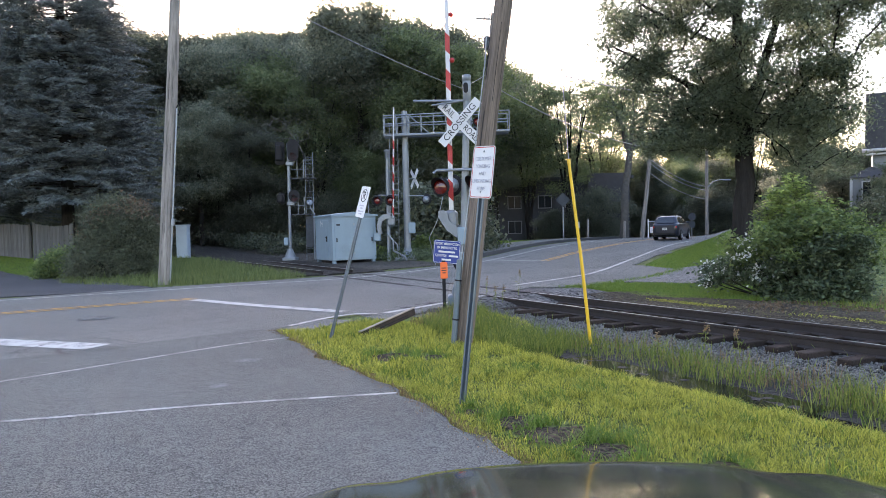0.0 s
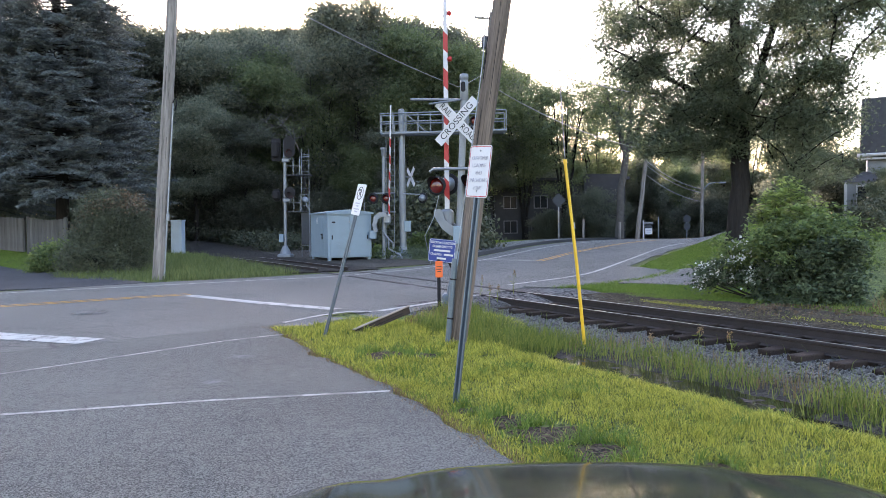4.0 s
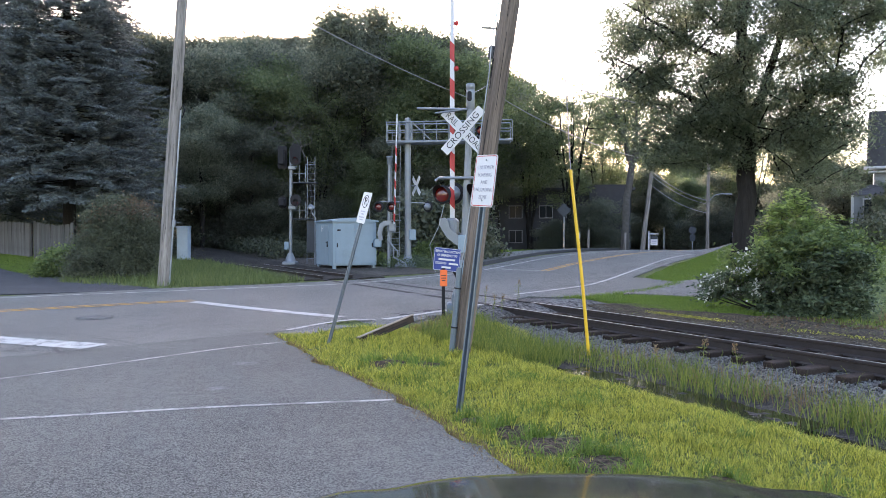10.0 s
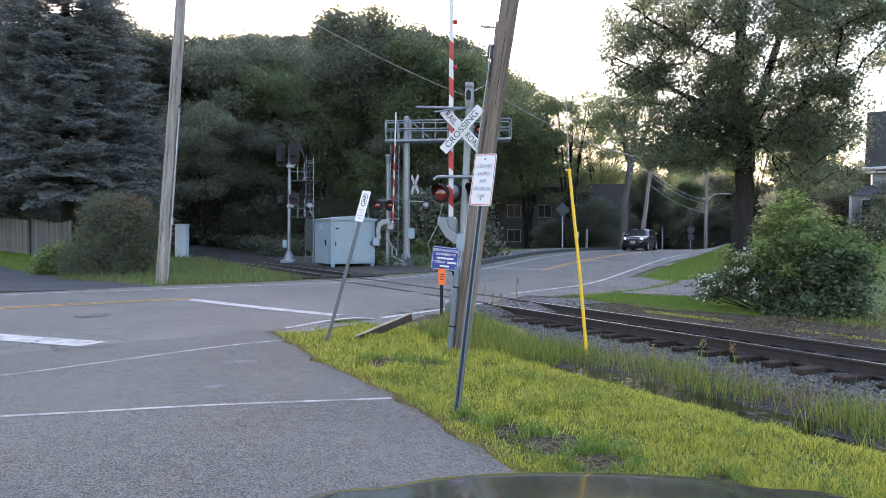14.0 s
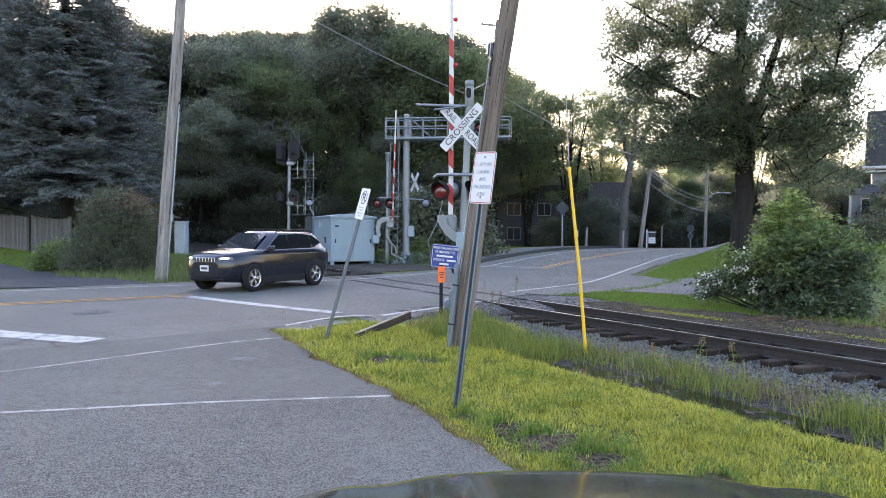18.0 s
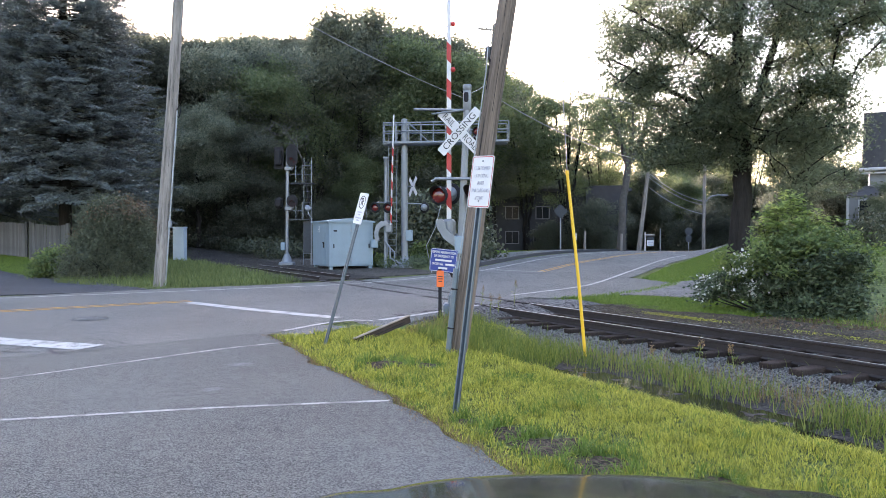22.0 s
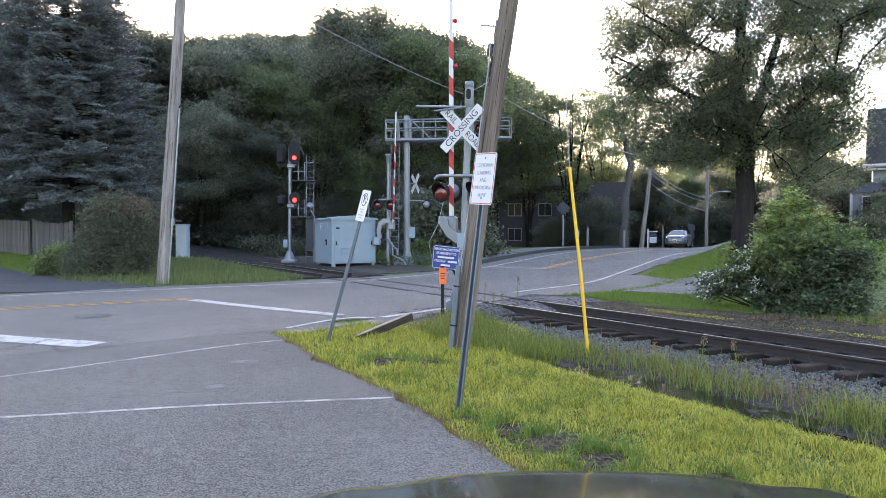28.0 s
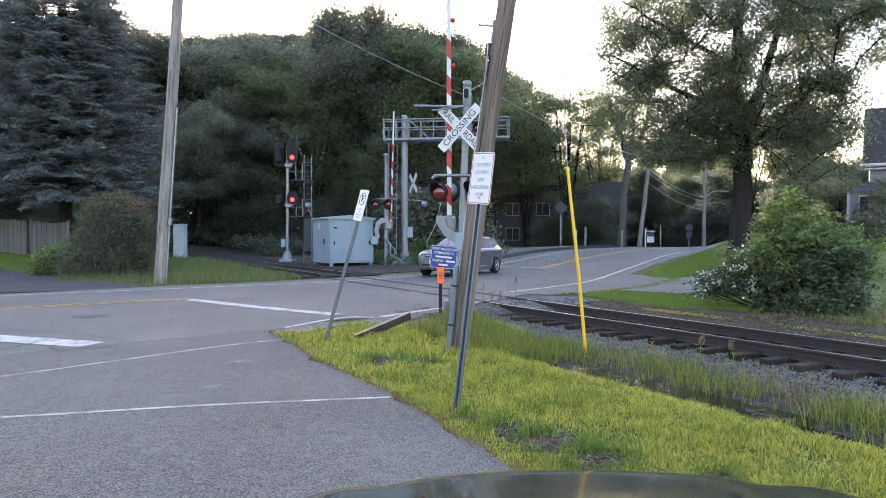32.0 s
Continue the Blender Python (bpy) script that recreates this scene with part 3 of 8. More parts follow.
# brown litter, its tone also darkened for the shade under the trees
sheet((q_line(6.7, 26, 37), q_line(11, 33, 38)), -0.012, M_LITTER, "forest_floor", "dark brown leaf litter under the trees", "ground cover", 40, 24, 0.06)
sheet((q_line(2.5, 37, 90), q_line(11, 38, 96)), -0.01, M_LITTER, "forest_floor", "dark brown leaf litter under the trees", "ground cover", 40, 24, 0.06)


# ---- trees ----
def make_tree(name, label, height, crown_r, trunk_r, seed, leaf, bark, clear=0.3, clumps=90, per=70, size=0.14, spread=0.55, simple=False, flat=0.55, lean=(0, 0), oval=1.0, category="tree"):
    rng = np.random.default_rng(seed)
    r = random.Random(seed)
    t = thing(name, label, category)
    wood = Mesh()
    top = Vector((lean[0], lean[1], height * 0.8))
    mid = Vector((lean[0] * 0.3 + r.uniform(-.2, .2), lean[1] * 0.3, height * clear))
    trunk = [Vector((0, 0, -0.3)), Vector((0, 0, height * clear * 0.5)), mid, mid.lerp(top, 0.5) + Vector((r.uniform(-.4, .4), r.uniform(-.4, .4), 0)), top]
    wood.pipe(trunk, [trunk_r * 1.35, trunk_r, trunk_r * 0.85, trunk_r * 0.5, trunk_r * 0.1], 10)
    centres = []
    zc, rz = height * (1 + clear) / 2, height * (1 - clear) / 2 * 1.02
    limbs = max(6, clumps // 9)
    for i in range(limbs):
        a = i * 2.4 + r.uniform(-.4, .4)
        u = (i + 0.5) / limbs
        z = zc - rz * 0.85 + 1.75 * rz * u
        reach = crown_r * math.sqrt(max(0.08, 1 - ((z - zc) / rz) ** 2)) * r.uniform(0.7, 1.08)
        zs = max(height * clear * 0.75, z - reach * 0.55)
        k = min(1.0, max(0.0, (zs - height * clear) / (height * 0.8 - height * clear)))
        root = mid.lerp(top, k) if zs > height * clear else trunk[1].lerp(mid, 0.8)
        end = Vector((math.cos(a) * reach + lean[0] * 0.6, math.sin(a) * reach * oval + lean[1] * 0.6, z))
        bend = root.lerp(end, 0.5) + Vector((r.uniform(-.3, .3), r.uniform(-.3, .3), r.uniform(0.0, 0.5)))
        rr = trunk_r * (0.42 - 0.25 * u)
        wood.pipe([root, bend, end], [rr, rr * 0.6, rr * 0.15], 6, False)
        for j in range(max(1, clumps // limbs)):
            f = r.uniform(0.35, 1.0)
            base = (root.lerp(bend, f * 2) if f < 0.5 else bend.lerp(end, f * 2 - 1))
            tip = base + Vector((r.gauss(0, 1), r.gauss(0, 1), r.gauss(0.1, 0.6))) * crown_r * 0.24
            wood.pipe([base, tip], [rr * 0.28, rr * 0.06], 4, False)
            centres.append(tuple(tip))
            if j % 2:
                centres.append(tuple(base.lerp(tip, 0.5)))
    part("trunk", wood, bark, t, "dark bark trunk with spreading limbs")
    part("crown", leaves("crown", centres, per, spread, size, rng, flat, 1.6, 0.0, simple), leaf, t, "uneven crown of green leaves")
    return t


def grow(stems, clumps, tip=0.012, power=0.5, step=0.8, seed=1):
    """Wood that joins every leaf clump to the nearest branch; branches thicken towards the trunk."""
    r = random.Random(seed)
    nodes, parents, own, stem_of = [], [], [], []
    for j, line in enumerate(stems):
        last = line[0] if isinstance(line[0], int) else -1
        pts = [q for q in line if not isinstance(q, int)]
        for (p, rad), (p2, rad2) in zip(pts, pts[1:]):
            a, b = Vector(p), Vector(p2)
            n = max(1, int((b - a).length / step))
            for i in range(n if (p2, rad2) != pts[-1] else n + 1):
                nodes.append(a.lerp(b, i / n) + Vector((r.gauss(0, 0.05), r.gauss(0, 0.05), 0)))
                parents.append(last)
                own.append(rad + (rad2 - rad) * i / n)
                stem_of.append(j)
                last = len(nodes) - 1
    arr = np.zeros((len(nodes) + len(clumps) * 14, 3))
    arr[:len(nodes)] = [tuple(p) for p in nodes]
    first = len(nodes)
    order = sorted(clumps, key=lambda c: float(np.min(np.linalg.norm(arr[:first] - np.array(c), axis=1))))
    ends = []
    for c in order:
        d = arr[:len(nodes)] - np.array(c)
        cost = np.linalg.norm(d, axis=1) * (1 + 0.5 * (d[:, 2] > -0.1))
        k = int(np.argmin(cost))
        a, b = nodes[k], Vector(c)
        n = min(12, max(1, int((b - a).length / step)))
        for i in range(1, n + 1):
            f = i / n
            q = a.lerp(b, f) + Vector((r.gauss(0, 0.07), r.gauss(0, 0.07), 0.12 * (b - a).length * math.sin(math.pi * f)))
            nodes.append(q)
            arr[len(nodes) - 1] = tuple(q)
            parents.append(k)
            own.append(0.0)
            k = len(nodes) - 1
        ends.append(k)
    load = [0] * len(nodes)
    for k in ends:
        load[k] += 1
    for k in range(len(nodes) - 1, -1, -1):
        if parents[k] >= 0:
            load[parents[k]] += load[k]
    rad = [max(own[k], min(0.1, tip * max(1, load[k]) ** power) if not own[k] else 0) for k in range(len(nodes))]
    wood = Mesh()
    for j in range(len(stems)):
        run = [k for k in range(first) if stem_of[k] == j]
        wood.pipe([nodes[k] for k in run], [rad[k] for k in run], 14, False)
    for k, p in enumerate(nodes):
        if k >= first:
            ra = min(rad[parents[k]], rad[k] * 1.4)
            wood.pipe([nodes[parents[k]], p], [ra, rad[k]], 12 if rad[k] > 0.2 else 6 if rad[k] > 0.05 else 4, False)
    return wood


def crown_points(n, centre, radii, rng, hollow=0.4, gap=-0.15, freq=0.4, low=-99.0, seed=0.0):
    """Places for leaf clumps in an oval crown with gaps in it."""
    out = []
    while len(out) < n:
        v = rng.uniform(-1, 1, 3)
        d = float(np.linalg.norm(v))
        if not hollow < d < 1:
            continue
        p = np.array(centre) + v * np.array(radii) * (0.93 + 0.2 * noise.noise((v[0] * 2.5, v[1] * 2.5, v[2] * 2.5 + seed)))
        if p[2] > low and noise.noise((p[0] * freq, p[1] * freq, p[2] * freq * 1.3 + seed)) > gap:
            out.append(tuple(p))
    return out


def make_oak():
    rng = np.random.default_rng(31)
    t = thing("oak_tree", "big spreading oak with dark leaves and gaps of sky", "tree")
    clumps = [p for p in crown_points(830, (0.0, 0, 10.2), (6.8, 5.4, 6.2), rng, 0.3, -0.0, 0.7, 4.8, 3.0) if p[0] < 4.4 or p[2] > 8.2]
    clumps += [(rng.uniform(-4.4, -0.3), rng.uniform(-2.2, 2.0), rng.uniform(3.9, 5.9)) for i in range(50)]
    clumps += [(rng.uniform(-5.2, 0.5), rng.uniform(-2.5, 2.0), rng.uniform(4.7, 7.0)) for i in range(36)]
    clumps += [(rng.uniform(-2.6, 3.2), rng.uniform(-2.2, 1.6), rng.uniform(3.7, 5.6)) for i in range(46)]
    thin = [(rng.uniform(1.2, 4.5), rng.uniform(-2.5, 2.5), rng.uniform(2.8, 7.2)) for i in range(150)]
    clumps += [(rng.uniform(-2.5, 6.8), rng.uniform(-2.5, 2.5), rng.uniform(8.0, 13.0)) for i in range(45)]
    stems = [[((0, 0, -0.3), 0.6), ((0, 0, 0.6), 0.44), ((0.03, 0, 2.5), 0.39), ((0.05, 0, 4.9), 0.36), ((-0.25, 0.1, 7.5), 0.26), ((-0.1, 0, 11), 0.19), ((0.2, 0, 15.5), 0.04)],
             [5, ((0.0, 0, 5.6), 0.24), ((0.7, 0.1, 7.0), 0.2), ((1.4, 0.3, 9.2), 0.15), ((2.0, 0, 12.5), 0.06)],
             [6, ((0.0, 0, 5.0), 0.16), ((-1.7, -0.5, 6.6), 0.12), ((-3.8, -0.7, 7.8), 0.08), ((-5.6, -0.6, 9.0), 0.03)],
             [5, ((0.1, 0, 4.3), 0.12), ((1.9, -1.0, 5.9), 0.08), ((3.6, -1.2, 7.6), 0.03)],
             [9, ((-0.3, 0, 8.2), 0.12), ((-2.6, -0.4, 9.6), 0.09), ((-5.2, -0.4, 11.6), 0.03)]]
    part("trunk", grow(stems, clumps + thin, 0.011, 0.46, 0.8, 3), M_BARK, t, "thick dark bark trunk with spreading limbs")
    part("crown", leaves("crown", clumps, 200, 0.34, 0.074, rng, 0.55, 1.7, 0.2, True, 0.2), L_OAK, t, "uneven crown of dark leaves in tiers")
    part("outer_spray", leaves("outer_spray", thin, 120, 0.36, 0.072, rng, 0.6, 1.6, 0.2, True, 0.15), L_OAK, t, "thin drooping sprays of leaves")
    return t


def make_airy(name, label, height, radius, seed, leaf, per=95, n=150):
    """A tree of several stems that fan out into an open crown."""
    rng, r = np.random.default_rng(seed), random.Random(seed)
    t = thing(name, label, "tree")
    clumps = crown_points(n, (0, 0, height * 0.64), (radius, radius, height * 0.37), rng, 0.25, 0.05, 0.5, height * 0.15, seed)
    stems = []
    for i in range(6):
        a = i * 1.05 + r.uniform(-.3, .3)
        u = r.uniform(0.3, 0.72) * radius
        stems.append([((0.15 * math.cos(a), 0.15 * math.sin(a), -0.3), 0.17), ((0.3 * math.cos(a), 0.3 * math.sin(a), height * 0.2), 0.14), ((u * 0.45 * math.cos(a), u * 0.45 * math.sin(a), height * 0.5), 0.09), ((u * math.cos(a), u * math.sin(a), height * 0.85), 0.03)])
    part("trunk", grow(stems, clumps, 0.016, 0.45, 0.9, seed), M_BARK, t, "several thin dark stems fanning out")
    part("crown", leaves("crown", clumps, per, 0.5, 0.11, rng, 0.6, 1.6, 0.0, True), leaf, t, "open airy crown with gaps")
    return t


def make_spruce(name, label, height, radius, seed, low=0.08, count=1400):
    """A spruce whose drooping branches carry fishbone sprays of needles with pale tips."""
    rng = np.random.default_rng(seed)
    r = random.Random(seed)
    t = thing(name, label, "conifer")
    wood = Mesh().pipe([(0, 0, -0.3), (0, 0, height * 0.5), (0.1, 0, height)], [0.35, 0.22, 0.03], 8)
    inner, outer = [], []
    for i in range(count):
        f = 1 - (low + (0.985 - low) * (1 - (1 - (i + r.random()) / count * 0.99) ** 0.72))
        z, a = height * (1 - f), i * 2.39996 + r.uniform(-.3, .3)
        rr = (radius * f ** 0.62 + 0.15) * r.uniform(0.62, 1.07)
        out = Vector((math.cos(a), math.sin(a), 0))
        side = Vector((-out.y, out.x, 0))
        sag = r.uniform(0.06, 0.48)

        def along(q):
            return Vector((0, 0, z)) + out * rr * q + Vector((0, 0, rr * (0.1 * q - sag * q * q + 0.17 * q ** 3)))
        if i % 3 == 0:
            wood.pipe([along(0), along(0.5), along(0.95)], [0.035, 0.022, 0.006], 4, False)
        n = max(4, int(rr * 3.0))
        for j in range(n + 1):
            q = 0.42 + 0.58 * j / n
            p = along(q)
            fwd = (along(min(1, q + .05)) - along(q - .05)).normalized()
            length = 0.16 + 0.30 * rr * (1 - q) * r.uniform(0.7, 1.2)
            for o in (-1, 1) if j < n else (0,):
                d = (fwd * 0.75 + side * o * 0.75 + Vector((0, 0, r.uniform(-.16, .1)))).normalized()
                m = max(2, int(length / 0.085))
                for k in range(m + 1):
                    e = p + d * length * k / m + Vector((0, 0, -0.12 * length * (k / m) ** 2))
                    (outer if k >= m - 1 else inner).append((*e, *d))
    part("trunk", wood, M_BARK, t)
    for nm, rows, per, lab, leaf in (("crown", inner, 2, "layered drooping blue-green needle branches", L_SPRUCE), ("new_growth", outer, 3, "pale blue-grey tips of the shoots", L_TIPS)):
        e = np.repeat(np.array(rows), per, 0)
        c, d = e[:, :3] + rng.normal(0, 0.02, (len(e), 3)), e[:, 3:] + rng.normal(0, 0.42, (len(e), 3))
        d /= np.linalg.norm(d, axis=1)[:, None]
        u = np.cross(d, rng.normal(0, 1, d.shape))
        u /= np.linalg.norm(u, axis=1)[:, None]
        k = rng.uniform(0.7, 1.3, (len(c), 1))
        v = np.stack([c - d * k * 0.05 + u * k * 0.022, c - d * k * 0.05 - u * k * 0.022, c + d * k * 0.1], 1)
        part(nm, cloud(nm, v, [(0, 1, 2)], len(c)), leaf, t, lab)
    return t


def plant(ob, x, y, scale=1.0, turn=0.0, dz=0.0, squash=1.0):
    ob.matrix_basis = pose(x, y, land(x, y) + dz, 0, 0, turn) @ Matrix.Diagonal((scale, scale, scale * squash, 1))
    return ob


def copy_tree(ob, x, y, scale=1.0, turn=0.0, dz=0.0, squash=1.0):
    c = copy_thing(ob, Matrix())
    return plant(c, x, y, scale, turn, dz, squash)


def seen(x, d):
    """The place at d metres ahead whose sight line leaves the axis by x / 1230."""
    return x / 1230.5 * d, d


def make_broadleaf(name, label, height, radius, seed, leaf, low=0.14, n=460, per=170, size=0.13):
    """A woodland tree: rounded masses of leaves with dark gaps between them."""
    rng, r = np.random.default_rng(seed), random.Random(seed)
    t = thing(name, label, "tree")
    lumps = []
    while len(lumps) < 26:
        v = rng.uniform(-1, 1, 3)
        if 0.25 < np.linalg.norm(v) < 1:
            lumps.append((v * np.array([radius, radius, height * (0.97 - low) / 2]) + np.array([0, 0, height * (0.97 + low) / 2]), rng.uniform(0.8, 1.6)))
    clumps = []
    for i in range(n):
        c, k = lumps[i % len(lumps)]
        v = rng.normal(0, 1, 3)
        v[2] = abs(v[2]) * 0.8 - 0.25
        clumps.append(tuple(c + v / np.linalg.norm(v) * k * rng.uniform(0.75, 1.05)))
    stems = [[((0, 0, -0.3), 0.3), ((0, 0, height * 0.25), 0.24), ((0.3, 0.1, height * 0.6), 0.15), ((0.1, 0, height * 0.9), 0.03)]]
    part("trunk", grow(stems, [tuple(c) for c, k in lumps], 0.03, 0.45, 0.9, seed), M_BARK, t, "dark bark trunk with spreading limbs")
    part("crown", leaves("crown", clumps, per, 0.6, size, rng, 0.75, 1.6, 0.0, True, 0.1), leaf, t, "uneven crown of green leaves in rounded masses")
    return t


def make_woods():
    kinds = [make_broadleaf("woodland_tree", "tall woodland tree with dark green leaves", 18, 4.4, 11, L_WOOD, 0.14),
             make_broadleaf("woodland_tree", "tall woodland tree with dense dark crown", 17, 4.1, 12, L_WOOD, 0.1),
             make_broadleaf("woodland_tree", "leafy woodland tree with lighter green crown", 16, 4.2, 13, L_LIGHT, 0.16)]
    rows = [(-640, 60, 1.1), (-560, 62, 1.16), (-520, 74, 1.3), (-480, 62, 1.06), (-435, 70, 1.2), (-390, 62, 1.06), (-345, 70, 1.22), (-300, 62, 1.05), (-275, 68, 1.12), (-170, 68, 1.2), (-140, 60, 1.2), (-100, 66, 1.3), (-60, 62, 1.2), (-215, 80, 0.6), (-235, 82, 0.62), (-190, 84, 0.62),
            (-20, 66, 1.2), (-5, 58, 1.06), (30, 70, 1.3), (50, 92, 1.55), (88, 95, 1.45), (-60, 57, 0.62), (-140, 57, 0.5), (-340, 55, 0.6), (-430, 54, 0.62),
            (118, 92, 1.2), (150, 95, 0.76), (212, 96, 0.78), (268, 94, 0.74), (322, 96, 0.7), (345, 92, 0.66), (400, 96, 1.02), (452, 98, 1.0), (500, 100, 0.8), (560, 92, 0.5), (620, 84, 0.42), (680, 74, 0.45), (740, 70, 0.5), (-700, 58, 1.0), (-760, 64, 1.1), (-840, 62, 1.1),
            (350, 80, 0.6), (430, 84, 0.62), (500, 78, 0.6)]
    tall = make_broadleaf("woodland_tree", "tall bare-stemmed woodland tree with a high crown", 23, 5.0, 14, L_WOOD, 0.46)
    plant(tall, *seen(-238, 76), 1.0, 30)
    for px, d, k in ((95, 73, 0.52), (-290, 80, 1.03), (-190, 78, 0.97), (-340, 82, 1.0), (-600, 84, 1.2)):
        copy_tree(tall, *seen(px, d), k, px)
    first = [True] * 3
    r = random.Random(2)
    for i, (px, d, s) in enumerate(rows):
        k = 2 if i % 5 == 2 or px in (30, 400) else i % 2
        x, y = seen(px, d)
        if first[k]:
            first[k] = False
            plant(kinds[k], x, y, s, r.uniform(0, 360))
        else:
            copy_tree(kinds[k], x, y, s, r.uniform(0, 360))
    low = make_tree("understory_shrub", "dark green understory shrub at the wood's edge", 6.5, 3.4, 0.12, 21, L_WOOD, M_BARK, 0.02, 90, 220, 0.115, 0.6, True, category="shrub")
    for i, (px, d, s) in enumerate([(-520, 54, 1.0), (-455, 58, 0.9), (-400, 56, 1.0), (-350, 60, 0.8), (-300, 57, 0.7), (-250, 60, 0.8), (-200, 58, 0.7), (-150, 58, 0.7), (-100, 56, 0.7), (-50, 54, 0.75), (-30, 54, 0.7), (-330, 72, 1.1), (-270, 72, 1.1), (-390, 74, 1.1),
                                   (330, 84, 0.9), (390, 84, 1.0), (440, 86, 1.0), (500, 82, 1.0), (560, 74, 0.9), (620, 66, 0.9), (700, 58, 0.9), (780, 56, 1.0), (-20, 46, 0.38), (-75, 43, 0.42), (285, 66, 0.4), (188, 70, 0.5), (252, 69, 0.55), (276, 68, 0.8), (-640, 50, 1.0), (-720, 52, 1.0), (-800, 50, 1.0), (465, 74, 0.8), (420, 92, 1.2), (540, 90, 1.0)]):
        x, y = seen(px, d)
        plant(low, x, y, s, r.uniform(0, 360)) if i == 0 else copy_tree(low, x, y, s, r.uniform(0, 360))


make_woods()
plant(make_oak(), 13.3, 31.0, 1.0, -23)
AIRY = make_airy("slender_tree", "open many-stemmed tree with light green leaves", 19.0, 5.2, 61, L_LIGHT, 150, 210)
plant(AIRY, *seen(150, 76), 1.0, 20)
copy_tree(AIRY, *seen(222, 72), 0.98, 150)
copy_tree(AIRY, *seen(278, 80), 1.0, 260)
copy_tree(AIRY, *seen(-222, 60), 0.86, 40)
copy_tree(AIRY, *seen(545, 74), 0.72, 60)
copy_tree(AIRY, *seen(640, 70), 0.66, 200)
SPRUCE = make_spruce("blue_spruce", "tall dense blue spruce with drooping branches", 24.5, 6.0, 5, 0.12)
plant(SPRUCE, -19.9, 36.8)
copy_tree(SPRUCE, -27.5, 41, 0.85, 70)


def make_forked():
    """A bare forked trunk that opens into a thin crown."""
    rng = np.random.default_rng(41)
    t = thing("forked_tree", "pale forked tree with a thin leafy crown", "tree")
    clumps = crown_points(170, (0.9, 0, 11.8), (3.7, 3.0, 3.6), rng, 0.2, -0.1, 0.5, 8.2, 41.0)
    stems = [[((0, 0, -0.3), 0.44), ((0.05, 0, 1.5), 0.33), ((0.25, 0, 4.5), 0.29), ((0.6, 0, 7.4), 0.28), ((0.2, 0, 9.2), 0.22), ((-0.9, 0.3, 12.5), 0.08)],
             [9, ((0.6, 0, 7.3), 0.28), ((1.3, 0.1, 8.8), 0.22), ((2.2, 0.2, 11.0), 0.15), ((2.9, 0, 13.5), 0.05)],
             [9, ((0.6, 0.1, 7.5), 0.2), ((1.0, 0.4, 10), 0.13), ((1.1, 0.2, 13.5), 0.04)]]
    part("trunk", grow(stems, clumps, 0.016, 0.45, 0.8, 8), M_BARK_PALE, t, "pale grey forked trunk")
    part("crown", leaves("crown", clumps, 100, 0.4, 0.095, rng, 0.6, 1.6, 0.0, True), L_LIGHT, t, "thin open crown of light green leaves")
    return t


def make_dead_tree():
    """A tangle of bare pale branches in front of the wood."""
    rng = np.random.default_rng(71)
    t = thing("dead_tree", "bare dead tree with pale tangled branches", "tree")
    tips = crown_points(120, (-1.5, 0, 8.7), (2.2, 1.2, 1.2), rng, 0.1, -0.3, 0.5, 7.0, 5.0)
    stems = [[((-0.35, 0, 6.9), 0.045), ((-0.7, 0, 7.7), 0.035), ((-1.9, 0, 9.3), 0.015)]]
    part("trunk", Mesh().pipe([(0, 0, -0.3), (0.1, 0, 4), (-0.35, 0, 7.0)], [0.09, 0.07, 0.045], 7), M_BARK, t, "thin dark trunk")
    part("branches", grow(stems, tips, 0.009, 0.4, 0.6, 4), M_DEADWOOD, t, "pale bare branches")
    return t


plant(make_dead_tree(), *seen(-238, 51), 1.0, 12)
FORKED = make_forked()
plant(FORKED, *seen(316, 60), 1.0, -14)
for i, (px, d, s) in enumerate([(790, 38, 0.25), (640, 45, 0.58), (800, 56, 0.5), (860, 60, 0.6)]):
    if i == 0:
        YARD = make_tree("yard_tree", "leafy green yard tree beside the house", 13, 4.0, 0.25, 43, L_OAK, M_BARK, 0.2, 90, 260, 0.11, 0.5, True)
        plant(YARD, *seen(px, d), s)
    else:
        copy_tree(YARD, *seen(px, d), s, 90 * i)


def make_bush(name, label, w, d, h, seed, leaf, per, clumps, size, spread=0.22):
    rng = np.random.default_rng(seed)
    r = random.Random(seed)
    t = thing(name, label, "bush")
    wood, centres = Mesh(), []
    for i in range(clumps):
        a, u = r.uniform(0, 2 * math.pi), math.sqrt(r.uniform(0.02, 1))
        el = r.uniform(0, 1)
        z = h * (0.05 + 0.9 * el) * r.uniform(0.9, 1.08)
        k = math.sqrt(max(0.05, 1 - (el * 0.96) ** 2.4)) * (0.86 + 0.42 * noise.noise((math.cos(a) * 1.6 + seed, math.sin(a) * 1.6, el * 2.2)))
        p = Vector((math.cos(a) * u * w / 2 * k, math.sin(a) * u * d / 2 * k, z))
        centres.append(tuple(p))
        if i % 3 == 0:
            wood.pipe([(p.x * 0.15, p.y * 0.15, 0), (p.x * 0.6, p.y * 0.6, z * 0.6), tuple(p)], [0.03, 0.02, 0.006], 4, False)
    part("stem", wood, M_BARK, t)
    part("foliage", leaves("foliage", centres, per, spread, size, rng, 0.8), leaf, t)
    return t


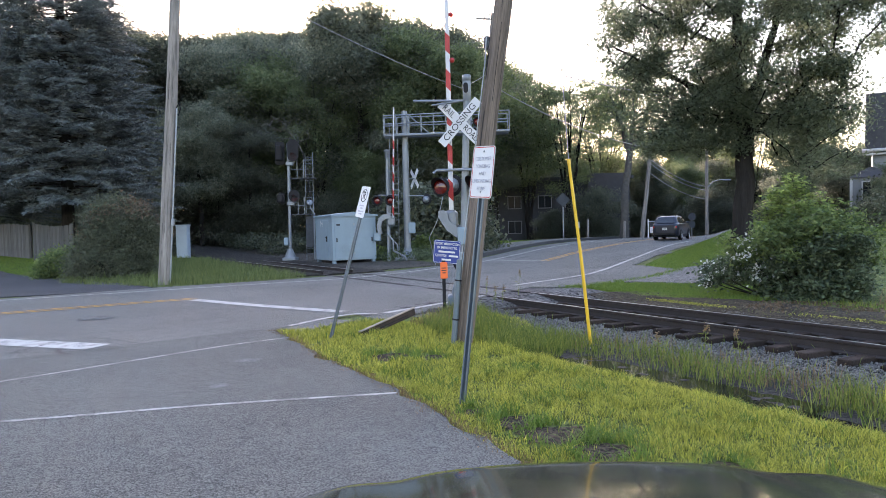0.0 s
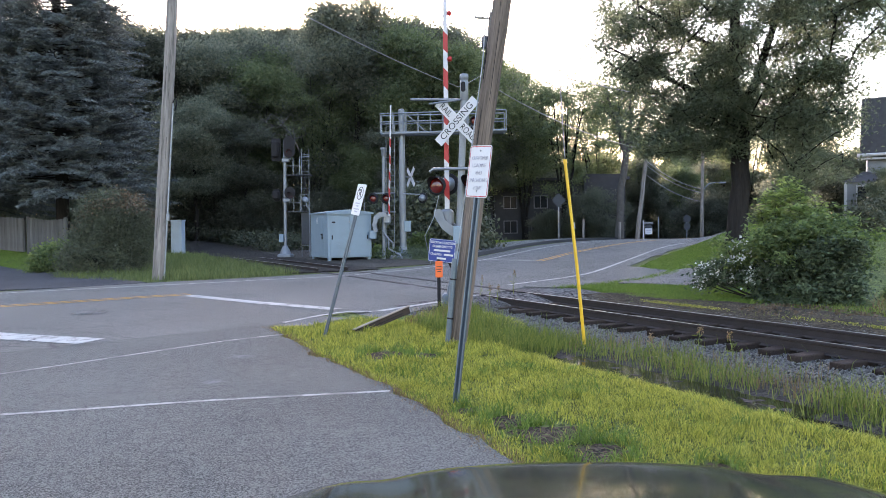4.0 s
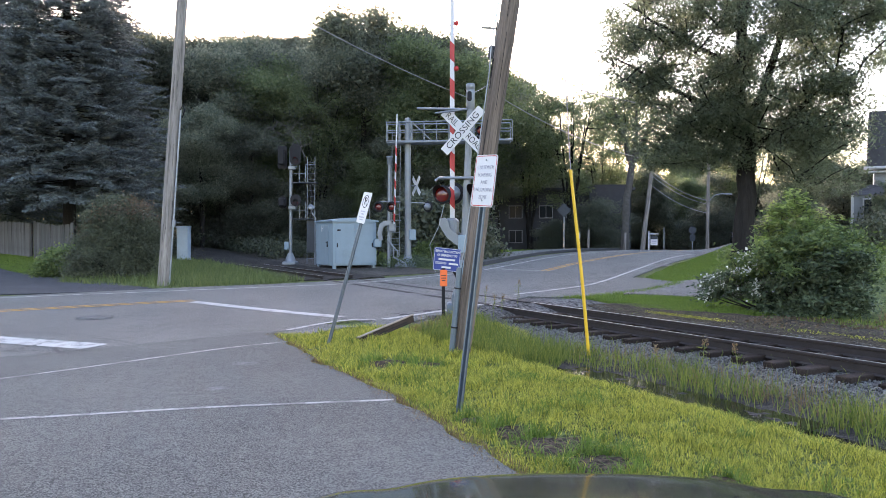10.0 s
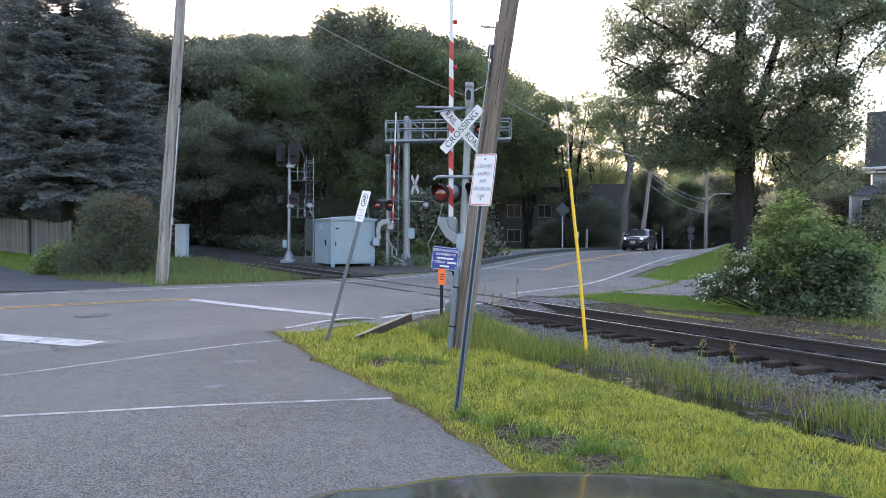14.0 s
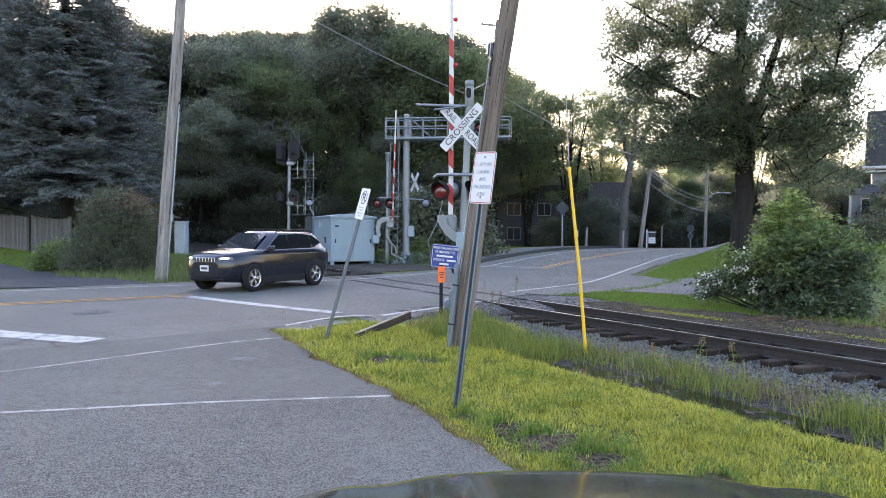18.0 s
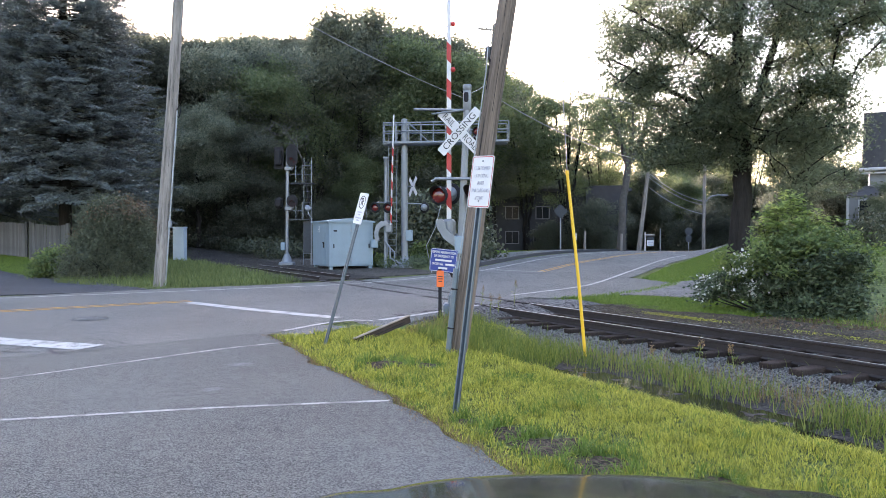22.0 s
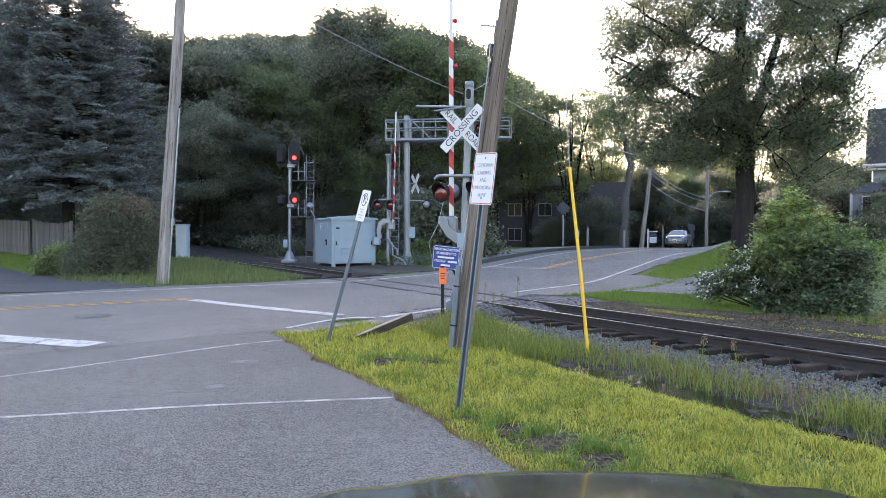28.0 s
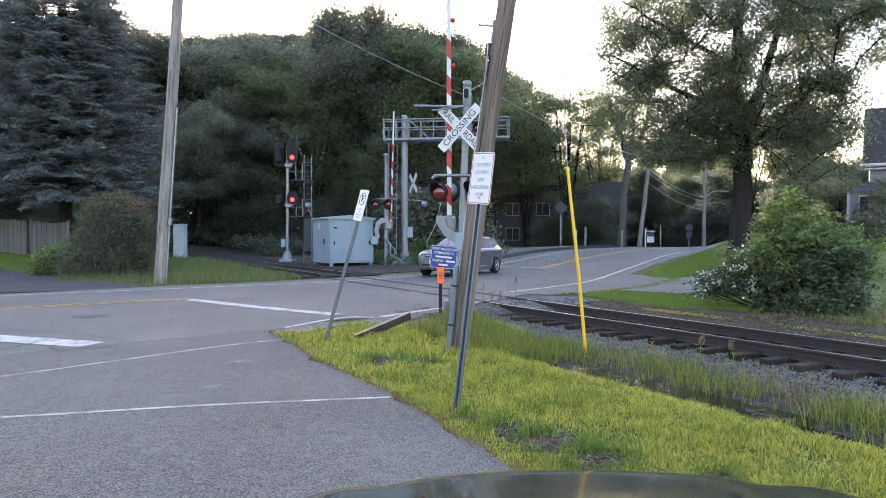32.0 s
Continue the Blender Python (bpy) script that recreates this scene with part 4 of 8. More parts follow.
def make_garden_bush():
    """A loose bush of several lobes with leaves in tiers, tall young shoots behind and blossoms at one side."""
    rng, r = np.random.default_rng(51), random.Random(51)
    t = thing("garden_bush", "large leafy green bush with white blossoms", "bush", (7.95, 15.3, -0.16))
    wood, centres, young, bloom = Mesh(), [], [], []
    for cx, cy, rx, ry, h, n in ((-1.35, 1.3, 0.4, 0.5, 0.95, 30), (-0.85, 0.9, 0.55, 0.6, 1.3, 54), (-0.3, 0.2, 0.6, 0.8, 1.75, 84), (0.35, 0.0, 0.7, 0.8, 1.95, 100), (0.8, 0.0, 0.5, 0.7, 1.65, 64), (1.05, 0.3, 0.35, 0.5, 1.0, 24), (0.35, -0.3, 0.75, 0.5, 0.75, 54)):
        for i in range(n):
            a, u, el = r.uniform(0, 6.28), math.sqrt(r.uniform(0.25, 1)), r.uniform(0.3 if cx < -0.5 else 0.02, 1)
            k = math.sqrt(max(0.06, 1 - el ** 2.6)) * (0.9 + 0.7 * noise.noise((math.cos(a) * 2.2 + cx * 3, math.sin(a) * 2.2, el * 3.5)))
            p = Vector((cx + math.cos(a) * u * rx * k, cy + math.sin(a) * u * ry * k, h * el * r.uniform(0.85, 1.1)))
            centres.append(tuple(p))
            if i % 4 == 0:
                wood.pipe([(cx * 0.4 + r.uniform(-.1, .1), cy * 0.5, 0), (p.x * 0.7 + cx * 0.15, p.y * 0.7, p.z * 0.6), tuple(p)], [0.025, 0.016, 0.005], 4, False)
            if cx < -0.4 and el > 0.3 and p.x < -0.75:
                bloom.append(tuple(p + Vector((-0.05, -0.08, 0.06))))
        for i in range(n // 9):
            a = r.uniform(0, 6.28)
            b = Vector((cx + math.cos(a) * rx * 0.6, cy + math.sin(a) * ry * 0.6, h * r.uniform(0.45, 0.85)))
            e = b + Vector((math.cos(a) * 0.3 + r.uniform(-.1, .1), math.sin(a) * 0.2, r.uniform(0.05, 0.4)))
            wood.pipe([b, e], [0.012, 0.004], 4, False)
            centres += [tuple(b.lerp(e, 0.5)), tuple(b.lerp(e, 0.8)), tuple(e)]
    for cx, cy, h, n in ((-0.55, 0.7, 2.1, 16), (-0.15, 0.8, 2.5, 22), (0.15, 0.9, 2.75, 22), (0.45, 0.7, 2.35, 18), (0.75, 0.5, 2.15, 15), (1.05, 0.7, 1.8, 12), (0.05, 0.3, 2.15, 16)):
        top = Vector((cx + r.uniform(-.12, .12), cy, h))
        foot = Vector((cx * 0.5, cy * 0.8, 0))
        wood.pipe([foot, foot.lerp(top, 0.6) + Vector((r.uniform(-.1, .1), 0, 0)), top], [0.02, 0.013, 0.004], 5, False)
        for i in range(n):
            q = foot.lerp(top, 0.5 + 0.52 * (i + r.random()) / n)
            a = r.uniform(0, 6.28)
            w = 0.34 * (1.25 - q.z / h)
            young.append(tuple(q + Vector((math.cos(a) * w, math.sin(a) * w, 0.02))))
    part("stem", wood, M_BARK, t)
    # leaf greens carry the light: paler above for skylight, darker below for shade
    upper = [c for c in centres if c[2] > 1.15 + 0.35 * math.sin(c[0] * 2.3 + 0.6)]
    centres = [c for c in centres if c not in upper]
    part("upper_foliage", leaves("upper_foliage", upper, 62, 0.15, 0.048, rng, 0.5, 2.1, 0.35, False, 0.4), L_BUSH, t, "upper bush leaves, skylight put into their lighter green")
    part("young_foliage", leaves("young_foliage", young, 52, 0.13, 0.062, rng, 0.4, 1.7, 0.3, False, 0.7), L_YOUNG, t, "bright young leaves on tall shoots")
    part("foliage", leaves("foliage", centres, 62, 0.15, 0.046, rng, 0.5, 2.2, 0.35, False, 0.4), L_DEEP, t, "lower leaves in tiers, shade put into their dark green")
    part("blossom", leaves("blossom", bloom, 14, 0.06, 0.055, rng, 1.0, 1.2), L_BLOOM, t, "small white blossoms")


make_garden_bush()
LBUSH = make_bush("roadside_bush", "big dull green bush with reddish tips", 3.6, 3.0, 3.1, 52, L_SHADE, 120, 520, 0.045, 0.2)
TIPS_RNG = np.random.default_rng(9)
part("tip", leaves("tip", [(x, y, 3.0 - 0.5 * (x - 0.5) ** 2 - 0.4 * y * y) for x, y in TIPS_RNG.uniform(-1.0, 1.5, (60, 2))], 45, 0.17, 0.05, TIPS_RNG, 0.8), L_RUSSET, LBUSH, "reddish brown leaf tips")
LBUSH.matrix_basis = pose(-12.6, 26.6, -0.05)
SHRUB = make_bush("low_shrub", "low pale green shrub beside the fence", 2.3, 1.8, 1.05, 53, L_BUSH, 70, 150, 0.07, 0.18)
SHRUB.matrix_basis = pose(-15.4, 28.0, 0.0)
for i, (x, y, z, s) in enumerate(((1.2, 37.6, 0.1, 0.62), (-1.0, 38.5, 0.1, 1.0), (-3.1, 35.6, 0.05, 0.55), (10.4, 15.4, -0.2, 0.42))):
    copy_thing(SHRUB, pose(x, y, z, 0, 0, 60 * i) @ Matrix.Scale(s, 4))
YARDSHRUB = make_bush("yard_shrub", "dark green rounded shrub with small leaves", 2.3, 1.8, 1.3, 57, L_SHADE, 90, 150, 0.06, 0.2)
YARDSHRUB.matrix_basis = pose(27.0, 39.5, 0.9) @ Matrix.Scale(1.7, 4)
for i, (x, y, z, s) in enumerate(((28.2, 43.0, 1.2, 1.3), (21.5, 33.5, 0.9, 0.75), (19.4, 31.8, 0.85, 0.6), (-0.2, 40.5, 0.1, 1.5), (0.6, 43.0, 0.1, 1.6), (-1.8, 42.0, 0.1, 1.6))):
    copy_thing(YARDSHRUB, pose(x, y, z, 0, 0, 60 * i) @ Matrix.Scale(s, 4))


# ---- lettering ----
def lettering(name, text, size, parent, material, m, align="CENTER", squeeze=1.0, weight=0.012):
    """Words as a thin mesh part that faces -y."""
    cu = bpy.data.curves.new(name, "FONT")
    cu.body, cu.size, cu.align_x, cu.align_y, cu.extrude, cu.space_line = text, size, align, "CENTER", 0.001, 1.05
    cu.offset = size * weight
    ob = bpy.data.objects.new(name, cu)
    scene.collection.objects.link(ob)
    bpy.context.view_layer.update()
    me = bpy.data.meshes.new_from_object(ob.evaluated_get(bpy.context.evaluated_depsgraph_get()))
    bpy.data.objects.remove(ob)
    me.materials.clear()
    me.materials.append(material)
    return part(name, me, material, parent, "", m @ pose(0, 0, 0, 90, 0, 0) @ Matrix.Diagonal((squeeze, 1, 1, 1)))


def rounded(w, h, r, n=5):
    """Outline of a plate with round corners."""
    out = []
    for cx, cy, a0 in ((w / 2 - r, h / 2 - r, 0), (-w / 2 + r, h / 2 - r, 90), (-w / 2 + r, -h / 2 + r, 180), (w / 2 - r, -h / 2 + r, 270)):
        out += [(cx + r * math.cos(radians(a0 + 90 * k / n)), cy + r * math.sin(radians(a0 + 90 * k / n))) for k in range(n + 1)]
    return out


UP = pose(0, 0, 0, 90, 0, 0)
M_FADED = mat("faded_ink", (0.33, 0.33, 0.385), 0.7, vary=0.3, scale=20, fine=90, bump=0.0)


def plate(w, h, r, thick=0.003, at=(0, 0, 0)):
    """A sign plate that faces -y."""
    return Mesh().slab(rounded(w, h, r), thick, Matrix.Translation(at) @ UP)


def rim(w, h, r, wide, at):
    """The printed border of a plate."""
    a, b = rounded(w, h, r), rounded(w - 2 * wide, h - 2 * wide, max(0.002, r - wide))
    n = len(a)
    g = Mesh()
    g.add([(x, y, 0) for x, y in a] + [(x, y, 0) for x, y in b], [(i, (i + 1) % n, n + (i + 1) % n, n + i) for i in range(n)], False, Matrix.Translation(at) @ UP)
    return g


def u_channel(height, m=None):
    """A flanged U-shaped sign post."""
    prof = [(-0.04, 0.0), (-0.022, 0.0), (-0.016, 0.028), (0.016, 0.028), (0.022, 0.0), (0.04, 0.0), (0.04, 0.005), (0.025, 0.005), (0.019, 0.034), (-0.019, 0.034), (-0.025, 0.005), (-0.04, 0.005)]
    n = len(prof)
    g = Mesh()
    g.add([(x, y, z) for z in (-0.3, height) for x, y in prof], [(i, (i + 1) % n, n + (i + 1) % n, n + i) for i in range(n)] + [(0, 1, 10, 11), (1, 2, 9, 10), (2, 3, 8, 9), (3, 4, 7, 8), (4, 5, 6, 7)], False, m)
    holes = Mesh()
    z = 0.1
    while z < height:
        holes.add([(0.006 * math.cos(k * 1.047), -0.001 + 0.028, z + 0.006 * math.sin(k * 1.047)) for k in range(6)], [tuple(range(6))], False, m)
        z += 0.06
    return g, holes


def make_sign_post(name, label, at, tilt, turn, height, w, h, edge):
    """A leaning U-channel post with a rectangular plate at its top."""
    t = thing(name, label, "sign")
    t.matrix_basis = Matrix.Translation(at) @ tilt @ pose(0, 0, 0, 0, 0, turn)
    post, holes = u_channel(height)
    p = part("post", post, M_UCHAN, t, "dark ribbed steel channel post")
    tagged(part("bolt_holes", holes, M_BLACK, p), kind="stuff")
    s = part("sign_plate", plate(w, h, 0.03, 0.003, (0, -0.006, height - h / 2 + 0.03)), M_WHITE, t, "white metal plate")
    part("border", rim(w - 0.014, h - 0.014, 0.025, 0.008, (0, -0.0085, height - h / 2 + 0.03)), edge, s)
    for z in (height - 0.02, height - h + 0.09):
        part("bolt", Mesh().lathe([(0.009, 0), (0.009, 0.005), (0.004, 0.008), (0, 0.008)], Matrix.Translation((0, -0.008, z)) @ UP, 8), M_GALV, s)
    return t, height - h / 2 + 0.03


def lean(dx, dy):
    """A turn that tips the top of an upright by dx and dy per metre of height."""
    return Vector((0, 0, 1)).rotation_difference(Vector((dx, dy, 1)).normalized()).to_matrix().to_4x4()


def make_signs():
    t, zc = make_sign_post("loading_zone_sign", "white loading zone sign on a leaning steel post", (0.12, 6.54, -0.03), lean(0.115, 0.0), -52, 2.42, 0.31, 0.49, M_RED)
    for i, word in enumerate(("CUSTOMER", "LOADING", "AND", "UNLOADING", "ZONE")):
        lettering("lettering", word, 0.054, t, M_FADED, pose(0, -0.0095, zc + 0.125 - 0.07 * i), squeeze=0.82, weight=-0.012)
    t, zc = make_sign_post("no_parking_sign", "white no parking sign on a strongly leaning post", (-1.82, 10.72, -0.03), lean(0.27, 0.03), -58, 2.4, 0.31, 0.49, M_WHITE)
    ring = Mesh()
    n = 24
    ring.add([(r * math.cos(2 * math.pi * k / n), r * math.sin(2 * math.pi * k / n), 0) for r in (0.105, 0.088) for k in range(n)], [(k, (k + 1) % n, n + (k + 1) % n, n + k) for k in range(n)], False, Matrix.Translation((0, -0.0085, zc + 0.1)) @ UP)
    ring.box((0.018, 0.001, 0.18), (0, 0, 0), Matrix.Translation((0, -0.0082, zc + 0.1)) @ pose(0, 0, 0, 0, -45, 0))
    part("symbol", ring, M_INK, t, "worn ring with a slash")
    lettering("letter", "P", 0.17, t, M_INK, pose(0, -0.0095, zc + 0.1))
    bars = Mesh()
    for i, (w, dz) in enumerate(((0.16, -0.06), (0.1, -0.1), (0.2, -0.15), (0.12, -0.19))):
        bars.box((w, 0.001, 0.022), (0, -0.0085, zc + dz))
    part("printed_bar", bars, M_FADED, t)


make_signs()


# ---- poles and cables ----
def make_pole(name, label, at, tilt, height, r0, r1, category="utility pole", wood=M_WOOD):
    t = thing(name, label, category)
    t.matrix_basis = Matrix.Translation(at) @ tilt
    g = Mesh()
    n = 9
    pts = [(0.012 * math.sin(i * 1.9), 0.012 * math.cos(i * 2.3), -0.4 + (height + 0.4) * i / (n - 1)) for i in range(n)]
    g.pipe(pts, [r0 + (r1 - r0) * i / (n - 1) for i in range(n)], 18)
    part("pole", g, wood, t, "weathered grey-brown timber pole with checks")
    r = random.Random(int(height * 10))
    for i in range(16):
        a, z = r.uniform(0, 2 * math.pi), r.uniform(0.2, height * 0.8)
        rr = r0 + (r1 - r0) * (z + 0.4) / (height + 0.4)
        ln = r.uniform(0.3, 1.1)
        part("check", Mesh().box((0.006, 0.008, ln), (0, 0, 0), Matrix.Translation((math.cos(a) * (rr + 0.012), math.sin(a) * (rr + 0.012), z)) @ pose(0, 0, 0, 0, 0, math.degrees(a) + 90)), M_BLACK, t)
    return t


def make_poles():
    t = make_pole("utility_pole", "leaning weathered wooden utility pole in the grass", (0.215, 9.89, -0.02), lean(0.141, 0.0), 9.5, 0.138, 0.115, wood=M_POLEWOOD)
    part("conduit", Mesh().pipe([(-0.12, -0.13, -0.2), (-0.15, -0.12, 0.5), (-0.185, -0.1, 1.2)], [0.042, 0.042, 0.04], 10), M_UCHAN, t, "dark grey conduit strapped to the pole")
    part("ground_wire", Mesh().pipe([(-0.16, -0.09, 1.2), (-0.15, -0.05, 2.6), (-0.15, -0.03, 4.0), (-0.175, -0.02, 4.4), (-0.14, -0.03, 5.4), (-0.125, -0.02, 9)], 0.009, 6), M_GALV, t)
    for z in (0.35, 0.9):
        part("strap", Mesh().lathe([(0.046, 0), (0.05, 0), (0.05, 0.02), (0.046, 0.02)], Matrix.Translation((-0.127 - 0.048 * z, -0.13 + 0.022 * z, z)), 14), M_BLACK, t)
    t = make_pole("utility_pole", "tall weathered utility pole at the roadside", (-9.49, 23.35, -0.02), lean(0.076, 0.0), 12.5, 0.205, 0.16)
    part("conduit", Mesh().pipe([(0.22, -0.06, 0.0), (0.215, -0.06, 5.9)], 0.03, 8), M_GALV, t)
    part("cable_loop", Mesh().pipe([(0.2, -0.06, 5.9), (0.28, -0.06, 6.1), (0.34, -0.06, 5.9), (0.28, -0.06, 5.65), (0.2, -0.06, 5.75)], 0.02, 6), M_BLACK, t)
    part("meter_box", Mesh().box((0.1, 0.12, 0.24), (0.24, -0.08, 2.1), bevel=0.02), M_GALV, t)
    t = make_pole("utility_pole", "distant utility pole with crossarm and transformer", (2.5, 52.0, 0.3), lean(0.085, 0.0), 17.2, 0.18, 0.14)
    part("crossarm", Mesh().box((2.5, 0.12, 0.14), (0, -0.15, 16.7), bevel=0.015), M_WOOD, t)
    for x in (-1.15, -0.6, 0.6, 1.15):
        part("insulator", Mesh().lathe([(0.03, 0), (0.06, 0.05), (0.04, 0.1), (0.06, 0.14), (0.03, 0.2), (0, 0.2)], Matrix.Translation((x, -0.15, 16.77)), 10), M_GALV, t)
    part("transformer", Mesh().lathe([(0.0, 0), (0.24, 0.02), (0.25, 0.1), (0.25, 0.85), (0.2, 0.93), (0, 0.95)], Matrix.Translation((-0.3, -0.1, 14.5)), 16), M_DARKSTEEL, t, "dark transformer can")
    t = make_pole("street_pole", "distant leaning grey utility pole by the crest", (16.97, 60.0, 0.2), lean(0.115, 0.0), 8.4, 0.2, 0.15)
    t = make_pole("street_lamp", "distant wooden pole with a street lamp arm", (22.5, 59.8, 0.2), lean(0.01, 0.0), 8.2, 0.15, 0.12, "street lamp")
    part("lamp_arm", Mesh().pipe([(0.1, -0.1, 4.4), (0.5, -0.1, 4.85), (1.1, -0.1, 4.98), (1.5, -0.1, 4.98)], 0.045, 6), M_ALU, t)
    part("lamp_head", Mesh().box((0.6, 0.25, 0.14), (1.7, -0.1, 4.95), bevel=0.05), M_ALU, t)


make_poles()


def cable(points, r, label="thin dark overhead cable", sag=0.0):
    a, b = Vector(points[0]), Vector(points[1])
    pts = [a.lerp(b, i / 12) - Vector((0, 0, sag * 4 * (i / 12) * (1 - i / 12))) for i in range(13)]
    solid("overhead_cable", Mesh().pipe(pts, r, 5), M_CABLE, label, "cable", group="overhead cables")


cable([(-8.85, 23.3, 11.2), (1.15, 40.0, 9.6)], 0.022, sag=0.3)
cable([(1.15, 40.0, 9.6), (4.0, 52.0, 13.4)], 0.016, sag=0.1)
cable([(1.35, 9.9, 8.0), (4.0, 51.8, 16.9)], 0.012, sag=0.6)
cable([(4.0, 52.0, 14.2), (29.0, 45.0, 8.2)], 0.032, sag=1.0)
cable([(4.0, 52.0, 12.0), (18.2, 60.0, 8.0)], 0.032, sag=0.7)
for o in (0.0, 0.35, 1.2):
    cable([(17.8, 60.0, 7.1 - o), (22.6, 59.8, 4.6 - o * 0.9)], 0.03, sag=0.4)


# ---- crossing equipment ----
def flasher(t, at, turn, lit=M_REDLENS, r=0.24):
    """A crossing lamp: black round screen, hood and red lens, facing -y before the turn."""
    m = Matrix.Translation(at) @ pose(0, 0, 0, 0, 0, turn)
    s = part("lamp_screen", Mesh().lathe([(0, 0.02), (r, 0.02), (r + 0.008, 0.005), (r, -0.01), (0, -0.01)], m @ UP, 28), M_BLACK, t, "round black lamp screen")
    part("lamp_housing", Mesh().lathe([(0.17, -0.01), (0.16, -0.1), (0.12, -0.18), (0.0, -0.2)], m @ UP, 20), M_ALU, s)
    part("lens", Mesh().lathe([(0.162, 0.025), (0.14, 0.05), (0.08, 0.068), (0, 0.075)], m @ UP, 24), lit, s, "dark red glass lens")
    hood = Mesh()
    n = 14
    verts = []
    for k in range(n + 1):
        a = radians(-20 + 220 * k / n)
        reach = 0.25 * max(0.12, math.sin((a + 0.35) / 3.84 * math.pi))
        verts += [(0.165 * math.cos(a), -0.02, 0.165 * math.sin(a)), (0.175 * math.cos(a), -0.02 - reach, 0.175 * math.sin(a) + 0.01)]
    hood.add(verts, [(2 * k, 2 * k + 1, 2 * k + 3, 2 * k + 2) for k in range(n)], True, m)
    part("hood", hood, M_BLACK, s, "black visor hood")


def crossbuck(t, at, turn, worded=True, length=1.24, wide=0.23):
    m0 = Matrix.Translation(at) @ pose(0, 0, 0, 0, 0, turn)
    for i, (a, dy) in enumerate(((46, 0.0), (-46, -0.012))):
        m = m0 @ Matrix.Translation((0, dy, 0)) @ pose(0, 0, 0, 0, a, 0)
        b = part("blade", Mesh().slab(rounded(length, wide, 0.015), 0.006, m @ UP), M_WHITE, t, "white crossbuck blade")
        if worded and i == 0:
            lettering("lettering", "RAIL", 0.2, b, M_INK, m @ Matrix.Translation((-0.36, -0.008, 0)), squeeze=0.84, weight=0.0)
            lettering("lettering", "ROAD", 0.2, b, M_INK, m @ Matrix.Translation((0.36, -0.008, 0)), squeeze=0.78, weight=0.0)
        elif worded:
            lettering("lettering", "CROSSING", 0.2, b, M_INK, m @ Matrix.Translation((0, -0.008, 0)), squeeze=1.05, weight=0.0)


def gate_arm(t, at, turn, length, w0, w1, first=0.25):
    """An upright gate arm with slanting red bands."""
    m = Matrix.Translation(at) @ pose(0, 0, 0, 0, 0, turn)
    arm = part("gate_arm", Mesh().slab([(-w0 / 2, 0), (w0 / 2, 0), (w1 / 2, length), (-w1 / 2, length)], 0.03, m @ UP), M_WHITE, t, "upright white arm with red bands")
    z = first
    while z < min(length - 0.5, 4.0):
        w = w0 + (w1 - w0) * z / length + 0.004
        part("red_band", Mesh().slab([(-w / 2, z + w), (w / 2, z), (w / 2, z + 0.4), (-w / 2, z + 0.4 + w)], 0.036, m @ UP), M_RED, arm)
        z += 0.81
    return m


def ladder(t, a, b, wide, parent=None, name="ladder"):
    a, b = Vector(a), Vector(b)
    l = part(name, Mesh().tube(a - Vector((wide / 2, 0, 0)), b - Vector((wide / 2, 0, 0)), 0.02, n=6).tube(a + Vector((wide / 2, 0, 0)), b + Vector((wide / 2, 0, 0)), 0.02, n=6), M_ALU, parent or t)
    n = int((b - a).length / 0.3)
    g = None
    for i in range(1, n):
        p = a.lerp(b, i / n)
        if g is None:
            g = Mesh().tube((-wide / 2, 0, 0), (wide / 2, 0, 0), 0.013, n=5).data("rung")
        o = part("rung", g, M_ALU, l)
        o.matrix_basis = Matrix.Translation(p)
    return l


def mechanism(t, at, turn, k=1.0):
    """Gate motor housing with its counterweight arms."""
    m = Matrix.Translation(at) @ pose(0, 0, 0, 0, 0, turn)
    part("gate_mechanism", Mesh().box((0.42 * k, 0.4 * k, 0.62 * k), (0, 0, 0), m, 0.05), M_ALU, t, "silver gate motor housing")
    out = [(-0.15, 0.1), (0.05, 0.12), (0.2, 0.0), (0.25, -0.25), (0.55, -0.5), (0.85, -0.72), (0.82, -0.95), (0.5, -0.85), (0.15, -0.6), (-0.05, -0.3), (-0.16, -0.1)]
    for y in (-0.26, 0.26):
        part("counterweight_arm", Mesh().slab([(x * k, z * k) for x, z in out], 0.04, m @ Matrix.Translation((-0.25 * k, y * k, 0.2 * k)) @ UP), M_ALU, t, "curved cast counterweight arm")


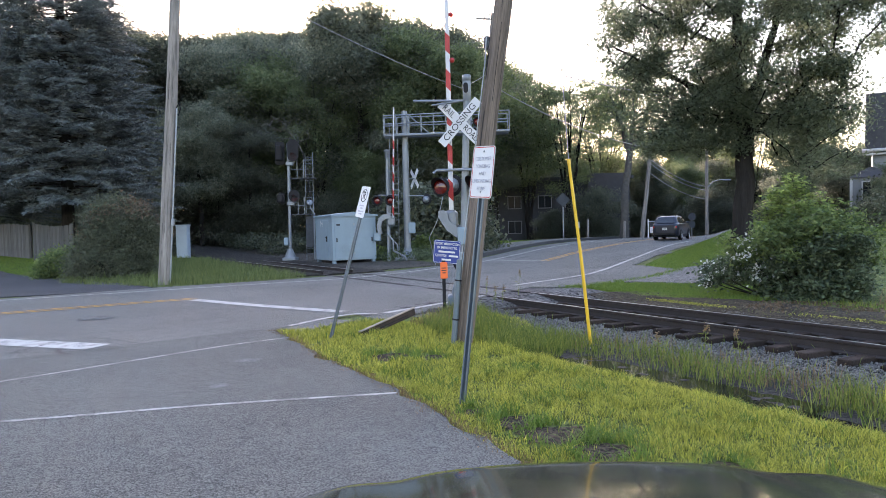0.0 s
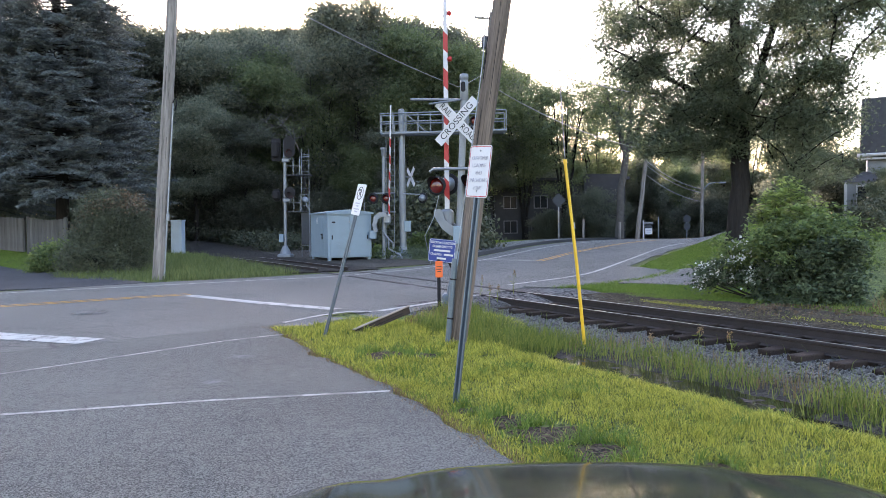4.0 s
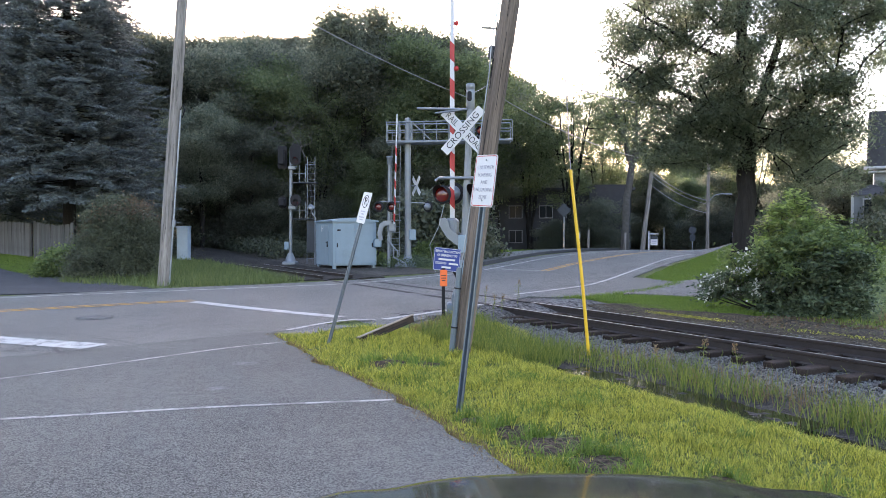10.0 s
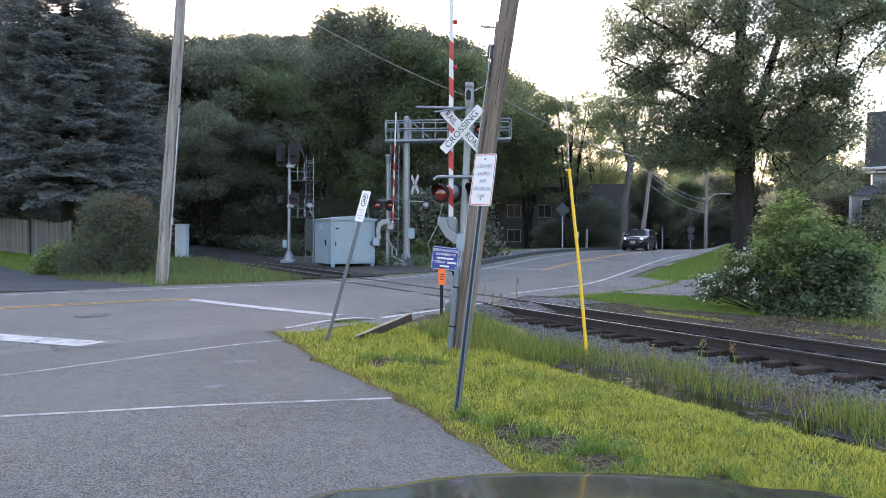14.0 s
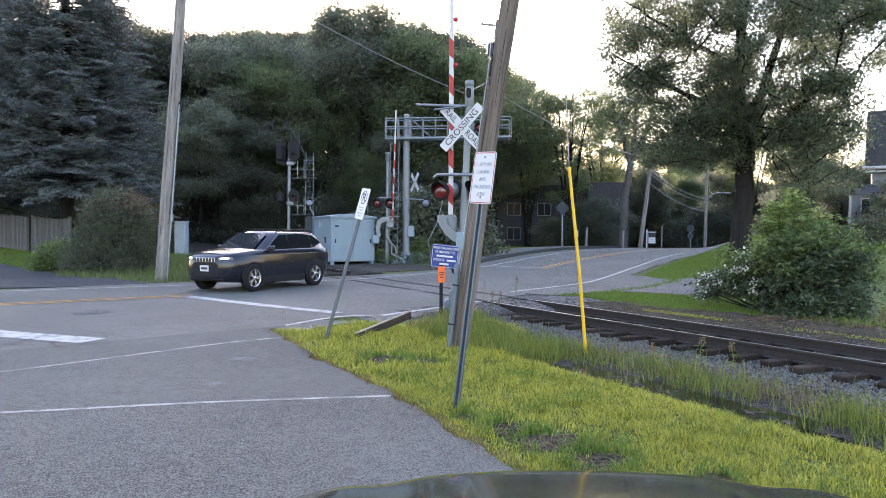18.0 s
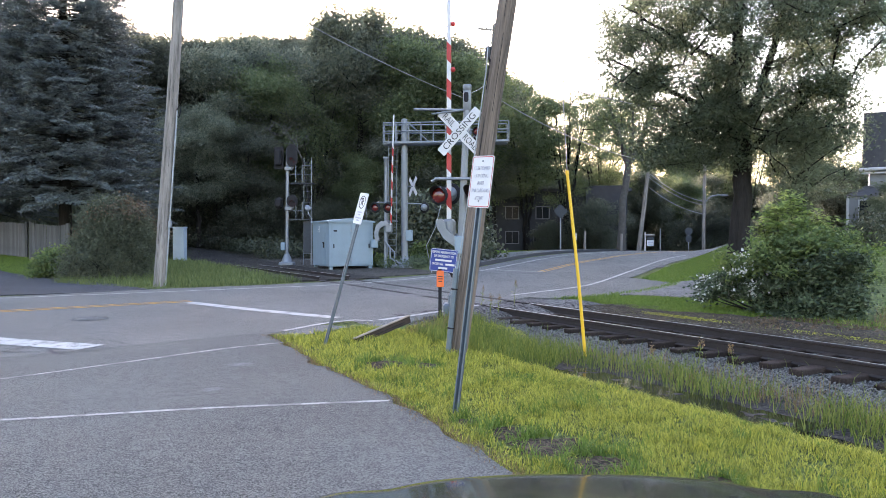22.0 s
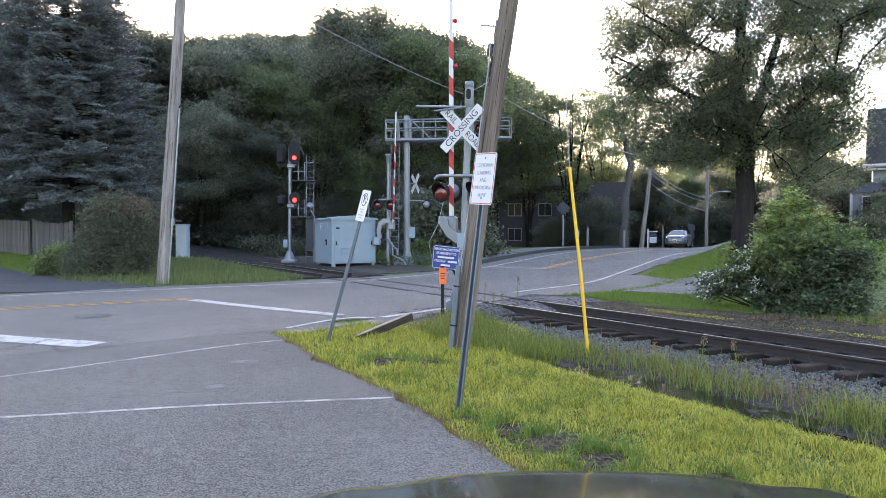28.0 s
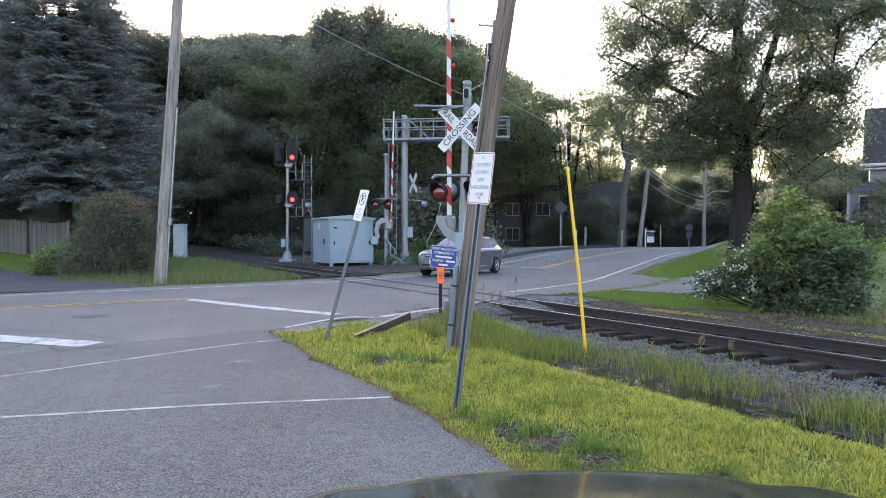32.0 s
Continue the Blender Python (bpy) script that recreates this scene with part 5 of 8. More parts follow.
def make_near_gate():
    t = thing("crossing_gate", "silver crossing signal mast with raised gate", "crossing signal", (0.28, 15.4, -0.06))
    part("mast", Mesh().pipe([(0.06, 0, -0.2), (0.28, 0, 4.6)], 0.076, 16), M_ALU, t, "silver tubular mast")
    part("mast_foot", Mesh().box((0.5, 0.5, 0.25), (0, 0, 0.1), bevel=0.04).lathe([(0.16, 0.2), (0.14, 0.35), (0.1, 0.5)], None, 14), M_UCHAN, t, "grey cast mast foot")
    b = part("bell", Mesh().lathe([(0.08, 0), (0.092, 0.02), (0.092, 0.42), (0.085, 0.44), (0.098, 0.45), (0.098, 0.55), (0.085, 0.57), (0, 0.57)], Matrix.Translation((0.28, 0, 4.48)), 18), M_ALU, t, "silver electronic bell")
    part("bell_mouth", Mesh().slab(rounded(0.1, 0.22, 0.049, 6), 0.02, Matrix.Translation((0.255, -0.093, 4.76)) @ UP), M_BLACK, b)
    part("crossarm", Mesh().tube((-0.9, -0.06, 4.5), (0.2, -0.06, 4.48), 0.028, n=8).tube((-0.5, -0.16, 4.38), (0.1, -0.1, 4.46), 0.02, n=6), M_ALU, t)
    crossbuck(t, (0.11, -0.14, 4.0), -20, True, 1.25, 0.22)
    part("lamp_crossarm", Mesh().pipe([(-0.5, -0.12, 2.9), (-0.42, -0.12, 2.97), (0.4, -0.1, 2.97), (0.5, -0.1, 2.9)], 0.032, 8), M_ALU, t)
    flasher(t, (-0.34, -0.24, 2.6), -22, r=0.2)
    flasher(t, (0.42, -0.16, 2.64), -40, r=0.2)
    flasher(t, (-0.08, 0.3, 2.66), 150)
    flasher(t, (0.6, 0.3, 2.66), 150)
    mechanism(t, (-0.12, 0.16, 1.9), -20, 0.62)
    gate_arm(t, (-0.12, 0.12, 2.1), -25, 6.5, 0.105, 0.085, 0.2)
    for z in (5.4, 6.4):
        part("arm_lamp", Mesh().lathe([(0, -0.03), (0.055, -0.02), (0.055, 0.03), (0, 0.05)], Matrix.Translation((-0.03, 0.08, z)) @ UP, 14), M_RED, t, "small red gate lamp")
    part("cable", Mesh().pipe([(-0.25, -0.2, 2.6), (-0.42, -0.25, 1.9), (-0.62, -0.2, 1.5), (-0.5, -0.1, 0.9)], 0.008, 6), M_GALV, t)
    part("junction_box", Mesh().box((0.2, 0.18, 0.4), (0.1, -0.15, 1.52), bevel=0.02), M_CASE, t, "pale grey junction box")
    part("junction_box", Mesh().box((0.22, 0.2, 0.32), (0.07, -0.14, 1.0), bevel=0.03), M_CASE, t)
    part("conduit", Mesh().pipe([(-0.35, -0.1, 1.0), (-0.1, -0.12, 0.92), (0.02, -0.12, 0.7), (0.03, -0.12, 0.2)], 0.03, 8), M_BLACK, t)
    part("cable_riser", Mesh().box((0.15, 0.14, 0.42), (-0.06, -0.2, 0.22), bevel=0.03), M_UCHAN, t)
    s = part("emergency_sign", plate(0.58, 0.5, 0.04, 0.004, (-0.2, -0.32, 1.27)), M_BLUE, t, "blue emergency notice with white words", pose(-0.18, 0, -0.1, 0, 6, 0))
    part("border", rim(0.56, 0.48, 0.035, 0.008, (-0.2, -0.3245, 1.27)), M_WHITE, s)
    for i, w in enumerate(("REPORT MALFUNCTION", "OR EMERGENCY TO", "", "CROSSING#", "")):
        z = 1.44 - 0.085 * i
        if w == "CROSSING#":
            lettering("lettering", w, 0.072, s, M_WHITE, pose(-0.325, -0.328, z), squeeze=0.62)
            part("printed_bar", Mesh().box((0.2, 0.001, 0.04), (-0.05, -0.3255, z)), M_WHITE, s)
        elif w:
            lettering("lettering", w, 0.072, s, M_WHITE, pose(-0.2, -0.328, z), squeeze=0.66, weight=0.02)
        else:
            part("printed_bar", Mesh().box((0.36 if i == 2 else 0.2, 0.001, 0.04), (-0.2, -0.3255, z)), M_WHITE, s)


make_near_gate()


def make_marker():
    t = thing("cable_marker", "orange cable marker on a black post", "marker post", (-0.04, 14.35, -0.15))
    part("post", Mesh().box((0.07, 0.03, 1.25), (0, 0, 0.5), bevel=0.008), M_BLACK, t)
    part("marker_plate", Mesh().box((0.15, 0.045, 0.34), (0.005, -0.01, 0.92), bevel=0.012), M_ORANGE, t, "orange marker plate")
    part("printed_bar", Mesh().box((0.1, 0.002, 0.02), (0.005, -0.034, 0.97)).box((0.1, 0.002, 0.02), (0.005, -0.034, 0.92)).box((0.07, 0.002, 0.02), (0.005, -0.034, 0.87)), M_INK, t)
    t = thing("guy_wire", "steel guy wire with a tall yellow plastic guard", "guy wire", (2.1, 10.0, -0.42))
    foot, top = Vector((0, 0, 0)), Vector((-0.3, 0, 2.98))
    part("guard", Mesh().pipe([foot.lerp(top, 0.11), foot.lerp(top, 0.5) + Vector((0.012, 0, 0)), top], [0.025, 0.024, 0.023], 10).tube(foot.lerp(top, 0.992), foot.lerp(top, 1.01), 0.029, 0.025, 10), M_YELLOW, t, "yellow plastic guard sleeve")
    part("anchor_rod", Mesh().tube(foot.lerp(top, -0.04), foot.lerp(top, 0.12), 0.013, n=8), M_WHITE, t, "pale anchor rod")
    part("wire", Mesh().pipe([top, (-0.47, -0.02, 5.9), (-0.66, -0.08, 9.3)], 0.0055, 6), M_CABLE, t, "thin twisted steel wire")
    t = thing("loose_timber", "weathered split timber leaning in the grass", "timber")
    t.matrix_basis = look((-0.925, 11.45, 0.095), (-0.15, 12.35, 0.335)) @ pose(0, 0, -0.05, 0, 0, 6) @ Matrix.Scale(0.88, 4)
    # face colour holds the shade; a pale strip stands in for light on top
    part("beam", Mesh().box((0.05, 0.13, 1.46), (0, 0.02, 0.12), bevel=0.008), M_PLANK, t, "split timber face, shade put into its dark brown")
    part("lit_edge_strip", Mesh().box((0.065, 0.024, 1.48), (0.012, 0.097, 0.12), bevel=0.006), M_LITPLANK, t, "pale strip for light on the timber's top edge")
    part("split", Mesh().box((0.006, 0.012, 0.9), (0.0245, 0.01, 0.05)).box((0.006, 0.008, 0.6), (0.0245, -0.035, -0.15)), M_BLACK, t, "dark weathered split along the face")


make_marker()


def make_far_gate():
    t = thing("cantilever_signal", "silver cantilever signal mast with walkway and ladder", "crossing signal", (-2.03, 35.2, 0.08))
    part("mast", Mesh().pipe([(0.14, 0, -0.1), (0.14, 0, 7.45)], [0.175, 0.15], 18).tube((0.14, 0, 7.45), (0.14, 0, 7.5), 0.16, 0.08, 18), M_ALU, t, "thick silver tubular mast")
    part("base_plate", Mesh().box((1.1, 1.0, 0.3), (0, 0, -0.02), bevel=0.05).lathe([(0.42, 0.1), (0.4, 0.16), (0.24, 0.3), (0.18, 0.6)], Matrix.Translation((0.14, 0, 0)), 18), M_ALU, t)
    arm = part("walkway_arm", Mesh().tube((-0.9, -0.3, 6.22), (5.35, -0.65, 6.3), 0.07, n=8).tube((-0.9, 0.35, 6.22), (5.35, 0.3, 6.3), 0.06, n=8).box((6.2, 0.6, 0.04), (2.2, -0.1, 6.3)), M_ALU, t, "silver truss arm over the road")
    for y, e in ((-0.34, -0.34), (0.35, -0.05)):
        for z in (7.22, 6.8):
            part("guard_rail", Mesh().tube((-0.9, y, z), (5.35, y + e, z + 0.07), 0.032, n=6), M_ALU, arm)
        for i in range(11):
            x = -0.9 + 6.25 * i / 10
            part("rail_post", Mesh().tube((x, y + e * i / 10, 6.25), (x, y + e * i / 10, 7.27), 0.028, n=6), M_ALU, arm)
    for x0, x1 in ((0.4, 1.35), (4.2, 3.4)):
        part("brace", Mesh().tube((x0, -0.36, 7.2), (x1, -0.4, 6.3), 0.035, n=6), M_ALU, arm)
    for x in (3.78, 4.45):
        flasher(t, (x, -0.75, 6.75 if x < 4 else 6.65), -14)
        flasher(t, (x + 0.1, 0.5, 6.7), 160)
    ladder(t, (-0.5, -0.1, 0.5), (-0.42, -0.1, 6.9), 0.42)
    lm = thing("crossing_gate", "far crossing gate mast with raised red and white arm", "crossing signal", (-2.75, 34.4, 0.08))
    part("mast", Mesh().pipe([(-0.05, 0, -0.1), (0, 0, 5.15)], 0.085, 14), M_ALU, lm, "silver tubular mast")
    part("bell", Mesh().lathe([(0.09, 0), (0.12, 0.05), (0.12, 0.3), (0.16, 0.34), (0.16, 0.42), (0, 0.45)], Matrix.Translation((0, 0, 5.05)), 14), M_ALU, lm)
    part("lamp_crossarm", Mesh().pipe([(-0.55, -0.08, 3.15), (-0.45, -0.08, 3.24), (0.55, -0.08, 3.24)], 0.03, 8), M_ALU, lm)
    flasher(lm, (-0.52, -0.18, 2.98), -10, r=0.26)
    flasher(lm, (0.12, -0.18, 2.98), -10, r=0.26)
    flasher(lm, (1.9, -0.18, 2.98), 150, r=0.26)
    part("lamp_bracket", Mesh().tube((0.9, -0.1, 3.2), (1.9, -0.1, 3.15), 0.03, n=8), M_ALU, lm)
    part("gate_mechanism", Mesh().box((0.36, 0.4, 0.5), (0.12, 0, 2.0), bevel=0.05).box((0.62, 0.5, 0.05), (0.25, 0, 2.32), bevel=0.015), M_ALU, lm, "silver gate motor housing under a plate")
    for y in (-0.28, 0.24):
        part("counterweight_arm", Mesh().slab([(0.1, 2.3), (-0.25, 2.3), (-0.48, 2.12), (-0.58, 1.7), (-0.5, 1.3), (-0.34, 1.35), (-0.41, 1.68), (-0.33, 1.96), (-0.15, 2.08), (0.1, 2.08)], 0.06, Matrix.Translation((0, y, 0)) @ UP), M_ALU, lm, "curved cast counterweight arm")
    part("mechanism_box", Mesh().box((0.34, 0.34, 0.42), (-0.58, 0, 1.2), bevel=0.04), M_CASE, lm, "pale grey control box")
    part("conduit", Mesh().pipe([(-0.1, -0.15, 1.4), (0.2, -0.2, 1.0), (0.2, -0.2, 0.5), (0.75, -0.2, 0.2), (0.85, -0.2, 0.0)], 0.045, 8).pipe([(0.0, -0.15, 1.2), (0.4, -0.15, 0.8), (0.45, -0.15, 0.1)], 0.035, 8), M_ALU, lm)
    gate = thing("gate_arm_assembly", "raised red and white gate arm at the far mast", "gate arm")
    gate.matrix_basis = Matrix.Translation((-2.5, 34.15, 2.6)) @ lean(0.03, 0)
    gate_arm(gate, (0, 0, -0.4), -62, 5.4, 0.14, 0.1, 0.1)
    crossbuck(t, (0.55, 0.3, 4.1), 118, False, 1.22, 0.23)
    part("sign_bracket", Mesh().tube((0, 0.1, 4.1), (0.55, 0.25, 4.1), 0.03, n=6), M_ALU, t)
    part("control_box", Mesh().box((0.35, 0.3, 0.55), (0.38, -0.05, 1.6), bevel=0.03), M_CASE, t)
    for p in ((0.5, 0.5, 0.3), (0.5, -0.5, 0.3)):
        part("bolt", Mesh().tube((p[0] * 0.8, p[1] * 0.7, 0.1), (p[0] * 0.8, p[1] * 0.7, 0.24), 0.03, n=6), M_GALV, t)


make_far_gate()
LAMPS = []


def make_block_signal():
    t = thing("block_signal", "railway signal mast with two lamp heads and ladder", "railway signal", (-8.25, 37.0, 0.12))
    part("mast", Mesh().pipe([(0, 0, -0.1), (0.06, 0, 6.2)], 0.085, 14), M_ALU, t, "silver tubular mast")
    part("base", Mesh().box((0.75, 0.75, 0.22), (0, 0, 0.05), bevel=0.05).lathe([(0.3, 0.15), (0.26, 0.3), (0.13, 0.6)], None, 14), M_ALU, t, "grey concrete and iron base")
    part("relay_box", Mesh().box((0.24, 0.22, 0.42), (-0.18, -0.05, 1.0), bevel=0.03), M_CASE, t)
    for z, big in ((5.8, True), (3.4, False)):
        h = 1.15 if big else 0.62
        s = part("signal_head", Mesh().slab(rounded(0.58, h, 0.285, 8), 0.03, Matrix.Translation((0.36, -0.3, z)) @ UP), M_BLACK, t, "oval black signal screen")
        part("lamp_case", Mesh().box((0.34, 0.34, h * 0.75), (0.36, -0.1, z), bevel=0.05), M_BLACK, s)
        part("bracket", Mesh().tube((0, 0, z - h * 0.55), (0.4, -0.12, z - h * 0.55), 0.045, n=8).box((0.4, 0.25, 0.2), (0.12, -0.05, z - h * 0.55 - 0.05), bevel=0.03), M_ALU, t)
        back = part("signal_head", Mesh().slab(rounded(0.5 if big else 0.4, h * 1.05, 0.1 if big else 0.19, 6), 0.04, Matrix.Translation((-0.42, 0.1, z - 0.1)) @ UP), M_BLACK, t)
        part("lamp_case", Mesh().box((0.32, 0.4, h * 0.7), (-0.42, -0.08, z - 0.1), bevel=0.05), M_BLACK, back)
        zl = z - 0.28 if big else z - 0.1
        v = Mesh()
        n = 12
        pts = []
        for k in range(n + 1):
            a = radians(-10 + 200 * k / n)
            pts += [(0.13 * math.cos(a), 0, 0.13 * math.sin(a)), (0.13 * math.cos(a), -0.22 * max(0.15, math.sin(radians(180 * k / n))), 0.13 * math.sin(a))]
        v.add(pts, [(2 * k, 2 * k + 1, 2 * k + 3, 2 * k + 2) for k in range(n)], True, Matrix.Translation((0.36, -0.315, zl)))
        part("visor", v, M_BLACK, s)
        # the lamp turns its lit face forward when a train is announced
        turner = part("lamp", Mesh().lathe([(0.118, -0.02), (0.118, 0.0), (0, 0.0)], UP, 20), M_BLACK, t, "red signal lamp", pose(0.36, -0.331, zl))
        part("lens", Mesh().lathe([(0.115, 0.004), (0.09, 0.014), (0, 0.02)], UP, 20), M_LIT, turner, "glowing red lens")
        LAMPS.append((turner, (0.36, -0.331, zl)))
    ladder(t, (1.02, 0.3, 0.0), (1.08, 0.3, 5.75), 0.4)
    cage = part("platform", Mesh().box((1.3, 0.6, 0.05), (0.75, 0.3, 4.35)), M_DARKSTEEL, t, "grey steel platform")
    part("platform", Mesh().box((1.2, 0.6, 0.05), (0.7, 0.3, 2.42)), M_DARKSTEEL, t)
    for z0, z1 in ((4.35, 5.3), (2.42, 3.35)):
        for x in (0.48, 0.82):
            part("guard_post", Mesh().tube((x, 0.05, z0), (x, 0.05, z1), 0.026, n=6), M_ALU, cage)
        part("guard_rail", Mesh().tube((0.15, 0.05, (z0 + z1) / 2), (0.84, 0.05, (z0 + z1) / 2), 0.02, n=6), M_ALU, cage)
    part("guard_rail", Mesh().tube((0.8, 0.05, 5.3), (1.34, 0.05, 5.3), 0.022, n=6), M_ALU, cage)
    part("ladder_guard", Mesh().box((0.4, 0.04, 1.7), (1.03, 0.25, 1.5)), M_DARKSTEEL, t, "dark grey sheet guard on the ladder")


make_block_signal()


def make_case():
    t = thing("equipment_shelter", "pale blue-grey steel railway equipment shelter", "equipment cabinet")
    yaw = math.degrees(math.atan2(0.5, 0.866))
    t.matrix_basis = pose(-5.41, 33.4, 0.03, 0, 0, yaw)
    W, L, Hh = 2.3, 2.35, 2.3
    part("body", Mesh().box((W, L, Hh - 0.16), (W / 2, L / 2, 0.16 + (Hh - 0.16) / 2), bevel=0.015), M_CASE, t, "pale blue-grey sheet steel walls")
    part("roof", Mesh().add([(-0.08, -0.08, Hh), (W + 0.08, -0.08, Hh), (W + 0.08, L + 0.08, Hh), (-0.08, L + 0.08, Hh), (-0.08, -0.08, Hh + 0.06), (W + 0.08, -0.08, Hh + 0.06), (W + 0.08, L + 0.08, Hh + 0.06), (-0.08, L + 0.08, Hh + 0.06), (W / 2, -0.08, Hh + 0.2), (W / 2, L + 0.08, Hh + 0.2)],
                            [(0, 1, 5, 8, 4), (3, 7, 9, 6, 2), (0, 4, 7, 3), (1, 2, 6, 5), (4, 8, 9, 7), (8, 5, 6, 9), (0, 3, 2, 1)]), M_CASE, t, "low gabled steel roof")
    for x, w in ((0.12, 0.98), (1.14, 1.02)):
        d = part("door", Mesh().box((w, 0.03, Hh - 0.35), (x + w / 2, -0.014, 0.2 + (Hh - 0.3) / 2), bevel=0.008), M_CASE, t)
        part("handle", Mesh().box((0.05, 0.04, 0.2), (x + (0.1 if x < 1 else w - 0.1), -0.045, 1.15), bevel=0.01), M_BLACK, d)
        for z in (0.5, 1.2, 1.9):
            part("hinge", Mesh().tube((x + (w if x < 1 else 0), -0.03, z - 0.06), (x + (w if x < 1 else 0), -0.03, z + 0.06), 0.015, n=6), M_GALV, d)
    for i in range(7):
        part("louvre", Mesh().box((0.3, 0.02, 0.03), (0.62, -0.035, 0.55 + 0.06 * i), bevel=0.005), M_CASE, t)
        part("louvre", Mesh().box((0.3, 0.02, 0.03), (1.02, -0.035, 0.55 + 0.06 * i), bevel=0.005), M_CASE, t)
    d = part("door", Mesh().box((0.03, 1.0, Hh - 0.4), (-0.014, 1.0, 0.2 + (Hh - 0.35) / 2), bevel=0.008), M_CASE, t)
    part("handle", Mesh().box((0.05, 0.06, 0.28), (-0.05, 0.62, 1.2), bevel=0.01).box((0.05, 0.2, 0.05), (-0.05, 0.68, 1.3), bevel=0.01), M_BLACK, d)
    lettering("letter", "H", 0.42, t, M_WHITE, pose(-0.034, 1.35, 1.95, 0, 0, -90))
    part("number_plate", Mesh().box((0.18, 0.004, 0.07), (0.3, -0.034, 1.88)), M_BLACK, t)
    for x, y in ((0.12, 0.12), (W - 0.12, 0.12), (0.12, L - 0.12), (W - 0.12, L - 0.12)):
        part("leg", Mesh().box((0.16, 0.16, 0.2), (x, y, 0.08), bevel=0.01), M_CASE, t)
    part("gutter_edge", Mesh().box((W + 0.16, 0.03, 0.05), (W / 2, -0.09, Hh + 0.01)), M_CASE, t)
    g = thing("floodlight", "small silver floodlight on a bent pipe", "lamp", (-6.85, 36.6, 0.1))
    part("pipe", Mesh().pipe([(0, 0, 0), (0, 0, 2.5), (-0.15, 0, 2.7), (-0.2, 0, 2.95)], 0.03, 8), M_ALU, g)
    part("head", Mesh().lathe([(0.05, 0), (0.16, 0.12), (0.17, 0.2), (0, 0.22)], Matrix.Translation((-0.25, -0.05, 2.95)) @ pose(0, 0, 0, 60, 0, 30), 14), M_ALU, g)
    a = thing("whip_antenna", "thin whip antenna beside the equipment shelter", "antenna", (-3.85, 35.4, 0.1))
    part("rod", Mesh().pipe([(0, 0, 0), (0, 0, 2.2), (0, 0, 3.6)], [0.03, 0.025, 0.008], 6), M_ALU, a)
    c = thing("utility_cabinet", "tall pale grey roadside utility cabinet", "utility cabinet", (-15.4, 40.9, 0.15))
    part("body", Mesh().box((0.66, 0.5, 2.0), (0, 0, 1.0), bevel=0.02), M_PALECASE, c)
    part("lid", Mesh().box((0.74, 0.58, 0.07), (0, 0, 2.02), bevel=0.015), M_PALECASE, c)
    part("door", Mesh().box((0.54, 0.03, 1.75), (0, -0.26, 1.02), bevel=0.008), M_PALECASE, c)


make_case()


# ---- fence, walls and houses ----
def make_fence(a, b, h, n, label, arch=0.1):
    a, b = Vector(a), Vector(b)
    t = thing("board_fence", label, "fence", (0, 0, 0))
    yaw = math.degrees(math.atan2(b.y - a.y, b.x - a.x))
    r = random.Random(n)
    w = (b - a).length / n
    base = Mesh().slab([(-w / 2 + 0.006, 0), (w / 2 - 0.006, 0), (w / 2 - 0.006, h - 0.05), (w / 4, h), (-w / 4, h), (-w / 2 + 0.006, h - 0.05)], 0.022, UP).data("board")
    base.materials.append(M_FENCE)
    for i in range(n):
        p = a.lerp(b, (i + 0.5) / n)
        part("board", base, M_FENCE, t, "", pose(p.x, p.y, land(p.x, p.y) - 0.05 + arch * math.sin(3.1 * i / n) + r.uniform(-.015, .015), 0, r.uniform(-.6, .6), yaw))
    for z in (0.4, h - 0.4):
        part("rail", Mesh().tube((a.x, a.y + 0.05, land(a.x, a.y) + z), (b.x, b.y + 0.05, land(b.x, b.y) + z), 0.04, n=4), M_FENCE, t)
    for p in (a, b):
        part("post", Mesh().box((0.12, 0.12, h + 0.05), (p.x, p.y + 0.06, land(p.x, p.y) + h / 2 - 0.05), bevel=0.01), M_FENCE, t)


make_fence((-29.0, 42.5, 0), (-22.35, 37.4, 0), 1.85, 48, "weathered grey wooden board fence under the spruce")
make_fence((-21.3, 36.0, 0), (-19.2, 35.7, 0), 1.95, 16, "weathered grey wooden gate panel beside the fence", -0.14)

M_SIDING = mat("dark_brown_siding", (0.034, 0.034, 0.039), 0.85, vary=0.2, scale=2, fine=20, bump=0.3)
M_GREYSIDE = mat("slate_grey_siding", (0.2, 0.21, 0.225), 0.8, vary=0.15, scale=2, fine=20, bump=0.3)
M_TRIM = mat("white_trim_paint", (0.45, 0.45, 0.46), 0.6, vary=0.08, scale=4, fine=30, bump=0.1)
M_ROOF = mat("dark_shingle", (0.05, 0.05, 0.055), 0.9, vary=0.3, scale=3, fine=25, bump=0.6)
M_FRAME = mat("dulled_window_frame", (0.2, 0.2, 0.21), 0.6, vary=0.1, scale=4, fine=30, bump=0.1)
M_PANE = mat("window_glass", (0.02, 0.023, 0.028), 0.1, vary=0.2, scale=2, fine=9, bump=0.0, spec=0.04)


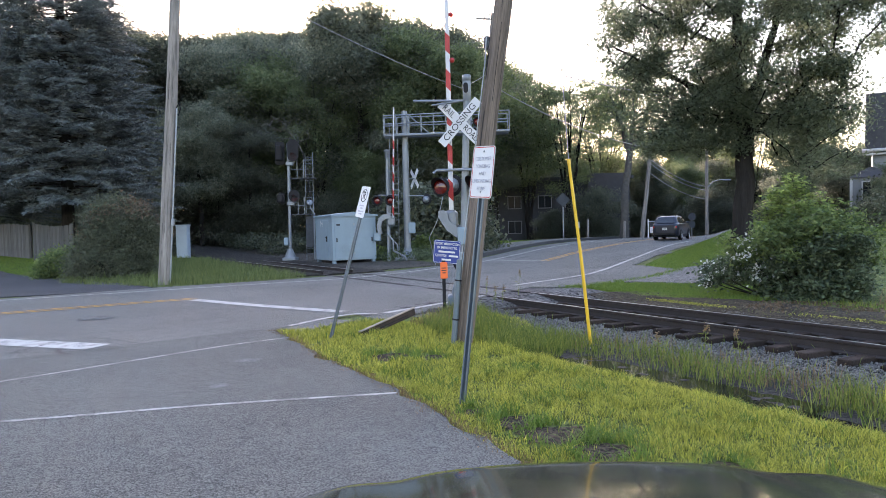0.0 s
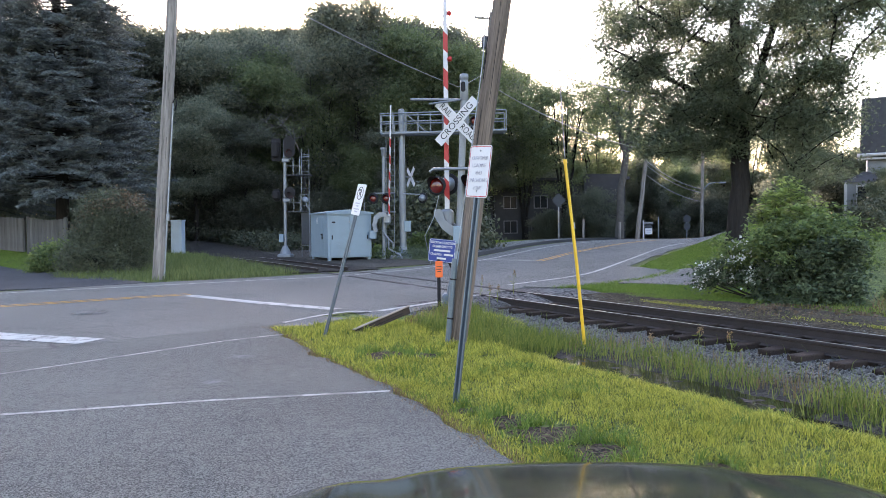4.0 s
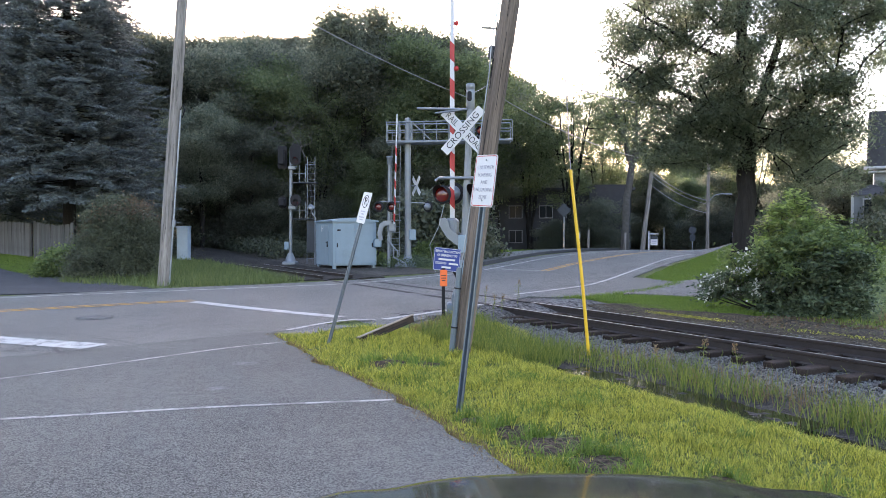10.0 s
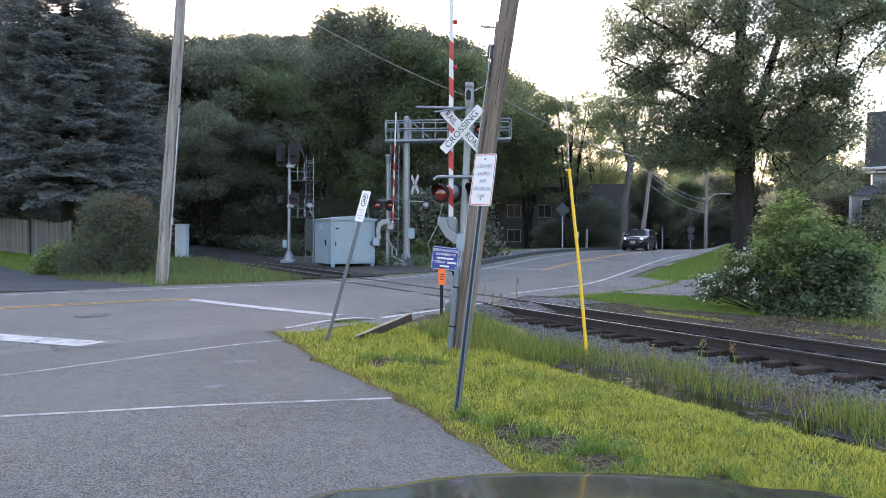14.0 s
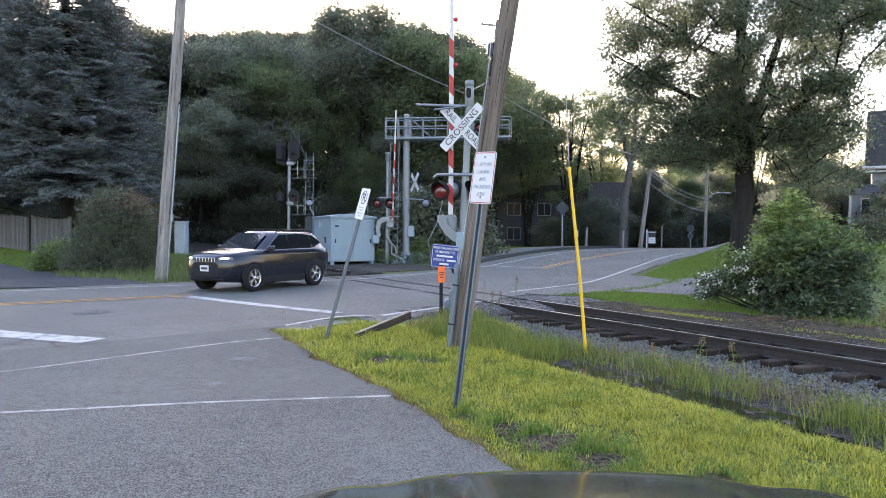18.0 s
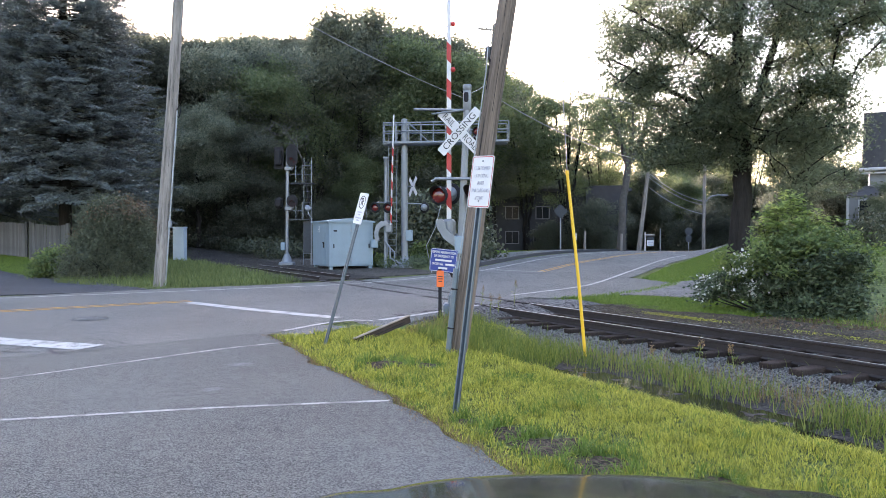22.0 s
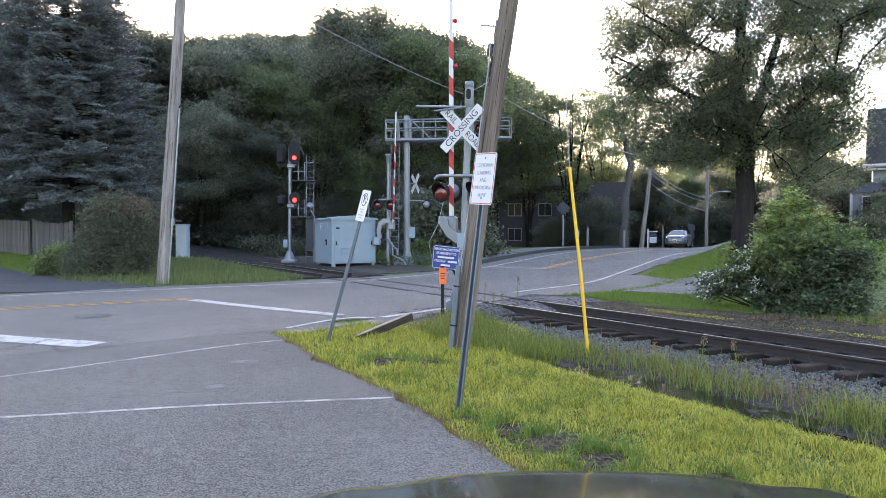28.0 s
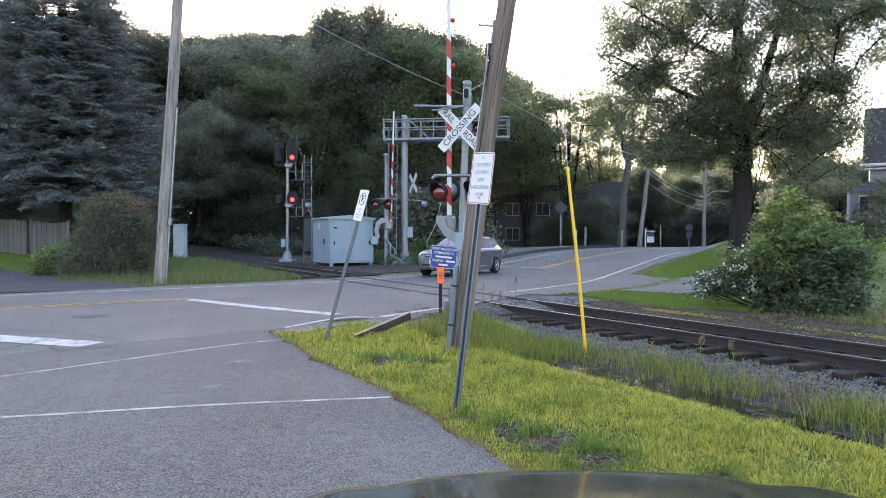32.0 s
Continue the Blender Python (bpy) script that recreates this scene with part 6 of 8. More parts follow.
def window(parent, x, y, z, w, h, turn=0.0, sashes=2, frame_mat=M_TRIM):
    """A window on a wall that faces -y before the turn."""
    m = Matrix.Translation((x, y, z)) @ pose(0, 0, 0, 0, 0, turn)
    f = Mesh()
    for sx in (-1, 1):
        f.box((0.08, 0.1, h + 0.16), (sx * (w / 2 + 0.04), -0.02, 0), m, 0.01)
    for sz in (-1, 1):
        f.box((w, 0.1, 0.08), (0, -0.02, sz * (h / 2 + 0.04)), m, 0.01)
    for i in range(1, sashes):
        f.box((0.05, 0.07, h), (-w / 2 + w * i / sashes, -0.015, 0), m)
    win = part("window", f, frame_mat, parent, "pale framed window")
    for i in range(sashes):
        part("pane", Mesh().box((w / sashes - 0.04, 0.02, h), (-w / 2 + w * (i + 0.5) / sashes, 0.0, 0), m), M_PANE, win)
    return win


def make_apartments():
    t = thing("apartment_building", "dark brown two-storey apartment block behind trees", "building", (12.0, 76.0, -0.5), -4)
    part("wall", Mesh().box((17.0, 9, 7.0), (-0.4, 4.5, 3.5)).box((4.4, 8, 7.6), (5.8, 3.4, 3.8)), M_SIDING, t, "dark brown boarded wall")
    part("roof", Mesh().box((17.8, 9.8, 0.35), (-0.4, 4.5, 7.15), bevel=0.05), M_ROOF, t)
    for x, z, s in ((-6.8, 2.2, 2), (-4.3, 2.0, 2), (-1.6, 2.2, 1), (0.4, 2.2, 2), (-4.3, 4.7, 2), (-6.8, 4.7, 2), (-1.0, 4.7, 2), (1.6, 4.7, 1), (3.0, 2.2, 2)):
        window(t, x, -0.02, z, 1.35 if s == 2 else 0.7, 1.25, 0, s, M_FRAME)
    for x in (-8.4, -6.0, -3.1, 0.0, 3.6):
        part("board", Mesh().box((0.12, 0.05, 6.9), (x, -0.03, 3.5)), M_SIDING, t)
    window(t, 4.9, -0.62, 3.4, 0.8, 2.0, 0, 1, M_FRAME)
    part("door", Mesh().box((1.0, 0.06, 2.05), (7.0, -0.62, 1.6), bevel=0.02), M_BLACK, t)


make_apartments()


def make_house():
    t = thing("white_trimmed_house", "grey clapboard house with white trim and bay window", "house", (29.75, 44.0, 0.9), -31)
    part("wall", Mesh().box((7.0, 9, 5.2), (1.2, 4.5, 2.6)), M_GREYSIDE, t, "grey clapboard wall")
    for i in range(34):
        part("clapboard", Mesh().box((7.02, 0.03, 0.14), (1.2, -0.01, 0.1 + 0.15 * i)), M_GREYSIDE, t)
    part("roof", Mesh().slab([(-2.75, 5.0), (5.2, 5.0), (5.1, 8.7), (-2.65, 8.7)], 0.3, Matrix.Translation((0, -0.1, 0)) @ UP), M_ROOF, t, "dark shingled upper gable")
    part("cornice", Mesh().box((8.2, 0.5, 0.2), (1.2, -0.2, 5.05), bevel=0.05).box((8.0, 0.35, 0.12), (1.2, -0.15, 4.8), bevel=0.03), M_TRIM, t, "white cornice board")
    b = part("bay_window", Mesh().box((1.9, 1.4, 2.9), (-2.55, -0.2, 1.85)), M_GREYSIDE, t, "grey bay with white framed windows")
    for x, y in ((-3.5, -0.9), (-1.6, -0.9), (-3.5, 0.5)):
        part("corner_board", Mesh().box((0.16, 0.16, 2.9), (x, y, 1.86), bevel=0.01), M_TRIM, b)
    part("bay_roof", Mesh().add([(-3.7, -1.1, 3.3), (-1.4, -1.1, 3.3), (-1.4, 0.7, 3.3), (-3.7, 0.7, 3.3), (-2.5, -0.1, 4.0), (-1.6, 0.2, 4.0)], [(0, 1, 5, 4), (1, 2, 5), (2, 3, 4, 5), (3, 0, 4), (0, 3, 2, 1)]), M_ROOF, b)
    window(t, -2.5, -0.93, 2.2, 0.7, 1.6, 0, 1)
    window(t, -3.52, -0.2, 2.2, 0.7, 1.6, -90, 1)
    window(t, 0.6, -0.05, 2.4, 0.8, 1.5, 0, 1)


make_house()


def make_small_signs():
    t = thing("warning_sign", "grey back of a diamond warning sign", "sign", (9.9, 58.0, 0.42))
    part("post", Mesh().box((0.08, 0.06, 3.4), (0, 0.03, 1.5)), M_GALV, t)
    part("sign_plate", Mesh().slab(rounded(0.85, 0.85, 0.05), 0.02, Matrix.Translation((0, -0.02, 3.3)) @ pose(0, 0, 0, 0, 45, 0) @ UP), M_DARKSTEEL, t, "bare grey diamond plate")
    t = thing("yard_sign_post", "white yard sign hanging on a white post", "sign", (17.6, 60.2, 0.3))
    part("post", Mesh().box((0.1, 0.1, 1.75), (0, 0, 0.8)), M_WHITE, t)
    part("arm", Mesh().box((0.85, 0.08, 0.08), (0.4, 0, 1.45)), M_WHITE, t)
    part("sign_plate", Mesh().box((0.6, 0.03, 0.75), (0.45, 0, 0.85)), M_WHITE, t)
    part("sign_rider", Mesh().box((0.6, 0.035, 0.32), (0.45, -0.004, 1.14), bevel=0.01), M_DARKSTEEL, t, "dark upper panel")
    part("printed_bar", Mesh().box((0.4, 0.005, 0.06), (0.45, -0.02, 0.8)).box((0.35, 0.005, 0.05), (0.45, -0.02, 0.65)), M_FADED, t)
    t = thing("stop_sign", "grey back of a round-cornered sign on a post", "sign", (22.9, 64.5, -0.2))
    part("post", Mesh().box((0.07, 0.05, 2.6), (0, 0.03, 1.2)), M_GALV, t)
    part("sign_plate", Mesh().slab([(0.36 * math.cos(radians(22.5 + 45 * k)), 0.36 * math.sin(radians(22.5 + 45 * k))) for k in range(8)], 0.02, Matrix.Translation((0, -0.02, 2.3)) @ UP), M_DARKSTEEL, t)
    part("lower_plate", Mesh().slab(rounded(0.5, 0.6, 0.04), 0.02, Matrix.Translation((0, -0.02, 1.6)) @ UP), M_DARKSTEEL, t)
    for x, y, h, r in ((13.0, 60.0, 1.75, 0.11), (16.2, 60.5, 1.5, 0.12)):
        t = thing("wooden_post", "short weathered wooden post at the road's end", "post", (x - 1.0, y - 1.5, 0.35), 0, "short posts")
        part("post", Mesh().pipe([(0, 0, -0.2), (0.05, 0, h)], [r, r * 0.9], 8), M_WOOD, t)
    t = thing("notice_board", "small white notice beside a post", "sign", (11.15, 58.3, 0.4))
    part("post", Mesh().box((0.06, 0.06, 1.6), (0, 0.03, 0.7)), M_WOOD, t)
    part("sign_plate", Mesh().box((0.3, 0.02, 0.55), (0, -0.02, 1.2)), M_WHITE, t)
    t = thing("thin_post", "thin grey metal post near the crest", "post", (19.0, 60.5, 0.1))
    part("post", Mesh().tube((0, 0, 0), (0, 0, 2.2), 0.05, n=8), M_GALV, t)


make_small_signs()


# ---- kerb, pavement, drive and strips ----
def make_strips():
    sheet(([(0.9, 33.8), (1.5, 35.4), (2.6, 38.5), (5.9, 46.3), (9.2, 52.3), (14, 58.5), (24, 69.5)], [(-0.6, 35.5), (-0.2, 38.0), (1.9, 42.5), (5.0, 49.5), (8.4, 55.0), (12.8, 60.5), (22.6, 71)]), 0.13, M_ROAD, "pavement", "grey asphalt pavement beside the road", "pavement", 60, 5)
    curb = even([(1.0, 33.6), (1.6, 35.3), (2.75, 38.4), (6.0, 46.2), (9.3, 52.2), (14.1, 58.4), (24.1, 69.4)], 60)
    g = Mesh()
    prof = [(-0.12, -0.1), (-0.1, 0.15), (0.02, 0.16), (0.06, 0.13), (0.1, -0.1)]
    verts, n = [], len(prof)
    for i, p in enumerate(curb):
        d = (curb[min(i + 1, 59)] - curb[max(i - 1, 0)]).normalized()
        s = Vector((d.y, -d.x, 0))
        verts += [(p.x + s.x * o, p.y + s.y * o, land(p.x, p.y) + z) for o, z in prof]
    g.add(verts, [(i * n + k, i * n + k + 1, (i + 1) * n + k + 1, (i + 1) * n + k) for i in range(59) for k in range(n - 1)], True)
    solid("kerb", g, M_TARRED, "dark asphalt kerb along the pavement", "kerb", "structure")
    sheet(([(6.0, 21.0), (7.6, 23.7), (9.0, 24.4), (11, 24.8), (13.5, 24.6)], [(5.0, 19.5), (6.2, 19.0), (7.6, 19.1), (10, 20.4), (13.5, 22.3)]), 0.02, M_GRAVEL, "gravel_drive", "pale gravel drive beside the road", "driveway", 40, 6, 0.02)
    sheet((q_line(2.4, -14, 7.8), q_line(4.0, -14, 7.2)), 0.01, M_DIRT, "cinder_strip", "dark cinder strip beside the track", "ground cover", 60, 4, 0.03)
    sheet(([(2.2, 18.7), (3.6, 20.6), (4.9, 22.6), (6.3, 25.2), (7.2, 27.2)], [(2.9, 18.3), (4.0, 18.9), (5.9, 20.7), (7.9, 23.8), (7.7, 26.6)]), 0.012, M_ROAD, "drive_apron", "asphalt apron between road and drive", "driveway", 24, 6)


M_TARRED = mat("tarred_kerb", (0.024, 0.024, 0.025), 0.9, vary=0.3, scale=3, fine=40, bump=0.5)
make_strips()


# ---- vehicles ----
def paint(name, base, rough=0.25, metal=0.5):
    return mat(name, base, rough, metal, 0.06, 2, 300, 0.0, coat=0.45, spec=0.4)


M_DARKCAR = mat("dark_blue_black_car_paint", (0.008, 0.009, 0.016), 0.2, 0.0, 0.06, 2, 300, 0.0, coat=0.35, spec=0.4)
M_NAVYCAR = paint("dark_navy_car_paint", (0.012, 0.016, 0.03), 0.3, 0.3)
M_SILVERCAR = paint("silver_blue_car_paint", (0.115, 0.128, 0.15), 0.3, 0.5)
M_CLAD = mat("black_plastic_cladding", (0.012, 0.012, 0.014), 0.6, spec=0.2, vary=0.15, scale=4, fine=60, bump=0.1)
M_CARGLASS = glass_mat("tinted_car_glass", (0.02, 0.024, 0.028), 0.03)
M_SIDEGLASS = mat("privacy_car_glass", (0.008, 0.009, 0.011), 0.12, 0.0, 0.1, 2, 9, 0.0, spec=0.22)
M_TYRE = mat("tyre_rubber", (0.013, 0.013, 0.013), 0.85, spec=0.2, vary=0.2, scale=9, fine=60, bump=0.3)
M_CHROME = mat("bright_alloy", (0.6, 0.61, 0.63), 0.25, 0.95, vary=0.05, bump=0.0)
M_HEAD = mat("lit_headlamp", (0.9, 0.95, 1.0), 0.1, vary=0.02, bump=0, glow=14.0)
M_HEADDIM = mat("headlamp_glass", (0.6, 0.65, 0.7), 0.1, vary=0.05, bump=0, coat=1.0, glow=0.15)
M_LAMPGLASS = mat("smoked_headlamp_glass", (0.12, 0.13, 0.15), 0.1, vary=0.1, bump=0, coat=0.6)
M_TAIL = mat("tail_lamp_red", (0.35, 0.012, 0.012), 0.2, vary=0.1, bump=0, coat=1.0)
M_HOODPAINT = mat("dark_olive_car_paint", (0.06, 0.064, 0.044), 0.12, 0.3, 0.3, 3, 200, 0.0, coat=0.2, spec=0.45)


def loft(stations, across):
    """Skin over closed rings of equal length."""
    n = len(stations[0])
    g = Mesh()
    g.add([p for s in stations for p in s], [(i * n + k, i * n + (k + 1) % n, (i + 1) * n + (k + 1) % n, (i + 1) * n + k) for i in range(len(stations) - 1) for k in range(n)], True)
    g.add(stations[0], [tuple(range(n))])
    g.add(stations[-1], [tuple(reversed(range(n)))])
    return g


def ring(x, zl, wl, zm, wm, zt, wt, crown):
    half = [(x, wl * 0.5, zl - 0.01), (x, wl, zl), (x, wm * 0.985, zl + (zm - zl) * 0.35), (x, wm, zm), (x, wm * 0.985, zm + (zt - zm) * 0.6), (x, wt + 0.03, zt - 0.025), (x, wt - 0.05, zt + 0.005), (x, wt * 0.5, zt + crown * 0.8)]
    return half + [(x, 0, zt + crown)] + [(a, -b, c) for a, b, c in reversed(half)] + [(x, 0, zl - 0.01)]


WHEELS = {}


def car_wheel(parent, x, y, r, side):
    w = part("wheel", Mesh().lathe([(r * 0.66, -0.1), (r * 0.93, -0.11), (r, -0.085), (r, 0.085), (r * 0.93, 0.11), (r * 0.66, 0.1)], pose(0, 0, 0, 90, 0, 0), 28, False), M_TYRE, parent, "black tyre on a bright alloy rim")
    w.matrix_basis = pose(x, y, r)
    o = -side
    part("rim", Mesh().lathe([(r * 0.67, 0.06), (r * 0.69, 0.1), (r * 0.63, 0.1), (r * 0.6, 0.04)], pose(0, 0, 0, 90 * o, 0, 0), 28, False), M_CHROME, w)
    part("hub", Mesh().lathe([(r * 0.64, 0.02), (r * 0.2, 0.02), (0, 0.03)], pose(0, 0, 0, 90 * o, 0, 0), 24), M_BLACK, w)
    for k in range(5):
        a = 72 * k
        for d in (-9, 9):
            part("spoke", Mesh().box((r * 0.6, 0.03, r * 0.085), (r * 0.34, side * 0.08, 0), pose(0, 0, 0, 0, a + d, 0)), M_CHROME, w)
    part("centre_cap", Mesh().lathe([(r * 0.14, 0.06), (r * 0.13, 0.11), (0, 0.115)], pose(0, 0, 0, 90 * o, 0, 0), 14), M_CHROME, w)
    return w


def quad_panel(points, out, thick=0.012):
    """A thin glass panel over four or more points, pushed out along a direction."""
    o = Vector(out).normalized() * thick
    n = len(points)
    g = Mesh()
    g.add([tuple(Vector(p)) for p in points] + [tuple(Vector(p) + o) for p in points], [tuple(range(n, 2 * n)), tuple(reversed(range(n)))] + [(i, (i + 1) % n, n + (i + 1) % n, n + i) for i in range(n)])
    return g


def make_car(name, label, body_mat, L, W, Ht, wheel_r, base, lamps, clad=True, rack=False, slots=7):
    """A five-door car that faces +x, on its wheels at z = 0."""
    t = thing(name, label, "car")
    h, w = L / 2, W / 2
    k = Ht / 1.64
    wb = base / 2
    st = [ring(-h, .52 * k, w * .56, .76 * k, w * .7, 1.02 * k, w * .6, .0), ring(-h + .05, .42 * k, w * .72, .75 * k, w * .86, 1.08 * k, w * .78, .0), ring(-h + .15, .34 * k, w * .84, .74 * k, w * .945, 1.12 * k, w * .87, .005),
          ring(-h + .38, .27 * k, w * .92, .74 * k, w * .99, 1.15 * k, w * .92, .01), ring(-wb, .24 * k, w * .93, .74 * k, w, 1.15 * k, w * .94, .02), ring(-.2, .22 * k, w * .93, .74 * k, w * .985, 1.14 * k, w * .945, .02),
          ring(wb - .5, .22 * k, w * .93, .74 * k, w * .985, 1.13 * k, w * .93, .03), ring(wb, .24 * k, w * .93, .76 * k, w, 1.11 * k, w * .89, .05), ring(h - .62, .25 * k, w * .92, .74 * k, w * .99, 1.08 * k, w * .86, .05),
          ring(h - .36, .27 * k, w * .87, .71 * k, w * .955, 1.05 * k, w * .82, .045), ring(h - .2, .29 * k, w * .79, .68 * k, w * .89, 1.01 * k, w * .75, .035), ring(h - .09, .31 * k, w * .68, .66 * k, w * .79, .96 * k, w * .65, .02),
          ring(h - .03, .35 * k, w * .57, .64 * k, w * .67, .9 * k, w * .54, .01), ring(h, .42 * k, w * .45, .62 * k, w * .52, .8 * k, w * .42, .0)]
    part("body", loft(st, 0), body_mat, t, "glossy painted lower body")
    # cabin: rings from belt to roof
    zb, zr = 1.11 * k, Ht - .03
    xs_b = (-h + .12, wb - .28)
    xs_r = (-h + .55, wb - 1.08)

    def cabin(f, inset=0.0):
        x0 = xs_b[0] + (xs_r[0] - xs_b[0]) * f
        x1 = xs_b[1] + (xs_r[1] - xs_b[1]) * f
        y = w * (.93 - .21 * f) - inset
        z = zb + (zr - zb) * f
        c = .16
        return [(x1 + .1, 0, z), (x1 + .05, y * .6, z), (x1 - .05, y * .93, z), (x1 - c - .1, y, z), (x0 + c, y * .97, z), (x0 + .03, y * .85, z), (x0, 0, z),
                (x0 + .03, -y * .85, z), (x0 + c, -y * .97, z), (x1 - c - .1, -y, z), (x1 - .05, -y * .93, z), (x1 + .05, -y * .6, z)]
    rings = [cabin(0), cabin(.5), cabin(.9), [(a * 0.97 - 0.01, b * .93, zr) for a, b, _ in cabin(1)], [(a * 0.85 - 0.02, b * .7, Ht) for a, b, _ in cabin(1)]]
    part("cabin", loft(rings, 0), body_mat, t, "painted roof and pillars")

    def side(xa, f, s):
        y = w * (.93 - .21 * f) * .99
        return (xa, s * (y + 0.004), zb + (zr - zb) * f)
    x_f0, x_f1 = xs_b[1] - .32, xs_r[1] - .2
    for s in (-1, 1):
        mid, back = -.28, -1.28 * L / 4.4
        for a0, a1, b0, b1 in ((x_f0, x_f1 + .02, mid + .03, mid + .03), (mid - .03, mid - .03, back, back + .05)):
            pts = [side(a0, .07, s), side(a1, .86, s), side(b1, .86, s), side(b0, .07, s)]
            part("side_window", quad_panel(pts if s > 0 else pts[::-1], (0, s, .3)), M_SIDEGLASS, t)
        pts = [side(back - .05, .1, s), side(back, .84, s), side(xs_r[0] + .2, .8, s), side(xs_b[0] + .32, .35, s)]
        part("quarter_window", quad_panel(pts if s > 0 else pts[::-1], (0, s, .3)), M_SIDEGLASS, t)
        part("mirror", Mesh().box((.14, .2, .14), (x_f0 - .05, s * (w + .06), zb + .06), bevel=.04), body_mat, t)
        part("window_trim", Mesh().pipe([side(x_f0 + .05, .04, s), side(x_f1 + .04, .9, s), side(back, .93, s), side(xs_r[0] + .1, .84, s), side(xs_b[0] + .2, .3, s)], .009, 5), M_ALU, t)
        part("roof_rail", Mesh().pipe([(xs_r[1] - .15, s * w * .66, Ht - .02), (xs_r[1] - .3, s * w * .66, Ht + .04), (xs_r[0] + .3, s * w * .66, Ht + .04), (xs_r[0] + .12, s * w * .66, Ht - .02)], .018, 6), M_BLACK, t)
        for x in (mid + .2, back + .15):
            part("door_handle", Mesh().box((.18, .03, .03), (x, s * (w * .99), zb - .12), bevel=.01), body_mat, t)
        part("sill", Mesh().box((base - 2 * wheel_r - .08, .05, .2 * k), (0, s * (w * .95), .3 * k), bevel=.03), M_CLAD if clad else body_mat, t)
        for x in (-wb, wb):
            arch = Mesh()
            n = 14
            arch.add([(x + rr * math.cos(math.pi * i / n), s * (w + yy), wheel_r + rr * math.sin(math.pi * i / n)) for rr, yy in ((wheel_r + .085, -.02), (wheel_r + .08, .006), (wheel_r + .03, .008), (wheel_r + .03, -.12)) for i in range(n + 1)],
                     [(j * (n + 1) + i, j * (n + 1) + i + 1, (j + 1) * (n + 1) + i + 1, (j + 1) * (n + 1) + i) for j in range(3) for i in range(n)], True)
            part("wheel_arch", arch, M_CLAD if clad else body_mat, t)
            part("wheel_well", Mesh().lathe([(wheel_r + .05, .0), (wheel_r + .05, .012), (0, .012)], Matrix.Translation((x, s * (w - .005), wheel_r + .02)) @ pose(0, 0, 0, -90 * s, 0, 0), 24), M_BLACK, t)
            WHEELS.setdefault(name, []).append((car_wheel(t, x, s * (w - .06), wheel_r, s), (x, s * (w - .06), wheel_r)))
        m = Matrix.Translation((h - .175, s * w * .665, .9 * k)) @ pose(0, 0, 0, 0, 0, s * 30)
        lamp = part("headlamp", Mesh().slab([(-.19, -.055), (.17, -.035), (.21, .03), (.1, .055), (-.19, .035)] if s > 0 else [(.19, -.055), (.19, .035), (-.1, .055), (-.21, .03), (-.17, -.035)], .16, m @ pose(0, 0, 0, 90, 0, 90)), M_LAMPGLASS, t, "swept-back headlamp")
        part("running_light", Mesh().box((.17, .2 if lamps is M_HEAD else .12, .022 if lamps is M_HEAD else .05), (.006, s * (-.03 if lamps is M_HEAD else .02), .012), m, .006), lamps, lamp, "white running light")
        part("fog_lamp", Mesh().box((.1, .15, .05), (h - .12, s * w * .64, .5 * k), pose(0, 0, 0, 0, 0, 0), .015), M_CHROME if clad else M_BLACK, t)
        part("tail_lamp", Mesh().box((.2, .3, .16), (-h + .13, s * w * .72, .9 * k), bevel=.03), M_TAIL, t, "red tail lamp")
    # glass front and back
    def front(f, s):
        return (xs_b[1] + (xs_r[1] - xs_b[1]) * f + .085, s * w * (.93 - .21 * f) * .8, zb + (zr - zb) * f)
    part("windscreen", quad_panel([front(.04, -1), front(.04, 1), front(.93, 1), front(.93, -1)], (1, 0, .8), .02), M_CARGLASS, t, "sloping windscreen")

    def rear(f, s):
        return (xs_b[0] + (xs_r[0] - xs_b[0]) * f - .015, s * w * (.93 - .21 * f) * .78, zb + (zr - zb) * f)
    part("rear_window", quad_panel([rear(.12, 1), rear(.12, -1), rear(.85, -1), rear(.85, 1)], (-1, 0, .4), .02), M_CARGLASS, t)
    part("grille", Mesh().box((.1, W * .44, .13 * k), (h - .045, 0, .87 * k), bevel=.03), M_BLACK, t, "black radiator grille")
    for i in range(slots):
        y = (i - 3) * W * .06
        slot = part("grille_ring", Mesh().box((.03, .088, .118 * k), (h + .0, y, .87 * k), bevel=.012), M_CHROME, t, "bright grille ring")
        part("grille_slot", Mesh().box((.012, .062, .09 * k), (h + .012, y, .87 * k), bevel=.004), M_BLACK, slot)
    if not slots:
        part("grille_bar", Mesh().box((.03, W * .4, .02), (h + .0, 0, .88 * k), bevel=.008), M_CHROME, t)
        part("badge", Mesh().lathe([(.06, 0), (.055, .012), (0, .016)], Matrix.Translation((h + .01, 0, .885 * k)) @ pose(0, 0, 0, 0, 90, 0) @ Matrix.Diagonal((.6, 1, 1, 1)), 16), M_CHROME, t, "plain bright oval badge")
    part("lower_intake", Mesh().box((.1, W * .56, .13 * k), (h - .04, 0, .5 * k), bevel=.03), M_BLACK, t)
    part("front_bumper", Mesh().box((.16, W * .66, .1 * k), (h - .1, 0, .36 * k), bevel=.04), M_CLAD if clad else body_mat, t)
    part("rear_bumper", Mesh().box((.2, W * .82, .24 * k), (-h + .1, 0, .45 * k), bevel=.06), M_CLAD if clad else body_mat, t)
